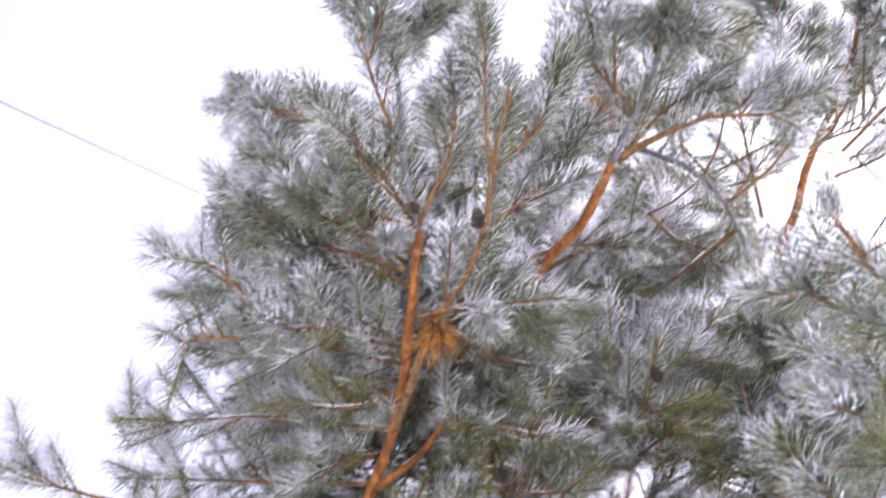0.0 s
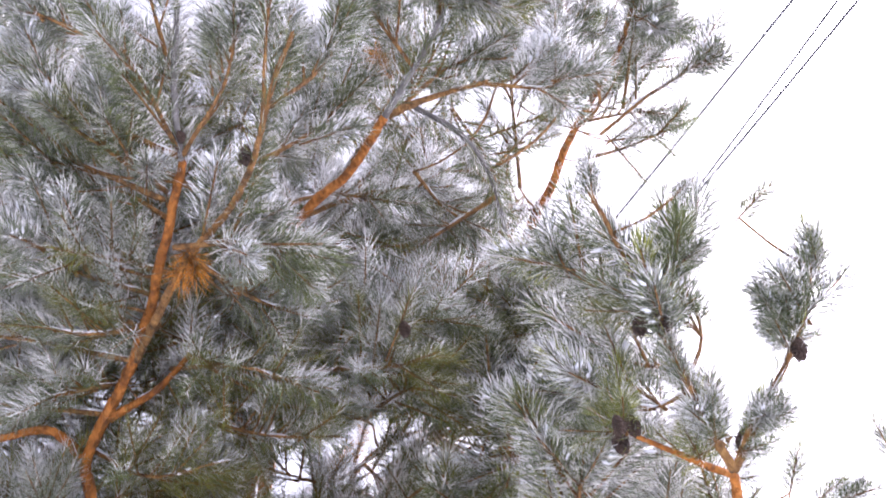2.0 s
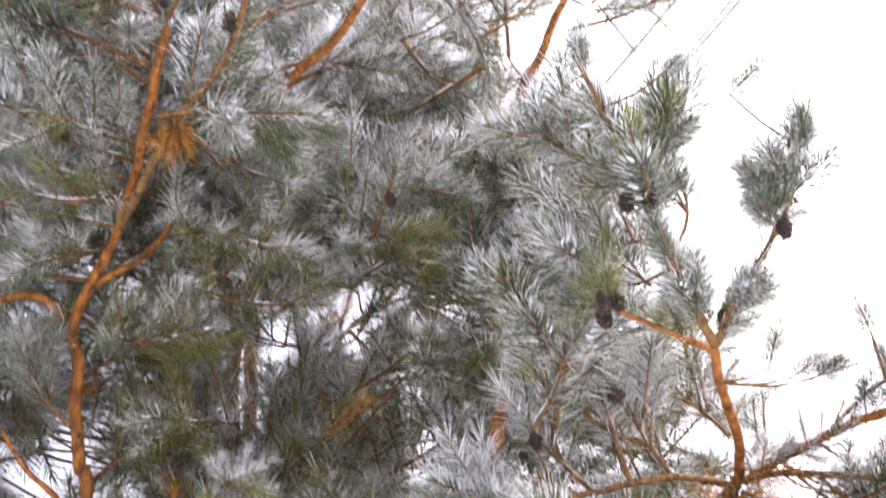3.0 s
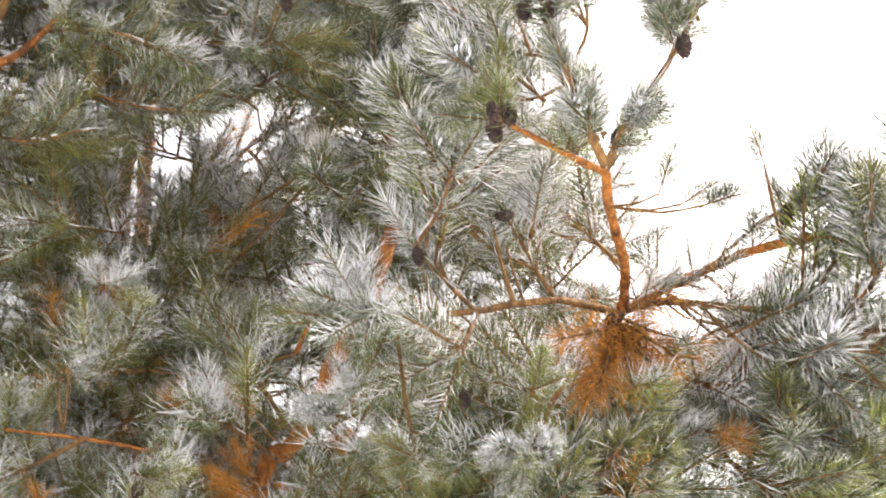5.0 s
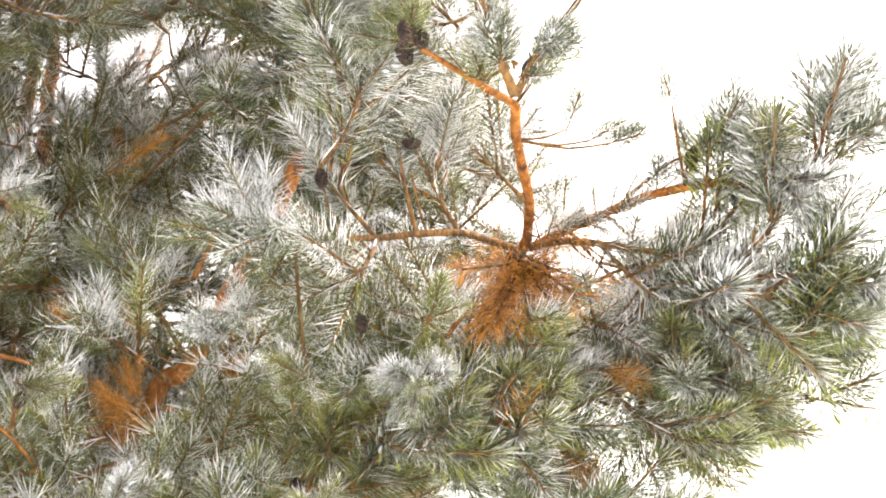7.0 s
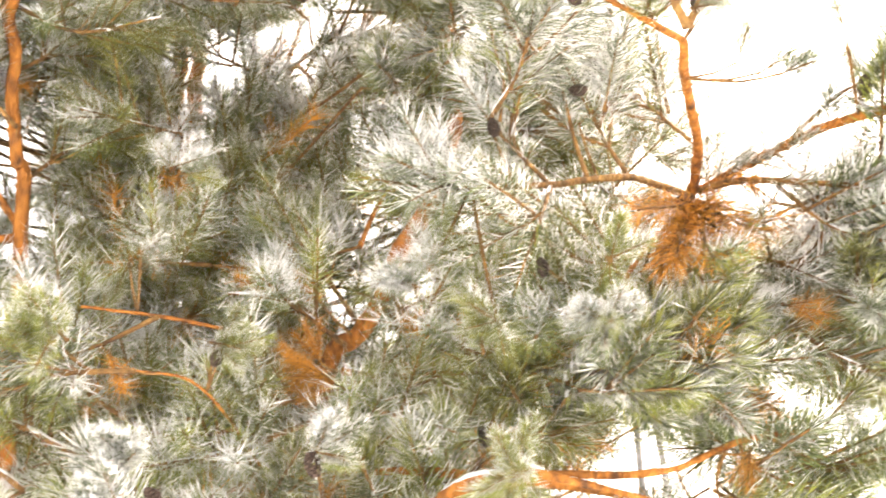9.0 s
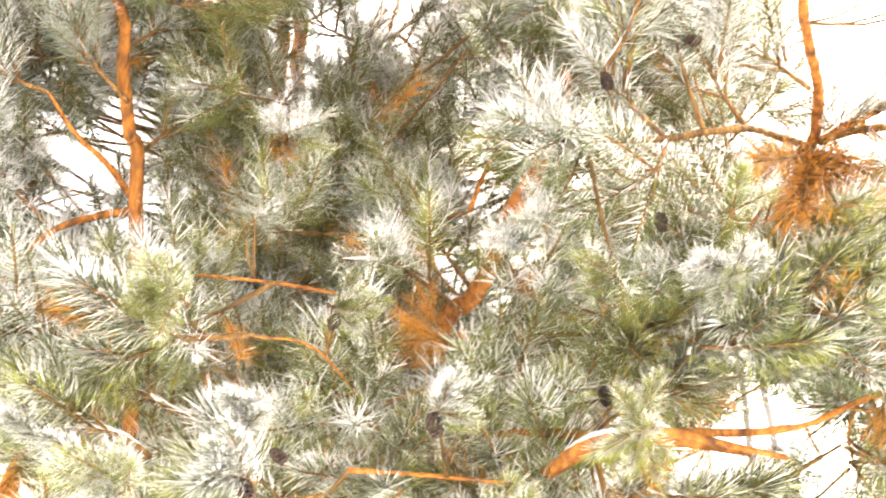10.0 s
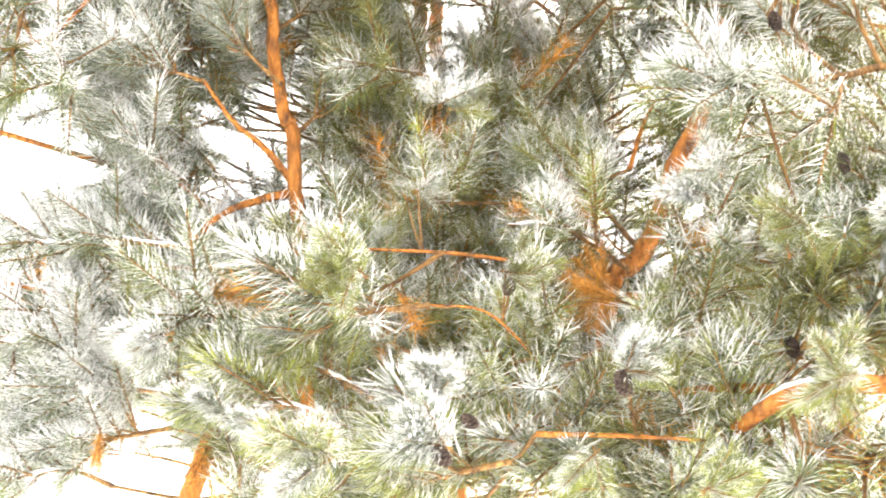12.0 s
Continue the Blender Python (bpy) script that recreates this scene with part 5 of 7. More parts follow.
bough(pine_d, 0.004, 5, [(0.70, 3.30, 3.00), (0.50, 3.12, 2.86), (0.41, 3.05, 2.80)], "green")
bough(pine_d, 0.004, 5, [(0.63, 3.31, 3.06), (0.63, 3.11, 2.87), (0.64, 3.04, 2.78)], "green")
bough(pine_d, 0.004, 5, [(0.87, 2.96, 2.77), (0.69, 2.74, 2.73), (0.61, 2.65, 2.72)], "green")
bough(pine_d, 0.004, 5, [(1.07, 2.97, 2.88), (0.84, 2.81, 2.77), (0.74, 2.74, 2.72)], "green")
bough(pine_d, 0.004, 5, [(0.85, 2.97, 2.87), (0.95, 2.72, 2.75), (0.99, 2.61, 2.69)], "green")
bough(pine_d, 0.004, 5, [(1.22, 2.86, 2.93), (1.08, 2.70, 2.75), (1.02, 2.65, 2.67)], "green")
bough(pine_d, 0.004, 5, [(1.19, 2.78, 2.89), (1.16, 2.58, 2.71), (1.15, 2.50, 2.63)], "green")
bough(pine_d, 0.004, 5, [(1.62, 2.82, 2.89), (1.36, 2.70, 2.79), (1.25, 2.66, 2.74)], "green")
bough(pine_d, 0.004, 5, [(0.14, 3.22, 2.67), (-0.00, 2.97, 2.62), (-0.06, 2.87, 2.60)], "green")
bough(pine_d, 0.004, 5, [(-0.01, 3.09, 2.61), (0.11, 2.84, 2.58), (0.17, 2.73, 2.57)], "green")
bough(pine_d, 0.004, 5, [(0.39, 3.19, 2.79), (0.24, 2.99, 2.65), (0.17, 2.91, 2.58)], "green")
bough(pine_d, 0.004, 5, [(0.51, 3.08, 2.76), (0.35, 2.89, 2.62), (0.28, 2.81, 2.55)], "green")
bough(pine_d, 0.004, 5, [(0.44, 3.28, 2.69), (0.49, 3.01, 2.68), (0.51, 2.89, 2.69)], "green")
bough(pine_d, 0.004, 5, [(0.50, 3.38, 2.84), (0.64, 3.12, 2.74), (0.71, 3.02, 2.69)], "green")
bough(pine_d, 0.004, 5, [(0.66, 3.30, 2.86), (0.77, 3.06, 2.72), (0.82, 2.96, 2.66)], "green")
bough(pine_d, 0.004, 5, [(1.06, 3.21, 2.90), (0.91, 3.04, 2.73), (0.84, 2.98, 2.65)], "green")
bough(pine_d, 0.004, 5, [(0.97, 3.41, 2.85), (1.08, 3.12, 2.78), (1.13, 3.00, 2.76)], "green")
bough(pine_d, 0.004, 5, [(1.46, 3.21, 2.90), (1.22, 3.08, 2.78), (1.11, 3.03, 2.71)], "green")
bough(pine_d, 0.004, 5, [(1.46, 2.98, 2.69), (1.25, 2.79, 2.67), (1.16, 2.71, 2.68)], "green")
bough(pine_d, 0.004, 5, [(1.41, 3.09, 2.88), (1.43, 2.86, 2.72), (1.44, 2.77, 2.64)], "green")
bough(pine_d, 0.004, 5, [(-0.18, 3.67, 2.68), (-0.00, 3.43, 2.64), (0.08, 3.33, 2.63)], "green")
bough(pine_d, 0.004, 5, [(0.27, 3.32, 2.57), (0.13, 3.08, 2.54), (0.06, 2.97, 2.53)], "green")
bough(pine_d, 0.004, 5, [(0.13, 3.13, 2.50), (0.24, 2.87, 2.48), (0.28, 2.76, 2.48)], "green")
bough(pine_d, 0.004, 5, [(0.26, 3.41, 2.72), (0.38, 3.18, 2.59), (0.44, 3.09, 2.53)], "green")
bough(pine_d, 0.004, 5, [(0.65, 3.15, 2.54), (0.48, 2.92, 2.52), (0.41, 2.82, 2.51)], "green")
bough(pine_d, 0.004, 5, [(1.02, 3.50, 2.68), (0.82, 3.28, 2.67), (0.73, 3.19, 2.67)], "green")
bough(pine_d, 0.004, 5, [(1.08, 3.17, 2.72), (0.89, 3.00, 2.58), (0.81, 2.94, 2.51)], "green")
bough(pine_d, 0.004, 5, [(1.03, 3.09, 2.71), (0.99, 2.88, 2.55), (0.98, 2.80, 2.47)], "green")
bough(pine_d, 0.004, 5, [(1.05, 3.18, 2.63), (1.14, 2.89, 2.56), (1.18, 2.77, 2.54)], "green")
bough(pine_d, 0.004, 5, [(1.29, 3.42, 2.72), (1.38, 3.12, 2.66), (1.42, 3.00, 2.64)], "green")
bough(pine_d, 0.004, 5, [(1.59, 2.90, 2.55), (1.35, 2.73, 2.53), (1.25, 2.66, 2.53)], "green")
bough(pine_d, 0.004, 5, [(0.22, 3.38, 2.51), (0.05, 3.15, 2.43), (-0.02, 3.05, 2.39)], "green")
bough(pine_d, 0.004, 5, [(0.26, 3.68, 2.69), (0.18, 3.47, 2.53), (0.15, 3.39, 2.45)], "green")
bough(pine_d, 0.004, 5, [(0.48, 3.28, 2.50), (0.29, 3.06, 2.42), (0.21, 2.97, 2.39)], "green")
bough(pine_d, 0.004, 5, [(0.60, 3.16, 2.49), (0.40, 2.95, 2.40), (0.32, 2.87, 2.36)], "green")
bough(pine_d, 0.004, 5, [(0.73, 3.35, 2.47), (0.55, 3.13, 2.46), (0.48, 3.03, 2.47)], "green")
bough(pine_d, 0.004, 5, [(1.11, 3.41, 2.68), (0.99, 3.22, 2.52), (0.95, 3.15, 2.43)], "green")
bough(pine_d, 0.004, 5, [(0.99, 3.03, 2.38), (0.99, 2.76, 2.39), (0.99, 2.65, 2.40)], "green")
bough(pine_d, 0.004, 5, [(1.41, 3.02, 2.47), (1.15, 2.85, 2.42), (1.04, 2.79, 2.41)], "green")
bough(pine_d, 0.004, 5, [(1.33, 3.38, 2.54), (1.39, 3.08, 2.51), (1.43, 2.95, 2.50)], "green")
bough(pine_d, 0.004, 5, [(0.02, 3.25, 2.41), (0.01, 3.03, 2.27), (0.01, 2.94, 2.20)], "green")
bough(pine_d, 0.004, 5, [(-0.03, 3.36, 2.35), (0.13, 3.11, 2.30), (0.20, 3.01, 2.29)], "green")
bough(pine_d, 0.004, 5, [(0.41, 3.45, 2.34), (0.25, 3.20, 2.33), (0.18, 3.10, 2.34)], "green")
bough(pine_d, 0.004, 5, [(0.53, 3.51, 2.35), (0.39, 3.27, 2.36), (0.32, 3.17, 2.37)], "green")
bough(pine_d, 0.004, 5, [(0.53, 3.23, 2.27), (0.48, 2.97, 2.29), (0.46, 2.87, 2.31)], "green")
bough(pine_d, 0.004, 5, [(0.66, 3.32, 2.29), (0.62, 3.06, 2.32), (0.60, 2.95, 2.34)], "green")
bough(pine_d, 0.004, 5, [(0.97, 3.25, 2.37), (0.74, 3.05, 2.32), (0.64, 2.97, 2.31)], "green")
bough(pine_d, 0.004, 5, [(1.01, 3.33, 2.50), (0.90, 3.13, 2.35), (0.85, 3.06, 2.28)], "green")
bough(pine_d, 0.004, 5, [(1.24, 3.17, 2.40), (1.00, 3.00, 2.33), (0.89, 2.94, 2.29)], "green")
bough(pine_d, 0.004, 5, [(1.26, 3.33, 2.33), (1.17, 3.08, 2.36), (1.13, 2.98, 2.39)], "green")
bough(pine_d, 0.004, 5, [(-0.42, 3.08, 3.17), (-0.40, 2.91, 2.97), (-0.39, 2.85, 2.87)], "green")
bough(pine_d, 0.004, 5, [(-0.47, 3.37, 3.19), (-0.29, 3.14, 3.11), (-0.21, 3.04, 3.08)], "green")
bough(pine_d, 0.004, 5, [(0.14, 2.91, 2.95), (-0.03, 2.69, 2.85), (-0.10, 2.60, 2.81)], "green")
bough(pine_d, 0.004, 5, [(0.23, 3.23, 3.06), (0.05, 3.04, 2.91), (-0.03, 2.97, 2.84)], "green")
bough(pine_d, 0.004, 5, [(0.18, 3.29, 2.82), (0.04, 3.05, 2.77), (-0.02, 2.94, 2.76)], "green")
bough(pine_d, 0.004, 5, [(-0.21, 3.26, 2.79), (-0.33, 3.05, 2.63), (-0.38, 2.97, 2.56)], "green")
bough(pine_d, 0.004, 5, [(-0.18, 3.21, 2.63), (-0.07, 2.95, 2.59), (-0.03, 2.84, 2.59)], "green")
bough(pine_d, 0.004, 5, [(0.14, 3.48, 2.93), (0.07, 3.29, 2.74), (0.04, 3.23, 2.65)], "green")
bough(pine_d, 0.004, 5, [(-0.53, 3.51, 2.60), (-0.41, 3.26, 2.58), (-0.36, 3.16, 2.59)], "green")
bough(pine_d, 0.004, 5, [(-0.12, 3.26, 2.62), (-0.27, 3.04, 2.50), (-0.34, 2.95, 2.44)], "green")
bough(pine_d, 0.004, 5, [(-0.19, 3.66, 2.64), (-0.15, 3.40, 2.64), (-0.13, 3.28, 2.65)], "green")
bough(pine_d, 0.004, 5, [(-0.12, 3.36, 2.70), (-0.01, 3.15, 2.54), (0.03, 3.07, 2.46)], "green")
bough(pine_d, 0.004, 5, [(-0.20, 3.35, 2.48), (-0.36, 3.11, 2.39), (-0.43, 3.01, 2.36)], "green")
bough(pine_d, 0.004, 5, [(-0.35, 3.46, 2.60), (-0.24, 3.25, 2.44), (-0.19, 3.18, 2.37)], "green")
bough(pine_d, 0.004, 5, [(-0.17, 3.22, 2.35), (-0.11, 2.96, 2.34), (-0.08, 2.85, 2.35)], "green")
bough(pine_d, 0.004, 5, [(0.02, 3.59, 2.66), (0.04, 3.38, 2.49), (0.04, 3.31, 2.40)], "green")
bough(pine_d, 0.004, 5, [(-0.25, 3.24, 2.23), (-0.32, 2.97, 2.23), (-0.35, 2.86, 2.24)], "green")
bough(pine_d, 0.004, 5, [(-0.20, 3.79, 2.37), (-0.22, 3.52, 2.39), (-0.24, 3.41, 2.42)], "green")
bough(pine_d, 0.004, 5, [(-0.27, 3.60, 2.42), (-0.08, 3.36, 2.34), (0.00, 3.26, 2.31)], "green")
bough(pine_d, 0.004, 5, [(-0.11, 3.68, 2.47), (0.06, 3.44, 2.37), (0.14, 3.35, 2.32)], "green")
bough(pine_d, 0.004, 5, [(-0.32, 3.80, 2.25), (-0.41, 3.53, 2.26), (-0.46, 3.42, 2.28)], "green")
bough(pine_d, 0.004, 5, [(-0.22, 3.33, 2.12), (-0.25, 3.07, 2.13), (-0.26, 2.96, 2.16)], "green")
bough(pine_d, 0.004, 5, [(-0.08, 3.74, 2.41), (-0.13, 3.52, 2.25), (-0.16, 3.44, 2.17)], "green")
bough(pine_d, 0.004, 5, [(-0.10, 3.57, 2.34), (0.00, 3.35, 2.20), (0.05, 3.26, 2.13)], "green")
bough(pine_d, 0.004, 5, [(-0.49, 3.58, 2.21), (-0.38, 3.37, 2.09), (-0.32, 3.28, 2.02)], "green")
bough(pine_d, 0.004, 5, [(-0.41, 3.30, 2.09), (-0.23, 3.07, 2.02), (-0.16, 2.98, 1.98)], "green")
bough(pine_d, 0.004, 5, [(0.01, 3.29, 2.12), (-0.12, 3.06, 2.01), (-0.17, 2.97, 1.96)], "green")
bough(pine_d, 0.004, 5, [(-0.15, 3.60, 2.17), (0.02, 3.36, 2.08), (0.09, 3.26, 2.03)], "green")
bough(pine_d, 0.004, 5, [(0.00, 3.06, 2.32), (0.10, 2.80, 2.28), (0.14, 2.69, 2.28)], "green")
bough(pine_d, 0.004, 5, [(0.41, 3.10, 2.42), (0.23, 2.90, 2.32), (0.15, 2.82, 2.27)], "green")
bough(pine_d, 0.004, 5, [(0.54, 3.20, 2.37), (0.36, 2.97, 2.34), (0.28, 2.88, 2.34)], "green")
bough(pine_d, 0.004, 5, [(0.37, 3.16, 2.37), (0.47, 2.89, 2.31), (0.51, 2.77, 2.29)], "green")
bough(pine_d, 0.004, 5, [(0.53, 3.30, 2.49), (0.63, 3.04, 2.37), (0.68, 2.94, 2.31)], "green")
bough(pine_d, 0.004, 5, [(0.72, 3.20, 2.50), (0.74, 2.98, 2.34), (0.75, 2.89, 2.26)], "green")
bough(pine_d, 0.004, 5, [(1.16, 3.26, 2.43), (0.91, 3.09, 2.38), (0.80, 3.03, 2.36)], "green")
bough(pine_d, 0.004, 5, [(1.20, 3.07, 2.34), (0.96, 2.89, 2.31), (0.86, 2.82, 2.30)], "green")
bough(pine_d, 0.004, 5, [(1.17, 3.00, 2.44), (1.05, 2.82, 2.28), (1.01, 2.75, 2.21)], "green")
bough(pine_d, 0.004, 5, [(0.10, 3.32, 2.24), (0.08, 3.06, 2.25), (0.07, 2.95, 2.27)], "green")
bough(pine_d, 0.004, 5, [(0.10, 3.12, 2.33), (0.18, 2.89, 2.19), (0.22, 2.80, 2.13)], "green")
bough(pine_d, 0.004, 5, [(0.51, 3.35, 2.40), (0.35, 3.16, 2.28), (0.27, 3.08, 2.21)], "green")
bough(pine_d, 0.004, 5, [(0.44, 3.35, 2.42), (0.47, 3.13, 2.27), (0.48, 3.04, 2.19)], "green")
bough(pine_d, 0.004, 5, [(0.65, 2.98, 2.15), (0.50, 2.75, 2.15), (0.44, 2.65, 2.16)], "green")
bough(pine_d, 0.004, 5, [(0.75, 2.95, 2.14), (0.61, 2.72, 2.14), (0.55, 2.63, 2.15)], "green")
bough(pine_d, 0.004, 5, [(0.78, 3.21, 2.35), (0.81, 2.97, 2.21), (0.83, 2.88, 2.15)], "green")
bough(pine_d, 0.004, 5, [(1.06, 3.29, 2.40), (0.98, 3.09, 2.25), (0.95, 3.01, 2.17)], "green")
bough(pine_d, 0.004, 5, [(1.20, 2.90, 2.20), (0.96, 2.74, 2.14), (0.86, 2.68, 2.12)], "green")
bough(pine_d, 0.004, 5, [(1.05, 2.81, 2.09), (0.99, 2.56, 2.09), (0.96, 2.45, 2.10)], "green")
bough(pine_d, 0.004, 5, [(-0.03, 3.12, 2.17), (0.10, 2.88, 2.08), (0.16, 2.78, 2.04)], "green")
bough(pine_d, 0.004, 5, [(0.11, 3.44, 2.20), (0.25, 3.17, 2.15), (0.32, 3.06, 2.14)], "green")
bough(pine_d, 0.004, 5, [(0.34, 3.05, 2.20), (0.32, 2.83, 2.06), (0.32, 2.75, 1.99)], "green")
bough(pine_d, 0.004, 5, [(0.38, 3.40, 2.20), (0.50, 3.12, 2.14), (0.56, 3.01, 2.12)], "green")
bough(pine_d, 0.004, 5, [(0.53, 3.06, 2.05), (0.54, 2.80, 2.05), (0.55, 2.69, 2.07)], "green")
bough(pine_d, 0.004, 5, [(0.86, 3.10, 2.07), (0.69, 2.89, 2.07), (0.61, 2.80, 2.09)], "green")
bough(pine_d, 0.004, 5, [(0.86, 3.06, 2.20), (0.79, 2.85, 2.06), (0.76, 2.77, 1.99)], "green")
bough(pine_d, 0.004, 5, [(1.09, 3.02, 2.05), (0.90, 2.82, 2.05), (0.81, 2.74, 2.07)], "green")
bough(pine_d, 0.004, 5, [(1.15, 2.83, 2.10), (0.95, 2.66, 2.01), (0.86, 2.60, 1.97)], "green")
bough(pine_d, 0.004, 5, [(0.27, 3.53, 2.04), (0.14, 3.28, 2.06), (0.08, 3.18, 2.08)], "green")
bough(pine_d, 0.004, 5, [(0.47, 3.51, 2.14), (0.27, 3.30, 2.06), (0.18, 3.21, 2.02)], "green")
bough(pine_d, 0.004, 5, [(0.59, 3.35, 2.06), (0.37, 3.14, 2.02), (0.28, 3.05, 2.01)], "green")
bough(pine_d, 0.004, 5, [(0.72, 3.40, 2.03), (0.51, 3.19, 2.03), (0.42, 3.10, 2.04)], "green")
bough(pine_d, 0.004, 5, [(0.72, 3.00, 2.03), (0.54, 2.80, 1.95), (0.46, 2.73, 1.90)], "green")
bough(pine_d, 0.004, 5, [(0.58, 3.10, 2.03), (0.66, 2.83, 1.95), (0.70, 2.72, 1.91)], "green")
bough(pine_d, 0.004, 5, [(0.82, 3.45, 2.11), (0.90, 3.18, 2.02), (0.94, 3.06, 1.98)], "green")
bough(pine_d, 0.004, 5, [(1.23, 3.24, 2.04), (0.99, 3.07, 2.00), (0.88, 3.01, 1.98)], "green")
bough(pine_d, 0.004, 5, [(0.98, 3.15, 2.01), (1.03, 2.87, 1.95), (1.05, 2.75, 1.93)], "green")
bough(pine_d, 0.004, 5, [(-0.82, 3.01, 3.16), (-0.87, 2.76, 3.05), (-0.90, 2.65, 3.02)], "green")
bough(pine_d, 0.004, 5, [(-0.63, 2.89, 3.17), (-0.73, 2.67, 3.00), (-0.78, 2.59, 2.93)], "green")
bough(pine_d, 0.004, 5, [(-0.75, 2.86, 3.21), (-0.62, 2.71, 3.02), (-0.57, 2.65, 2.94)], "green")
bough(pine_d, 0.004, 5, [(-0.43, 2.98, 3.28), (-0.52, 2.79, 3.09), (-0.56, 2.73, 3.00)], "green")
bough(pine_d, 0.004, 5, [(-1.00, 2.91, 3.09), (-0.86, 2.76, 2.92), (-0.80, 2.71, 2.84)], "green")
bough(pine_d, 0.004, 5, [(-0.76, 2.92, 3.12), (-0.74, 2.75, 2.92), (-0.73, 2.69, 2.82)], "green")
bough(pine_d, 0.004, 5, [(-0.64, 2.96, 3.15), (-0.63, 2.79, 2.94), (-0.63, 2.73, 2.85)], "green")
bough(pine_d, 0.004, 5, [(-0.37, 2.96, 3.06), (-0.50, 2.74, 2.91), (-0.56, 2.65, 2.85)], "green")
bough(pine_d, 0.004, 5, [(-0.87, 3.26, 3.15), (-0.93, 3.06, 2.96), (-0.96, 2.98, 2.87)], "green")
bough(pine_d, 0.004, 5, [(-0.77, 3.25, 2.97), (-0.78, 2.99, 2.92), (-0.79, 2.87, 2.91)], "green")
bough(pine_d, 0.004, 5, [(-0.54, 3.33, 3.14), (-0.68, 3.10, 2.99), (-0.74, 3.01, 2.92)], "green")
bough(pine_d, 0.004, 5, [(-0.70, 3.19, 3.11), (-0.54, 3.02, 2.94), (-0.46, 2.96, 2.87)], "green")
bough(pine_d, 0.004, 5, [(-0.55, 3.36, 2.88), (-0.59, 3.09, 2.84), (-0.61, 2.98, 2.83)], "green")
bough(pine_d, 0.004, 5, [(-0.56, 3.10, 2.92), (-0.44, 2.92, 2.75), (-0.39, 2.86, 2.67)], "green")
bough(pine_d, 0.004, 5, [(-0.63, 3.10, 2.79), (-0.58, 2.91, 2.62), (-0.55, 2.84, 2.53)], "green")
bough(pine_d, 0.004, 5, [(-0.38, 3.46, 2.93), (-0.50, 3.25, 2.77), (-0.56, 3.17, 2.70)], "green")
bough(pine_d, 0.004, 5, [(-0.68, 3.29, 2.74), (-0.70, 3.09, 2.56), (-0.71, 3.01, 2.48)], "green")
bough(pine_d, 0.004, 5, [(-0.59, 3.40, 2.79), (-0.59, 3.20, 2.61), (-0.59, 3.13, 2.52)], "green")
bough(pine_d, 0.004, 5, [(-0.43, 3.28, 2.55), (-0.44, 3.01, 2.53), (-0.44, 2.90, 2.54)], "green")
bough(pine_d, 0.004, 5, [(-0.97, 3.53, 2.51), (-0.99, 3.25, 2.50), (-1.00, 3.14, 2.50)], "green")
bough(pine_d, 0.004, 5, [(-0.77, 3.36, 2.46), (-0.82, 3.09, 2.43), (-0.84, 2.97, 2.44)], "green")
bough(pine_d, 0.004, 5, [(-0.87, 3.16, 2.45), (-0.67, 2.96, 2.39), (-0.58, 2.87, 2.36)], "green")
bough(pine_d, 0.004, 5, [(-0.80, 3.45, 2.61), (-0.60, 3.26, 2.50), (-0.51, 3.19, 2.45)], "green")
bough(pine_d, 0.004, 5, [(-0.32, 3.24, 2.54), (-0.44, 3.01, 2.40), (-0.49, 2.92, 2.34)], "green")
bough(pine_d, 0.004, 5, [(-1.14, 3.33, 2.39), (-0.92, 3.14, 2.33), (-0.82, 3.07, 2.31)], "green")
bough(pine_d, 0.004, 5, [(-0.73, 3.24, 2.43), (-0.77, 3.01, 2.29), (-0.78, 2.92, 2.21)], "green")
bough(pine_d, 0.004, 5, [(-0.91, 3.52, 2.49), (-0.71, 3.33, 2.39), (-0.62, 3.26, 2.34)], "green")
bough(pine_d, 0.004, 5, [(-0.43, 3.62, 2.48), (-0.58, 3.36, 2.40), (-0.65, 3.26, 2.36)], "green")
bough(pine_d, 0.004, 5, [(-0.61, 3.33, 2.42), (-0.42, 3.12, 2.32), (-0.34, 3.04, 2.27)], "green")
bough(pine_d, 0.004, 5, [(-0.85, 3.24, 2.28), (-0.90, 2.99, 2.16), (-0.92, 2.89, 2.11)], "green")
bough(pine_d, 0.004, 5, [(-0.88, 3.36, 2.36), (-0.83, 3.15, 2.21), (-0.80, 3.07, 2.13)], "green")
bough(pine_d, 0.004, 5, [(-0.68, 3.27, 2.32), (-0.68, 3.04, 2.18), (-0.69, 2.96, 2.10)], "green")
bough(pine_d, 0.004, 5, [(-0.84, 3.61, 2.36), (-0.63, 3.41, 2.28), (-0.53, 3.33, 2.24)], "green")
bough(pine_d, 0.004, 5, [(-0.58, 3.46, 2.37), (-0.47, 3.25, 2.23), (-0.43, 3.17, 2.16)], "green")
bough(pine_d, 0.004, 5, [(-0.79, 3.31, 2.11), (-0.88, 3.04, 2.06), (-0.91, 2.92, 2.05)], "green")
bough(pine_d, 0.004, 5, [(-0.77, 3.30, 2.20), (-0.77, 3.07, 2.07), (-0.77, 2.98, 2.00)], "green")
bough(pine_d, 0.004, 5, [(-0.59, 3.68, 2.18), (-0.72, 3.41, 2.15), (-0.78, 3.30, 2.14)], "green")
bough(pine_d, 0.004, 5, [(-0.33, 3.69, 2.15), (-0.46, 3.42, 2.15), (-0.52, 3.31, 2.15)], "green")
bough(pine_d, 0.004, 5, [(-0.73, 3.16, 3.45), (-0.51, 2.97, 3.34), (-0.42, 2.89, 3.30)], "green")
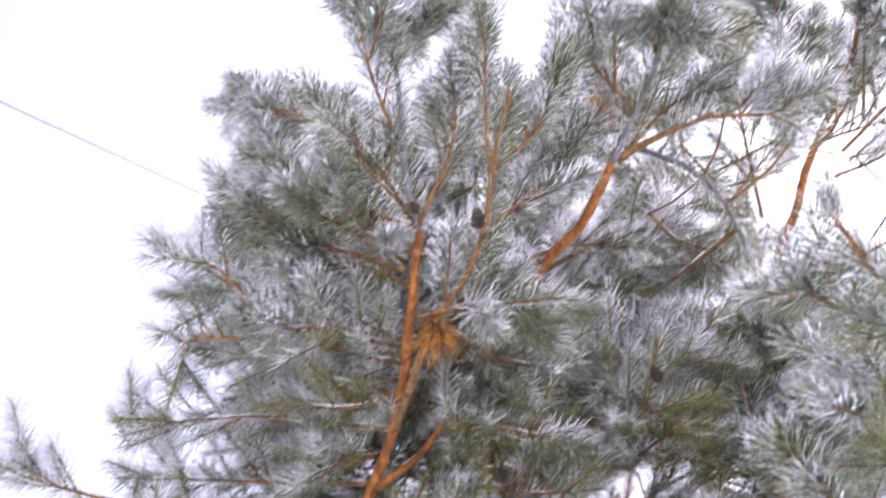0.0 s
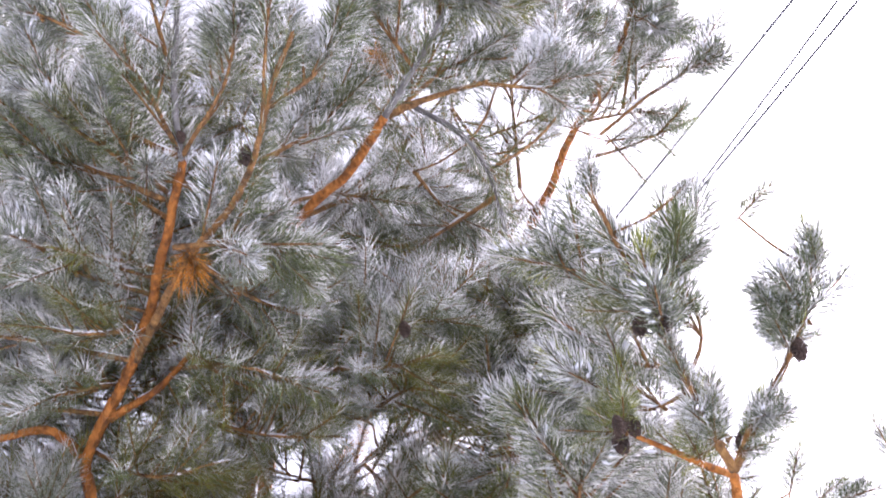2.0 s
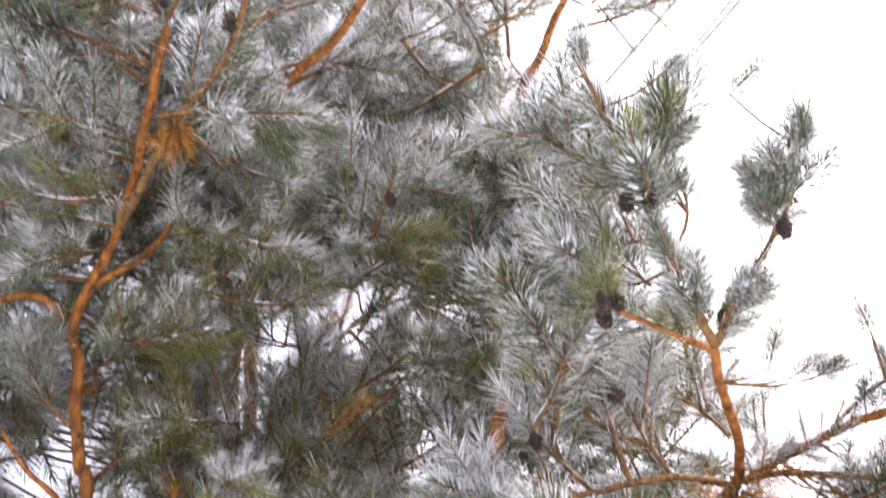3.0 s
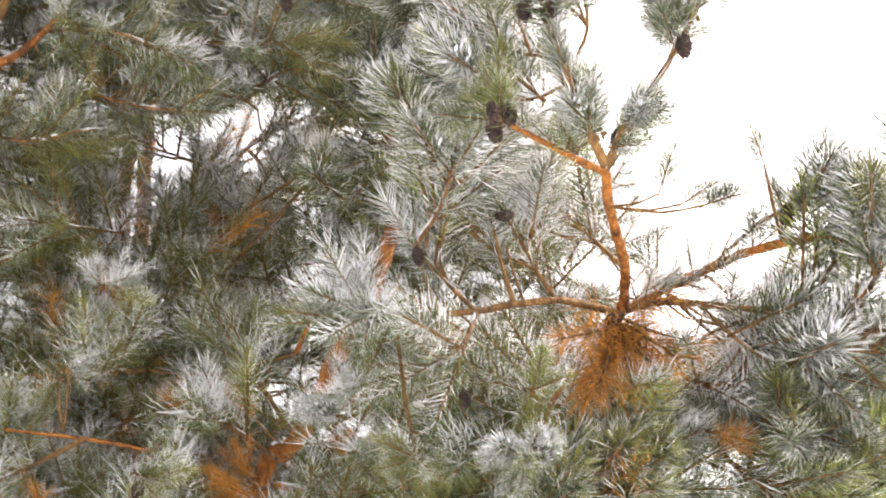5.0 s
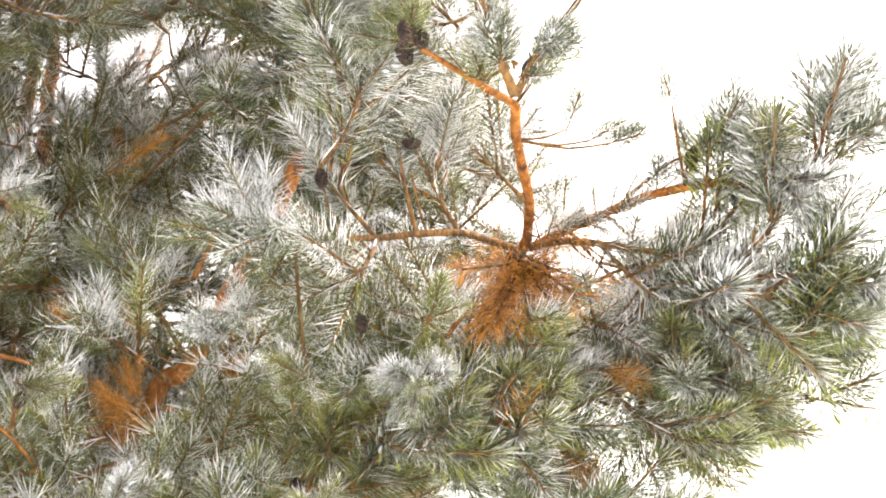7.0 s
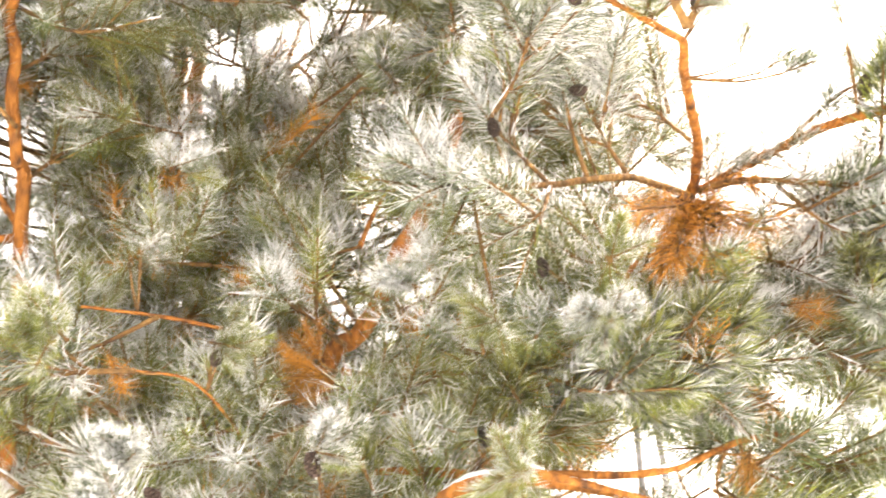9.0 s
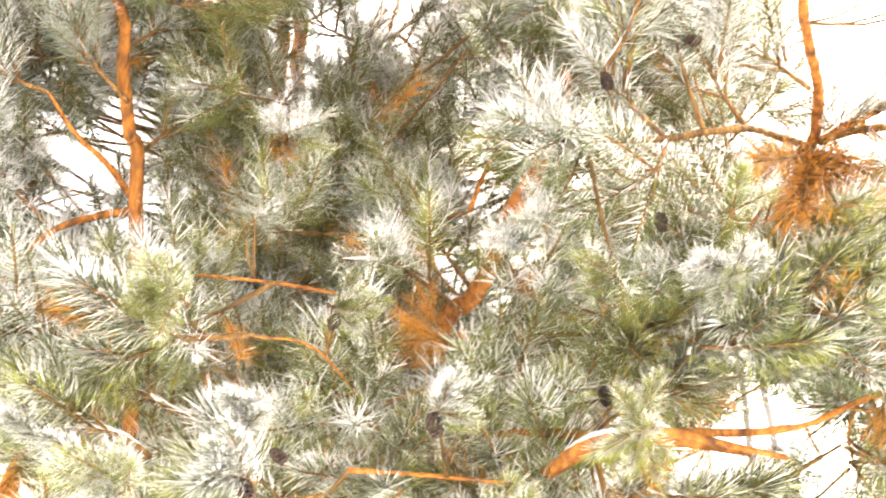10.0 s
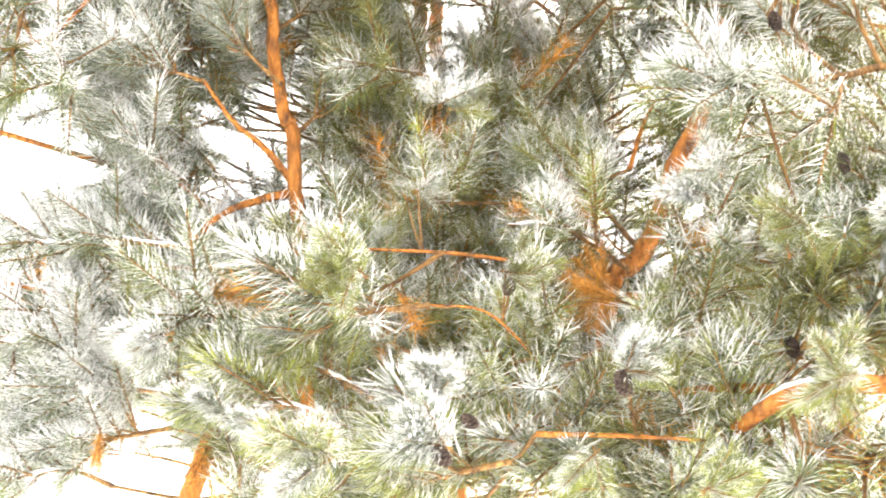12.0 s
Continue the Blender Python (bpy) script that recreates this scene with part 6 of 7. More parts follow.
bough(pine_d, 0.004, 5, [(-0.22, 3.21, 3.52), (-0.39, 2.99, 3.37), (-0.46, 2.90, 3.30)], "green")
bough(pine_d, 0.004, 5, [(-0.13, 3.19, 3.59), (-0.25, 3.02, 3.39), (-0.30, 2.95, 3.30)], "green")
bough(pine_d, 0.004, 5, [(-0.08, 3.41, 3.52), (-0.11, 3.14, 3.48), (-0.13, 3.03, 3.48)], "green")
bough(pine_d, 0.004, 5, [(0.10, 3.10, 3.58), (0.03, 2.93, 3.37), (0.00, 2.88, 3.27)], "green")
bough(pine_d, 0.004, 5, [(0.10, 3.09, 3.37), (0.16, 2.83, 3.32), (0.19, 2.71, 3.31)], "green")
bough(pine_d, 0.004, 5, [(-0.46, 3.01, 3.32), (-0.48, 2.83, 3.12), (-0.49, 2.77, 3.03)], "green")
bough(pine_d, 0.004, 5, [(-0.43, 3.43, 3.34), (-0.39, 3.17, 3.31), (-0.38, 3.05, 3.32)], "green")
bough(pine_d, 0.004, 5, [(-0.19, 3.04, 3.35), (-0.23, 2.86, 3.16), (-0.25, 2.80, 3.06)], "green")
bough(pine_d, 0.004, 5, [(-0.27, 3.11, 3.34), (-0.10, 2.92, 3.19), (-0.02, 2.84, 3.12)], "green")
bough(pine_d, 0.004, 5, [(-0.13, 3.19, 3.40), (0.03, 2.99, 3.24), (0.11, 2.92, 3.17)], "green")
bough(pine_d, 0.004, 5, [(0.36, 3.13, 3.29), (0.17, 2.91, 3.21), (0.08, 2.81, 3.18)], "green")
bough(pine_d, 0.004, 5, [(-0.44, 3.13, 3.04), (-0.47, 2.87, 3.00), (-0.48, 2.76, 3.00)], "green")
bough(pine_d, 0.004, 5, [(-0.45, 3.17, 3.25), (-0.36, 2.99, 3.07), (-0.32, 2.92, 2.98)], "green")
bough(pine_d, 0.004, 5, [(-0.12, 3.11, 3.22), (-0.22, 2.91, 3.04), (-0.27, 2.84, 2.96)], "green")
bough(pine_d, 0.004, 5, [(0.06, 3.21, 3.26), (-0.10, 3.01, 3.10), (-0.17, 2.94, 3.02)], "green")
bough(pine_d, 0.004, 5, [(0.05, 3.38, 3.18), (0.04, 3.12, 3.16), (0.03, 3.00, 3.17)], "green")
bough(pine_d, 0.004, 5, [(0.92, 2.61, 3.48), (0.75, 2.40, 3.41), (0.68, 2.31, 3.39)], "green")
bough(pine_d, 0.004, 5, [(1.07, 2.44, 3.42), (0.84, 2.28, 3.33), (0.74, 2.20, 3.29)], "green")
bough(pine_d, 0.004, 5, [(0.94, 2.75, 3.41), (0.77, 2.54, 3.35), (0.70, 2.45, 3.34)], "green")
bough(pine_d, 0.004, 5, [(0.98, 2.66, 3.34), (0.87, 2.42, 3.28), (0.83, 2.32, 3.27)], "green")
bough(pine_d, 0.004, 5, [(0.68, 2.69, 3.19), (0.68, 2.43, 3.12), (0.68, 2.32, 3.11)], "green")
bough(pine_d, 0.004, 5, [(0.72, 2.50, 3.24), (0.77, 2.30, 3.05), (0.79, 2.22, 2.97)], "green")
bough(pine_d, 0.004, 5, [(0.90, 2.51, 3.28), (0.91, 2.33, 3.08), (0.91, 2.26, 2.99)], "green")
bough(pine_d, 0.004, 5, [(0.79, 2.54, 3.15), (0.69, 2.38, 2.96), (0.65, 2.32, 2.87)], "green")
bough(pine_d, 0.004, 5, [(0.92, 2.76, 3.09), (0.86, 2.51, 3.04), (0.84, 2.40, 3.04)], "green")
bough(pine_d, 0.004, 5, [(0.55, 2.70, 3.02), (0.65, 2.46, 2.87), (0.70, 2.37, 2.81)], "green")
bough(pine_d, 0.004, 5, [(1.02, 2.83, 3.16), (0.85, 2.68, 2.99), (0.77, 2.63, 2.92)], "green")
bough(pine_d, 0.004, 5, [(0.86, 2.83, 3.04), (0.94, 2.56, 2.94), (0.98, 2.44, 2.90)], "green")
bough(pine_d, 0.004, 5, [(-0.47, 2.71, 3.92), (-0.60, 2.53, 3.71), (-0.66, 2.45, 3.62)], "green")
bough(pine_d, 0.004, 5, [(-0.39, 2.58, 3.86), (-0.45, 2.44, 3.63), (-0.47, 2.39, 3.53)], "green")
bough(pine_d, 0.004, 5, [(-0.19, 2.94, 3.98), (-0.34, 2.70, 3.85), (-0.42, 2.60, 3.81)], "green")
bough(pine_d, 0.004, 5, [(-0.16, 2.74, 3.76), (-0.18, 2.49, 3.67), (-0.19, 2.38, 3.65)], "green")
bough(pine_d, 0.004, 5, [(-0.74, 2.85, 3.90), (-0.60, 2.72, 3.69), (-0.54, 2.68, 3.59)], "green")
bough(pine_d, 0.004, 5, [(-0.31, 3.01, 3.95), (-0.47, 2.82, 3.76), (-0.55, 2.74, 3.68)], "green")
bough(pine_d, 0.004, 5, [(-0.37, 2.82, 3.65), (-0.29, 2.57, 3.57), (-0.26, 2.46, 3.56)], "green")
bough(pine_d, 0.004, 5, [(-0.09, 2.98, 4.00), (-0.17, 2.84, 3.77), (-0.20, 2.79, 3.66)], "green")
bough(pine_d, 0.004, 5, [(-0.46, 2.93, 3.71), (-0.59, 2.72, 3.52), (-0.65, 2.64, 3.44)], "green")
bough(pine_d, 0.004, 5, [(-0.53, 3.16, 3.70), (-0.48, 2.90, 3.64), (-0.45, 2.78, 3.64)], "green")
bough(pine_d, 0.004, 5, [(-0.15, 3.16, 3.79), (-0.33, 2.93, 3.66), (-0.41, 2.83, 3.61)], "green")
bough(pine_d, 0.004, 5, [(-0.01, 2.89, 3.56), (-0.16, 2.65, 3.46), (-0.23, 2.55, 3.43)], "green")
bough(pine_d, 0.004, 5, [(-0.41, 2.87, 3.51), (-0.53, 2.67, 3.33), (-0.59, 2.59, 3.25)], "green")
bough(pine_d, 0.004, 5, [(-0.61, 2.87, 3.44), (-0.40, 2.68, 3.33), (-0.30, 2.60, 3.29)], "green")
bough(pine_d, 0.004, 5, [(-0.12, 3.09, 3.53), (-0.28, 2.84, 3.43), (-0.35, 2.74, 3.40)], "green")
bough(pine_d, 0.004, 5, [(-0.29, 3.06, 3.50), (-0.14, 2.83, 3.42), (-0.07, 2.72, 3.40)], "green")
bough(pine_d, 0.004, 5, [(0.09, 2.70, 3.76), (0.05, 2.56, 3.53), (0.03, 2.51, 3.43)], "green")
bough(pine_d, 0.004, 5, [(0.38, 2.83, 3.68), (0.19, 2.62, 3.57), (0.10, 2.53, 3.54)], "green")
bough(pine_d, 0.004, 5, [(0.34, 2.82, 3.60), (0.32, 2.56, 3.53), (0.31, 2.45, 3.52)], "green")
bough(pine_d, 0.004, 5, [(0.60, 2.69, 3.72), (0.45, 2.55, 3.52), (0.39, 2.50, 3.43)], "green")
bough(pine_d, 0.004, 5, [(0.49, 3.00, 3.84), (0.64, 2.77, 3.68), (0.71, 2.67, 3.62)], "green")
bough(pine_d, 0.004, 5, [(0.26, 2.95, 3.56), (0.10, 2.71, 3.48), (0.04, 2.61, 3.46)], "green")
bough(pine_d, 0.004, 5, [(0.15, 3.05, 3.81), (0.26, 2.89, 3.60), (0.31, 2.83, 3.50)], "green")
bough(pine_d, 0.004, 5, [(0.57, 2.73, 3.50), (0.36, 2.55, 3.37), (0.27, 2.48, 3.31)], "green")
bough(pine_d, 0.004, 5, [(0.45, 2.73, 3.58), (0.49, 2.56, 3.37), (0.51, 2.50, 3.27)], "green")
bough(pine_d, 0.004, 5, [(0.78, 3.12, 3.63), (0.70, 2.87, 3.58), (0.66, 2.76, 3.58)], "green")
bough(pine_d, 0.004, 5, [(-0.01, 3.01, 3.41), (0.04, 2.75, 3.35), (0.07, 2.64, 3.34)], "green")
bough(pine_d, 0.004, 5, [(0.29, 3.23, 3.54), (0.19, 2.98, 3.49), (0.15, 2.87, 3.49)], "green")
bough(pine_d, 0.004, 5, [(0.50, 3.18, 3.53), (0.34, 2.94, 3.47), (0.26, 2.84, 3.46)], "green")
bough(pine_d, 0.004, 5, [(0.72, 2.74, 3.41), (0.55, 2.59, 3.24), (0.48, 2.53, 3.16)], "green")
fan(pine_b, 2, (0.75, 1.57, 2.80), (0.82, 1.52, 2.81), "green", size=0.8)
bough(pine_b, 0.004, 6, [(0.72, 1.63, 2.87), (0.68, 1.64, 2.89), (0.61, 1.67, 2.97)], "green")
bough(pine_b, 0.004, 6, [(0.76, 1.60, 2.75), (0.75, 1.69, 2.78), (0.70, 1.78, 2.87)], "green")
bough(pine_b, 0.004, 6, [(0.80, 1.65, 2.71), (0.76, 1.73, 2.72), (0.69, 1.74, 2.75)], "green")
bough(pine_b, 0.004, 6, [(0.79, 1.65, 2.72), (0.81, 1.59, 2.78), (0.77, 1.54, 2.88)], "green")
fan(pine_b, 3, (0.92, 1.51, 2.71), (0.86, 1.50, 2.77), "green")
fan(pine_b, 3, (0.95, 1.41, 2.81), (0.93, 1.37, 2.87), "green")
bough(pine_a, 0.005, 8, [(-0.35, 2.06, 3.47), (-0.46, 1.99, 3.53), (-0.58, 2.02, 3.54)], "green")
bough(pine_a, 0.005, 8, [(-0.53, 2.26, 3.35), (-0.67, 2.28, 3.36), (-0.69, 2.34, 3.35)], "green")
bough(pine_a, 0.005, 8, [(-0.53, 2.19, 3.43), (-0.59, 2.14, 3.47), (-0.67, 2.15, 3.52)], "green")
bough(pine_a, 0.005, 8, [(0.82, 2.77, 3.92), (0.85, 2.67, 4.02), (0.79, 2.64, 4.08)], "green")
bough(pine_a, 0.005, 8, [(0.44, 2.16, 3.64), (0.55, 2.28, 3.63), (0.66, 2.29, 3.58)], "green")
bough(pine_b, 0.004, 5, [(1.37, 2.18, 2.54), (1.38, 2.03, 2.44), (1.38, 1.91, 2.42)], "green")
bough(pine_b, 0.004, 5, [(1.49, 2.17, 2.58), (1.52, 2.02, 2.45), (1.52, 1.90, 2.41)], "green")
bough(pine_b, 0.004, 5, [(1.07, 2.63, 2.61), (1.16, 2.47, 2.47), (1.19, 2.35, 2.44)], "green")
bough(pine_b, 0.004, 5, [(1.22, 2.53, 2.63), (1.27, 2.40, 2.46), (1.29, 2.30, 2.39)], "green")
bough(pine_b, 0.004, 5, [(1.29, 2.40, 2.57), (1.33, 2.26, 2.42), (1.35, 2.15, 2.36)], "green")
bough(pine_b, 0.004, 5, [(1.42, 2.39, 2.57), (1.46, 2.24, 2.42), (1.48, 2.12, 2.37)], "green")
bough(pine_b, 0.004, 5, [(1.49, 2.27, 2.51), (1.52, 2.11, 2.39), (1.52, 1.99, 2.35)], "green")
bough(pine_b, 0.004, 5, [(0.99, 2.41, 2.42), (1.05, 2.26, 2.30), (1.08, 2.15, 2.25)], "green")
bough(pine_b, 0.004, 5, [(1.09, 2.30, 2.36), (1.12, 2.14, 2.27), (1.13, 2.02, 2.25)], "green")
bough(pine_b, 0.004, 5, [(1.27, 2.42, 2.43), (1.32, 2.26, 2.32), (1.34, 2.14, 2.28)], "green")
bough(pine_b, 0.004, 5, [(1.42, 2.39, 2.48), (1.45, 2.25, 2.32), (1.46, 2.14, 2.26)], "green")
bough(pine_b, 0.004, 5, [(1.56, 2.41, 2.45), (1.60, 2.24, 2.33), (1.60, 2.12, 2.30)], "green")
bough(pine_b, 0.004, 5, [(0.95, 2.37, 2.32), (1.01, 2.22, 2.19), (1.03, 2.12, 2.14)], "green")
bough(pine_b, 0.004, 5, [(1.16, 2.53, 2.39), (1.21, 2.38, 2.24), (1.23, 2.27, 2.19)], "green")
bough(pine_b, 0.004, 5, [(1.43, 2.48, 2.39), (1.46, 2.33, 2.25), (1.47, 2.21, 2.19)], "green")
bough(pine_b, 0.004, 5, [(1.49, 2.33, 2.35), (1.51, 2.18, 2.21), (1.51, 2.07, 2.16)], "green")
bough(pine_c, 0.004, 6, [(1.07, 2.03, 1.98), (1.09, 2.03, 1.94), (1.15, 2.00, 1.90)], "green")
bough(pine_c, 0.004, 6, [(1.05, 2.04, 1.97), (1.04, 2.07, 1.92), (1.05, 2.07, 1.86)], "green")
bough(pine_c, 0.004, 6, [(1.12, 2.00, 1.98), (1.16, 1.98, 1.95), (1.21, 1.96, 1.92)], "green")
bough(pine_c, 0.004, 6, [(1.00, 2.09, 1.89), (0.97, 2.12, 1.87), (0.95, 2.14, 1.82)], "green")
fan(pine_c, 4, (1.06, 1.98, 1.95), (1.07, 2.00, 1.88), "brown")
fan(pine_c, 4, (1.15, 2.17, 2.16), (1.17, 2.18, 2.08), "brown")
fan(pine_c, 3, (1.18, 1.99, 2.23), (1.21, 1.98, 2.21), "brown")
fan(pine_c, 5, (0.41, 2.39, 2.17), (0.34, 2.39, 2.20), "brown", size=1.2)
fan(pine_c, 4, (0.41, 2.39, 2.17), (0.38, 2.41, 2.12), "brown")
fan(pine_c, 4, (-0.34, 2.43, 2.20), (-0.26, 2.44, 2.19), "brown")
fan(pine_b, 2, (1.27, 1.79, 2.61), (1.22, 1.76, 2.70), "green", size=0.85)
fan(pine_b, 2, (1.28, 1.79, 2.60), (1.31, 1.75, 2.63), "green", size=0.85)
fan(pine_b, 2, (1.19, 2.00, 2.56), (1.17, 1.97, 2.64), "green", size=0.85)
fan(pine_b, 3, (1.14, 2.05, 2.53), (1.22, 1.96, 2.59), "green", size=0.85)
fan(pine_b, 3, (1.22, 1.96, 2.55), (1.28, 1.86, 2.59), "green", size=0.85)
fan(pine_b, 3, (1.18, 2.02, 2.54), (1.28, 1.96, 2.55), "green", size=0.85)
fan(pine_b, 2, (1.26, 1.89, 2.56), (1.33, 1.81, 2.62), "green", size=0.85)
fan(pine_b, 2, (1.10, 2.07, 2.52), (1.16, 2.01, 2.58), "green", size=0.85)
bough(pine_a, 0.006, 8, [(0.84, 2.09, 3.87), (0.80, 1.90, 4.04), (0.76, 1.80, 4.13)], "green")
fan(pine_a, 3, (0.77, 1.85, 4.09), (0.70, 1.76, 4.18), "green")
fan(pine_a, 3, (0.80, 1.85, 4.08), (0.86, 1.75, 4.13), "green")
fan(pine_a, 4, (0.80, 1.91, 4.03), (0.64, 1.85, 4.12), "green")
fan(pine_a, 4, (0.82, 1.94, 4.00), (0.91, 1.88, 4.01), "green")
fan(pine_a, 4, (0.43, 1.68, 3.79), (0.31, 1.69, 3.81), "green")
fan(pine_a, 4, (0.44, 1.65, 3.82), (0.43, 1.50, 3.92), "green")
fan(pine_a, 3, (0.42, 1.69, 3.79), (0.63, 1.72, 3.72), "green")
fan(pine_a, 3, (0.83, 1.99, 3.96), (0.69, 1.98, 4.01), "green")
fan(pine_a, 3, (1.06, 1.99, 4.14), (1.17, 1.91, 4.15), "green")
bough(pine_c, 0.004, 4, [(-0.18, 2.78, 1.91), (-0.30, 2.57, 1.93), (-0.36, 2.50, 1.97)], "green")
bough(pine_c, 0.004, 4, [(-0.16, 2.82, 1.92), (-0.14, 2.61, 1.94), (-0.14, 2.55, 1.98)], "green")
bough(pine_c, 0.004, 4, [(0.14, 2.55, 1.86), (0.00, 2.36, 1.88), (-0.05, 2.30, 1.92)], "green")
bough(pine_c, 0.004, 4, [(0.05, 2.56, 1.86), (0.15, 2.34, 1.87), (0.20, 2.28, 1.91)], "green")
bough(pine_c, 0.004, 4, [(0.29, 2.64, 1.87), (0.31, 2.43, 1.89), (0.33, 2.36, 1.93)], "green")
bough(pine_c, 0.004, 4, [(0.43, 2.73, 1.89), (0.49, 2.51, 1.91), (0.53, 2.43, 1.94)], "green")
bough(pine_c, 0.004, 4, [(0.71, 2.41, 1.82), (0.56, 2.24, 1.84), (0.51, 2.20, 1.88)], "green")
bough(pine_c, 0.004, 4, [(0.73, 2.55, 1.85), (0.74, 2.32, 1.86), (0.77, 2.25, 1.89)], "green")
bough(pine_c, 0.004, 4, [(-0.25, 2.57, 1.79), (-0.27, 2.36, 1.81), (-0.27, 2.30, 1.85)], "green")
bough(pine_c, 0.004, 4, [(-0.21, 2.50, 1.78), (-0.12, 2.30, 1.80), (-0.08, 2.24, 1.83)], "green")
bough(pine_c, 0.004, 4, [(0.07, 2.51, 1.77), (0.02, 2.31, 1.80), (-0.00, 2.25, 1.83)], "green")
bough(pine_c, 0.004, 4, [(0.32, 2.76, 1.81), (0.20, 2.57, 1.84), (0.15, 2.52, 1.89)], "green")
bough(pine_c, 0.004, 4, [(0.30, 2.64, 1.79), (0.33, 2.43, 1.81), (0.35, 2.36, 1.85)], "green")
bough(pine_c, 0.004, 4, [(0.46, 2.43, 1.75), (0.43, 2.22, 1.77), (0.42, 2.17, 1.81)], "green")
bough(pine_c, 0.004, 4, [(0.55, 2.56, 1.77), (0.60, 2.32, 1.79), (0.64, 2.25, 1.82)], "green")
bough(pine_c, 0.004, 4, [(0.81, 2.63, 1.78), (0.79, 2.41, 1.80), (0.80, 2.35, 1.84)], "green")
fan(pine_c, 4, (0.54, 2.36, 2.27), (0.60, 2.35, 2.26), "brown")
fan(pine_c, 3, (-0.21, 2.47, 2.11), (-0.24, 2.47, 2.10), "brown")
fan(pine_c, 3, (-0.57, 2.67, 2.00), (-0.57, 2.69, 1.91), "brown")
fan(pine_b, 1, (0.94, 1.45, 2.77), (0.91, 1.39, 2.87), "green")
fan(pine_b, 2, (0.94, 1.43, 2.80), (0.95, 1.36, 2.88), "green")
fan(pine_b, 2, (0.92, 1.50, 2.72), (0.85, 1.48, 2.82), "green")
fan(pine_b, 1, (0.90, 1.48, 2.77), (0.83, 1.46, 2.84), "green")
fan(pine_b, 2, (0.89, 1.63, 2.63), (0.93, 1.54, 2.67), "green")
fan(pine_b, 2, (0.90, 1.62, 2.63), (0.95, 1.55, 2.63), "green")
fan(pine_b, 2, (0.87, 1.66, 2.60), (0.93, 1.59, 2.59), "green")
fan(pine_b, 2, (1.02, 1.79, 2.60), (1.03, 1.75, 2.66), "green")
fan(pine_b, 3, (1.09, 1.76, 2.57), (1.14, 1.71, 2.60), "green")
fan(pine_b, 2, (1.17, 1.68, 2.62), (1.14, 1.66, 2.69), "green")
fan(pine_b, 2, (1.06, 1.78, 2.58), (1.10, 1.74, 2.60), "green")
bough(pine_d, 0.004, 4, [(0.35, 3.52, 3.46), (0.53, 3.35, 3.52), (0.65, 3.27, 3.61)], "green")
bough(pine_d, 0.004, 4, [(0.23, 3.46, 3.57), (0.36, 3.32, 3.59), (0.50, 3.26, 3.66)], "green")
bough(pine_d, 0.004, 4, [(0.54, 3.44, 3.55), (0.67, 3.36, 3.47), (0.76, 3.31, 3.52)], "green")
bough(pine_d, 0.004, 4, [(0.28, 3.48, 3.33), (0.34, 3.36, 3.34), (0.38, 3.32, 3.40)], "green")
bough(pine_d, 0.004, 4, [(0.04, 3.33, 3.40), (0.03, 3.32, 3.21), (-0.02, 3.36, 3.14)], "green")
bough(pine_d, 0.004, 4, [(0.72, 3.10, 3.48), (0.79, 2.98, 3.46), (0.81, 2.92, 3.54)], "green")
fan(pine_b, 1, (0.88, 1.75, 2.67), (0.81, 1.69, 2.75), "green", size=0.9)
fan(pine_b, 1, (0.84, 1.72, 2.70), (0.78, 1.67, 2.80), "green", size=0.9)
fan(pine_b, 1, (0.92, 1.74, 2.66), (0.93, 1.67, 2.70), "green", size=0.9)
fan(pine_b, 1, (0.93, 1.77, 2.65), (0.93, 1.71, 2.69), "green", size=0.9)
fan(pine_b, 1, (0.82, 1.66, 2.62), (0.78, 1.60, 2.71), "green", size=0.9)
fan(pine_b, 1, (0.78, 1.61, 2.68), (0.73, 1.57, 2.78), "green", size=0.9)
fan(pine_b, 1, (0.89, 1.63, 2.62), (0.91, 1.54, 2.68), "green", size=0.9)
fan(pine_b, 1, (0.82, 1.76, 2.64), (0.76, 1.74, 2.68), "green", size=0.9)
fan(pine_b, 1, (0.97, 1.87, 2.60), (0.91, 1.84, 2.65), "green", size=0.9)
fan(pine_b, 1, (1.02, 1.96, 2.57), (1.05, 1.91, 2.64), "green", size=0.9)
fan(pine_b, 1, (1.01, 1.96, 2.58), (0.95, 1.96, 2.65), "green", size=0.9)
dead_twig(pine_a, [(-0.08, 2.12, 3.30), (-0.08, 2.10, 3.24), (-0.09, 2.09, 3.20)])
dead_twig(pine_a, [(-0.08, 2.12, 3.30), (-0.06, 2.09, 3.23), (-0.06, 2.08, 3.19)])
dead_twig(pine_a, [(0.82, 2.50, 3.65), (0.82, 2.50, 3.56), (0.82, 2.50, 3.49)])
dead_twig(pine_b, [(1.08, 2.11, 2.48), (0.99, 2.02, 2.37), (0.92, 1.95, 2.27)])
dead_twig(pine_b, [(1.08, 2.11, 2.48), (1.00, 2.01, 2.37), (0.94, 1.94, 2.28)])
dead_twig(pine_b, [(1.08, 2.11, 2.48), (1.07, 2.01, 2.38), (1.06, 1.94, 2.32)])
dead_twig(pine_b, [(1.09, 2.11, 2.49), (1.11, 2.02, 2.43), (1.15, 1.96, 2.39)])
dead_twig(pine_b, [(1.09, 2.11, 2.48), (1.09, 2.01, 2.41), (1.11, 1.95, 2.35)])
dead_twig(pine_b, [(1.08, 2.11, 2.48), (0.98, 2.02, 2.42), (0.89, 1.97, 2.38)])
dead_twig(pine_b, [(1.08, 2.11, 2.48), (1.03, 2.00, 2.37), (1.00, 1.93, 2.29)])
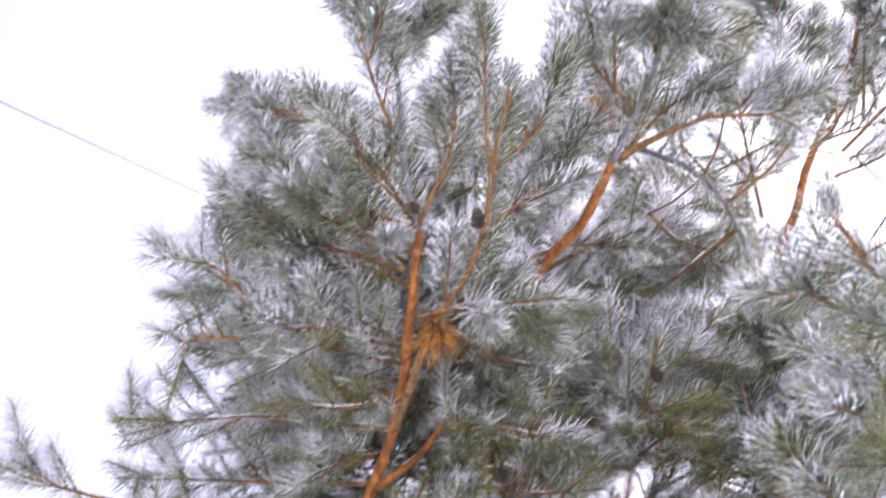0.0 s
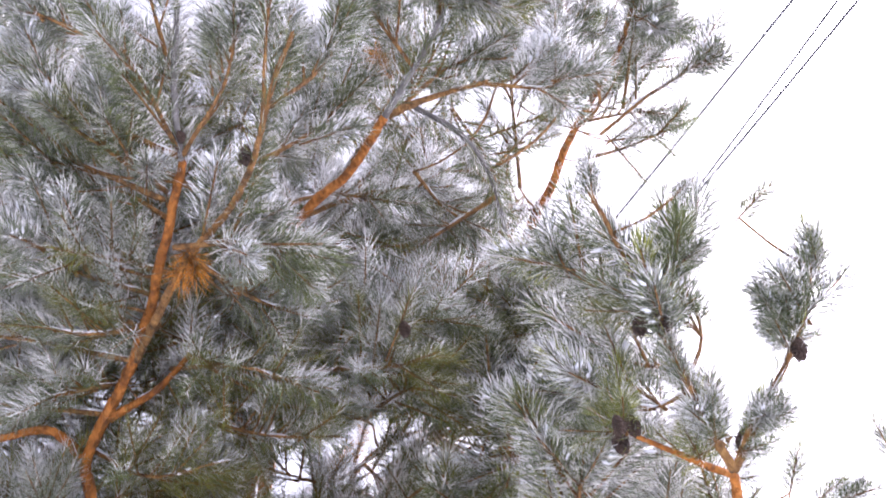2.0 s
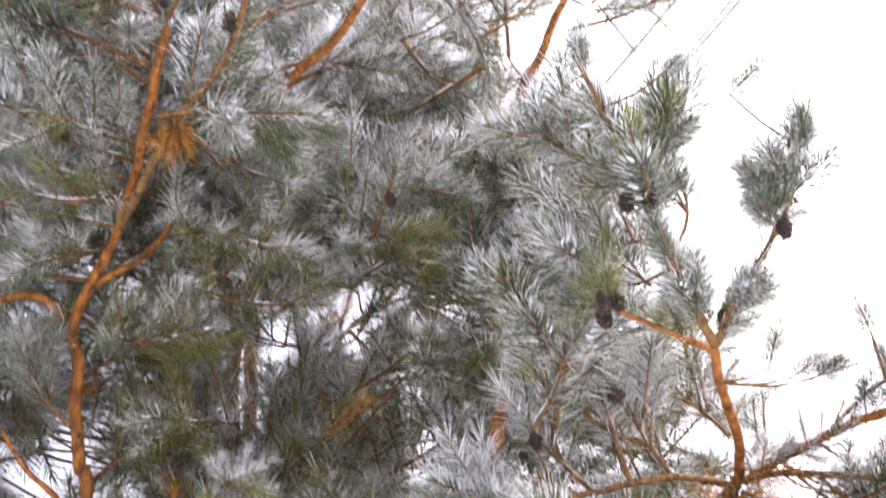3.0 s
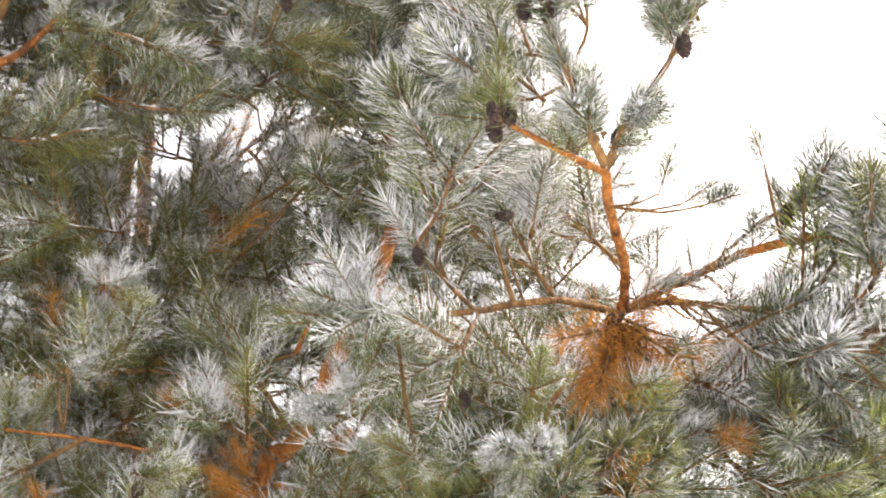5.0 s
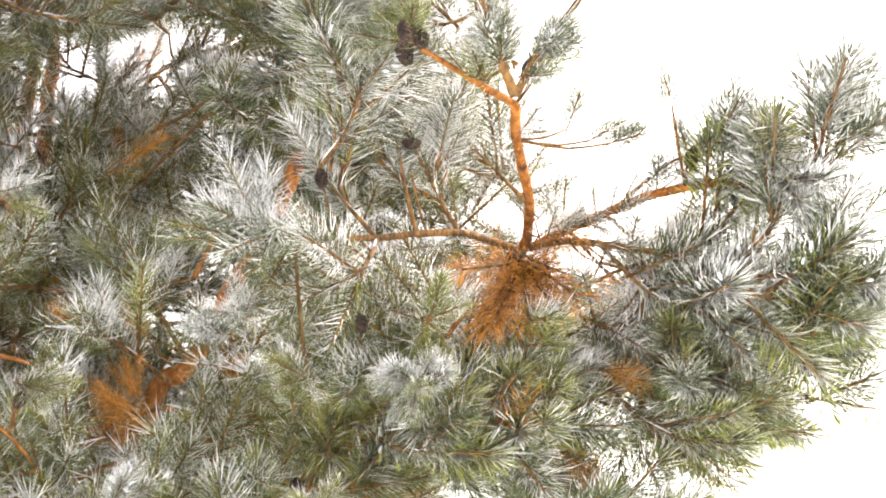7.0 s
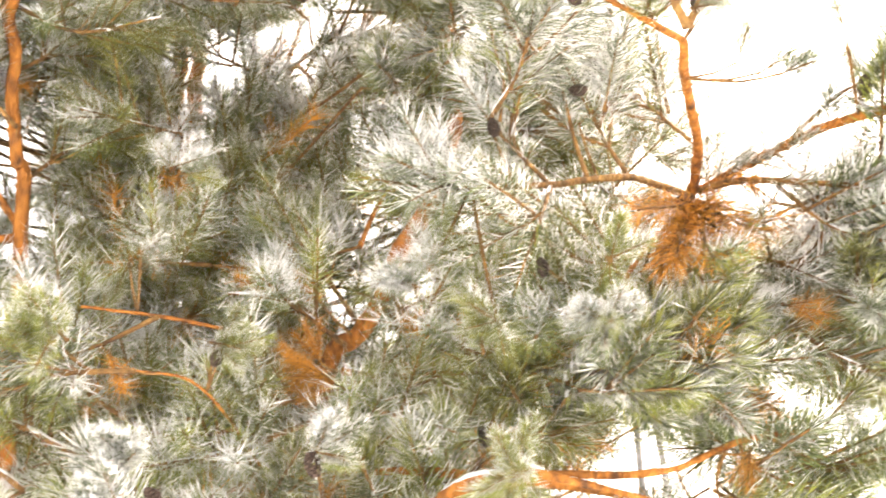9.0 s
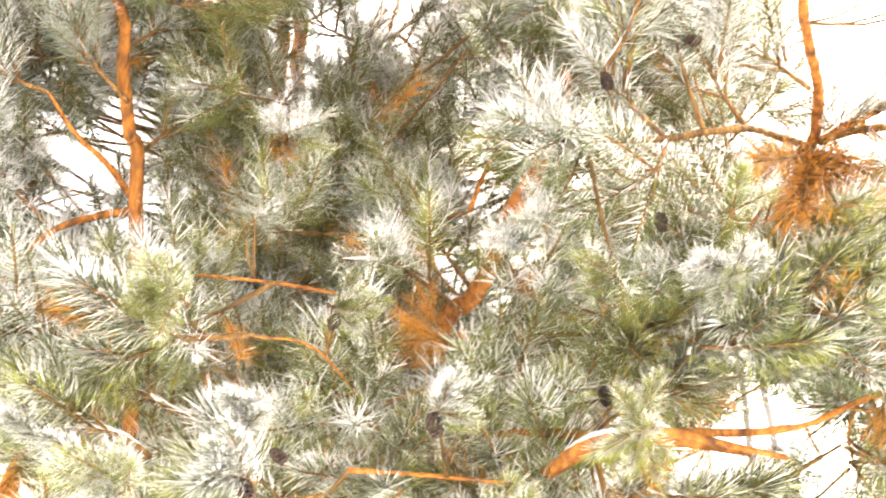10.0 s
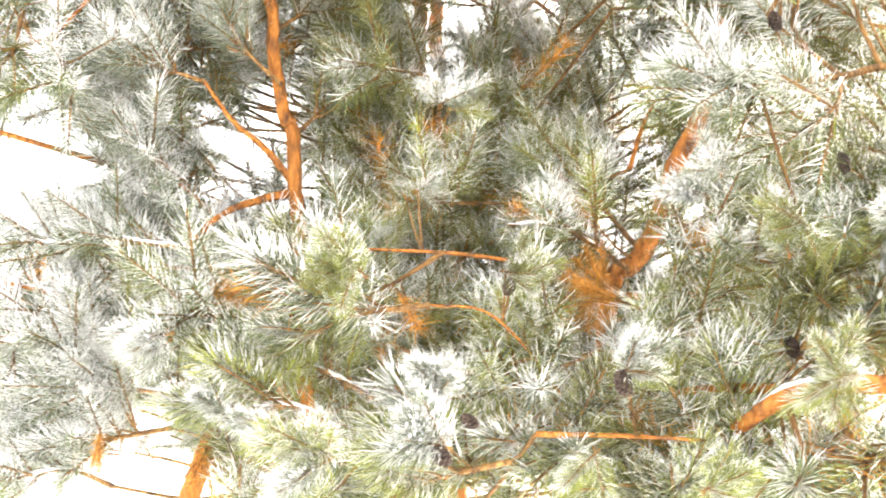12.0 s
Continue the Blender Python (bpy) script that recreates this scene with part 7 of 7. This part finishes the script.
bough(pine_b, 0.004, 9, [(1.36, 2.10, 2.33), (1.46, 1.98, 2.25), (1.52, 1.90, 2.21)], "green")
bough(pine_b, 0.004, 9, [(1.35, 2.10, 2.28), (1.39, 2.00, 2.17), (1.45, 1.95, 2.14)], "green")
bough(pine_b, 0.004, 9, [(1.41, 2.05, 2.38), (1.50, 1.95, 2.31), (1.58, 1.88, 2.28)], "green")
bough(pine_b, 0.004, 8, [(1.24, 2.10, 2.27), (1.24, 2.00, 2.16), (1.31, 1.95, 2.10)], "green")
bough(pine_b, 0.004, 8, [(1.32, 2.10, 2.37), (1.38, 2.00, 2.28), (1.45, 1.92, 2.29)], "green")
bough(pine_b, 0.004, 7, [(1.46, 2.05, 2.28), (1.49, 1.97, 2.21), (1.60, 1.92, 2.20)], "green")
bough(pine_c, 0.004, 9, [(0.92, 2.25, 2.24), (0.96, 2.12, 2.16), (1.00, 2.05, 2.13)], "green")
bough(pine_c, 0.004, 9, [(1.02, 2.25, 2.26), (1.05, 2.12, 2.17), (1.09, 2.05, 2.13)], "green")
bough(pine_c, 0.004, 8, [(0.87, 2.25, 2.17), (0.91, 2.12, 2.10), (0.96, 2.05, 2.09)], "green")
bough(pine_c, 0.004, 8, [(0.77, 2.20, 2.15), (0.81, 2.10, 2.08), (0.86, 2.04, 2.06)], "green")
bough(pine_b, 0.004, 7, [(1.25, 2.10, 2.50), (1.33, 2.00, 2.44), (1.44, 1.93, 2.41)], "frost")
bough(pine_b, 0.004, 7, [(1.19, 2.05, 2.42), (1.26, 2.00, 2.45), (1.35, 1.95, 2.42)], "frost")
knot(pine_b, (1.06, 2.10, 2.47), 0.02)
knot(pine_a, (0.02, 1.84, 3.32), 0.013)
knot(pine_a, (-0.12, 1.95, 3.47), 0.014)
knot(pine_a, (-0.33, 1.95, 3.53), 0.014)
bough(pine_a, 0.005, 11, [(0.98, 2.33, 4.10), (1.07, 2.28, 4.23), (1.16, 2.22, 4.35)], "green")
bough(pine_a, 0.005, 9, [(1.00, 2.35, 4.09), (1.14, 2.30, 4.10), (1.25, 2.26, 4.06)], "green")
bough(pine_a, 0.005, 10, [(0.97, 2.33, 4.12), (0.93, 2.26, 4.26), (0.86, 2.20, 4.32)], "green")
bough(pine_a, 0.005, 10, [(1.00, 2.33, 4.10), (1.13, 2.26, 4.23), (1.26, 2.20, 4.25)], "green")
bough(pine_a, 0.005, 10, [(0.98, 2.30, 4.12), (1.03, 2.24, 4.28), (1.06, 2.18, 4.42)], "green")
bough(pine_a, 0.005, 11, [(0.66, 2.10, 3.93), (0.78, 2.12, 4.01), (0.92, 2.14, 4.07)], "green")
bough(pine_a, 0.005, 10, [(0.94, 2.25, 4.30), (0.80, 2.20, 4.31), (0.68, 2.15, 4.29)], "green")
bough(pine_a, 0.005, 10, [(1.04, 2.30, 4.20), (1.23, 2.25, 4.40), (1.37, 2.20, 4.40)], "green")
bough(pine_a, 0.005, 7, [(0.53, 2.10, 3.82), (0.61, 2.15, 3.74), (0.67, 2.20, 3.68)], "green")
bough(pine_a, 0.005, 7, [(0.67, 2.25, 3.76), (0.76, 2.22, 3.87), (0.82, 2.20, 3.93)], "green")
bough(pine_a, 0.005, 10, [(0.77, 2.50, 3.69), (0.65, 2.45, 3.73), (0.50, 2.40, 3.63)], "green")
bough(pine_a, 0.005, 10, [(0.80, 2.50, 3.63), (0.65, 2.40, 3.46), (0.54, 2.35, 3.41)], "green")
bough(pine_a, 0.005, 9, [(0.81, 2.50, 3.65), (0.91, 2.42, 3.66), (0.98, 2.38, 3.58)], "green")
fan(pine_b, 3, (0.60, 1.47, 2.97), (0.56, 1.42, 3.06), "frost", size=0.9)
fan(pine_b, 1, (1.10, 2.03, 2.51), (1.11, 1.98, 2.59), "frost", size=0.9)
fan(pine_b, 1, (1.16, 2.03, 2.54), (1.17, 1.98, 2.63), "frost", size=0.9)
fan(pine_b, 1, (1.24, 2.03, 2.58), (1.25, 1.98, 2.67), "frost", size=0.9)
fan(pine_b, 1, (1.32, 2.03, 2.62), (1.35, 1.98, 2.71), "frost", size=0.9)
fan(pine_b, 1, (1.08, 2.03, 2.54), (1.11, 1.98, 2.58), "frost", size=0.9)
fan(pine_b, 1, (1.12, 2.03, 2.53), (1.19, 1.98, 2.58), "frost", size=0.9)
fan(pine_b, 1, (1.20, 2.03, 2.56), (1.28, 1.98, 2.61), "frost", size=0.9)
# ---- boughs end ----
for pine in (pine_a, pine_b, pine_c, pine_d):
    dress(pine)


# ---- overhead cables ----
def cable(a, b, r):
    a, b = Vector(a), Vector(b)
    line = []
    for i in range(41):
        u = i / 40
        line.append(a.lerp(b, u) - Vector((0, 0, 0.1 * 4 * u * (1 - u))))
    v, f = tube(line, [r] * 41, 6)
    tagged(new("cable", mesh_of("cable", v, f, [wire_m])), "thin dark overhead cable against the white sky", "cable", "overhead cables")


cable((3.22, 13.62, 10.00), (8.00, -0.96, 12.48), 0.015)
cable((4.59, 12.61, 10.39), (7.21, -0.10, 11.75), 0.013)
cable((4.62, 13.07, 10.73), (7.55, -0.81, 11.24), 0.015)
cable((-5.05, 5.42, 9.01), (1.62, 18.50, 15.63), 0.006)


# a slender leaning birch trunk, tapering upwards
def pole(foot, top, r):
    foot, top = Vector(foot), Vector(top)
    line = [foot.lerp(top, i / 12) + Vector((0.03 * noise.noise(Vector((i * 0.4, foot.x, 0))), 0, 0)) for i in range(13)]
    v, f = tube(line, [r * (1 - 0.04 * i) for i in range(13)], 10, 0.1)
    tagged(new("pole", mesh_of("pole", v, f, [GREY_WOOD])), "slender grey birch trunk far behind the pines", "pole", "far poles")


pole((5.23, 10.70, -0.10), (4.57, 9.60, 4.84), .05)
pole((5.59, 10.52, -0.10), (4.72, 9.53, 4.83), .05)
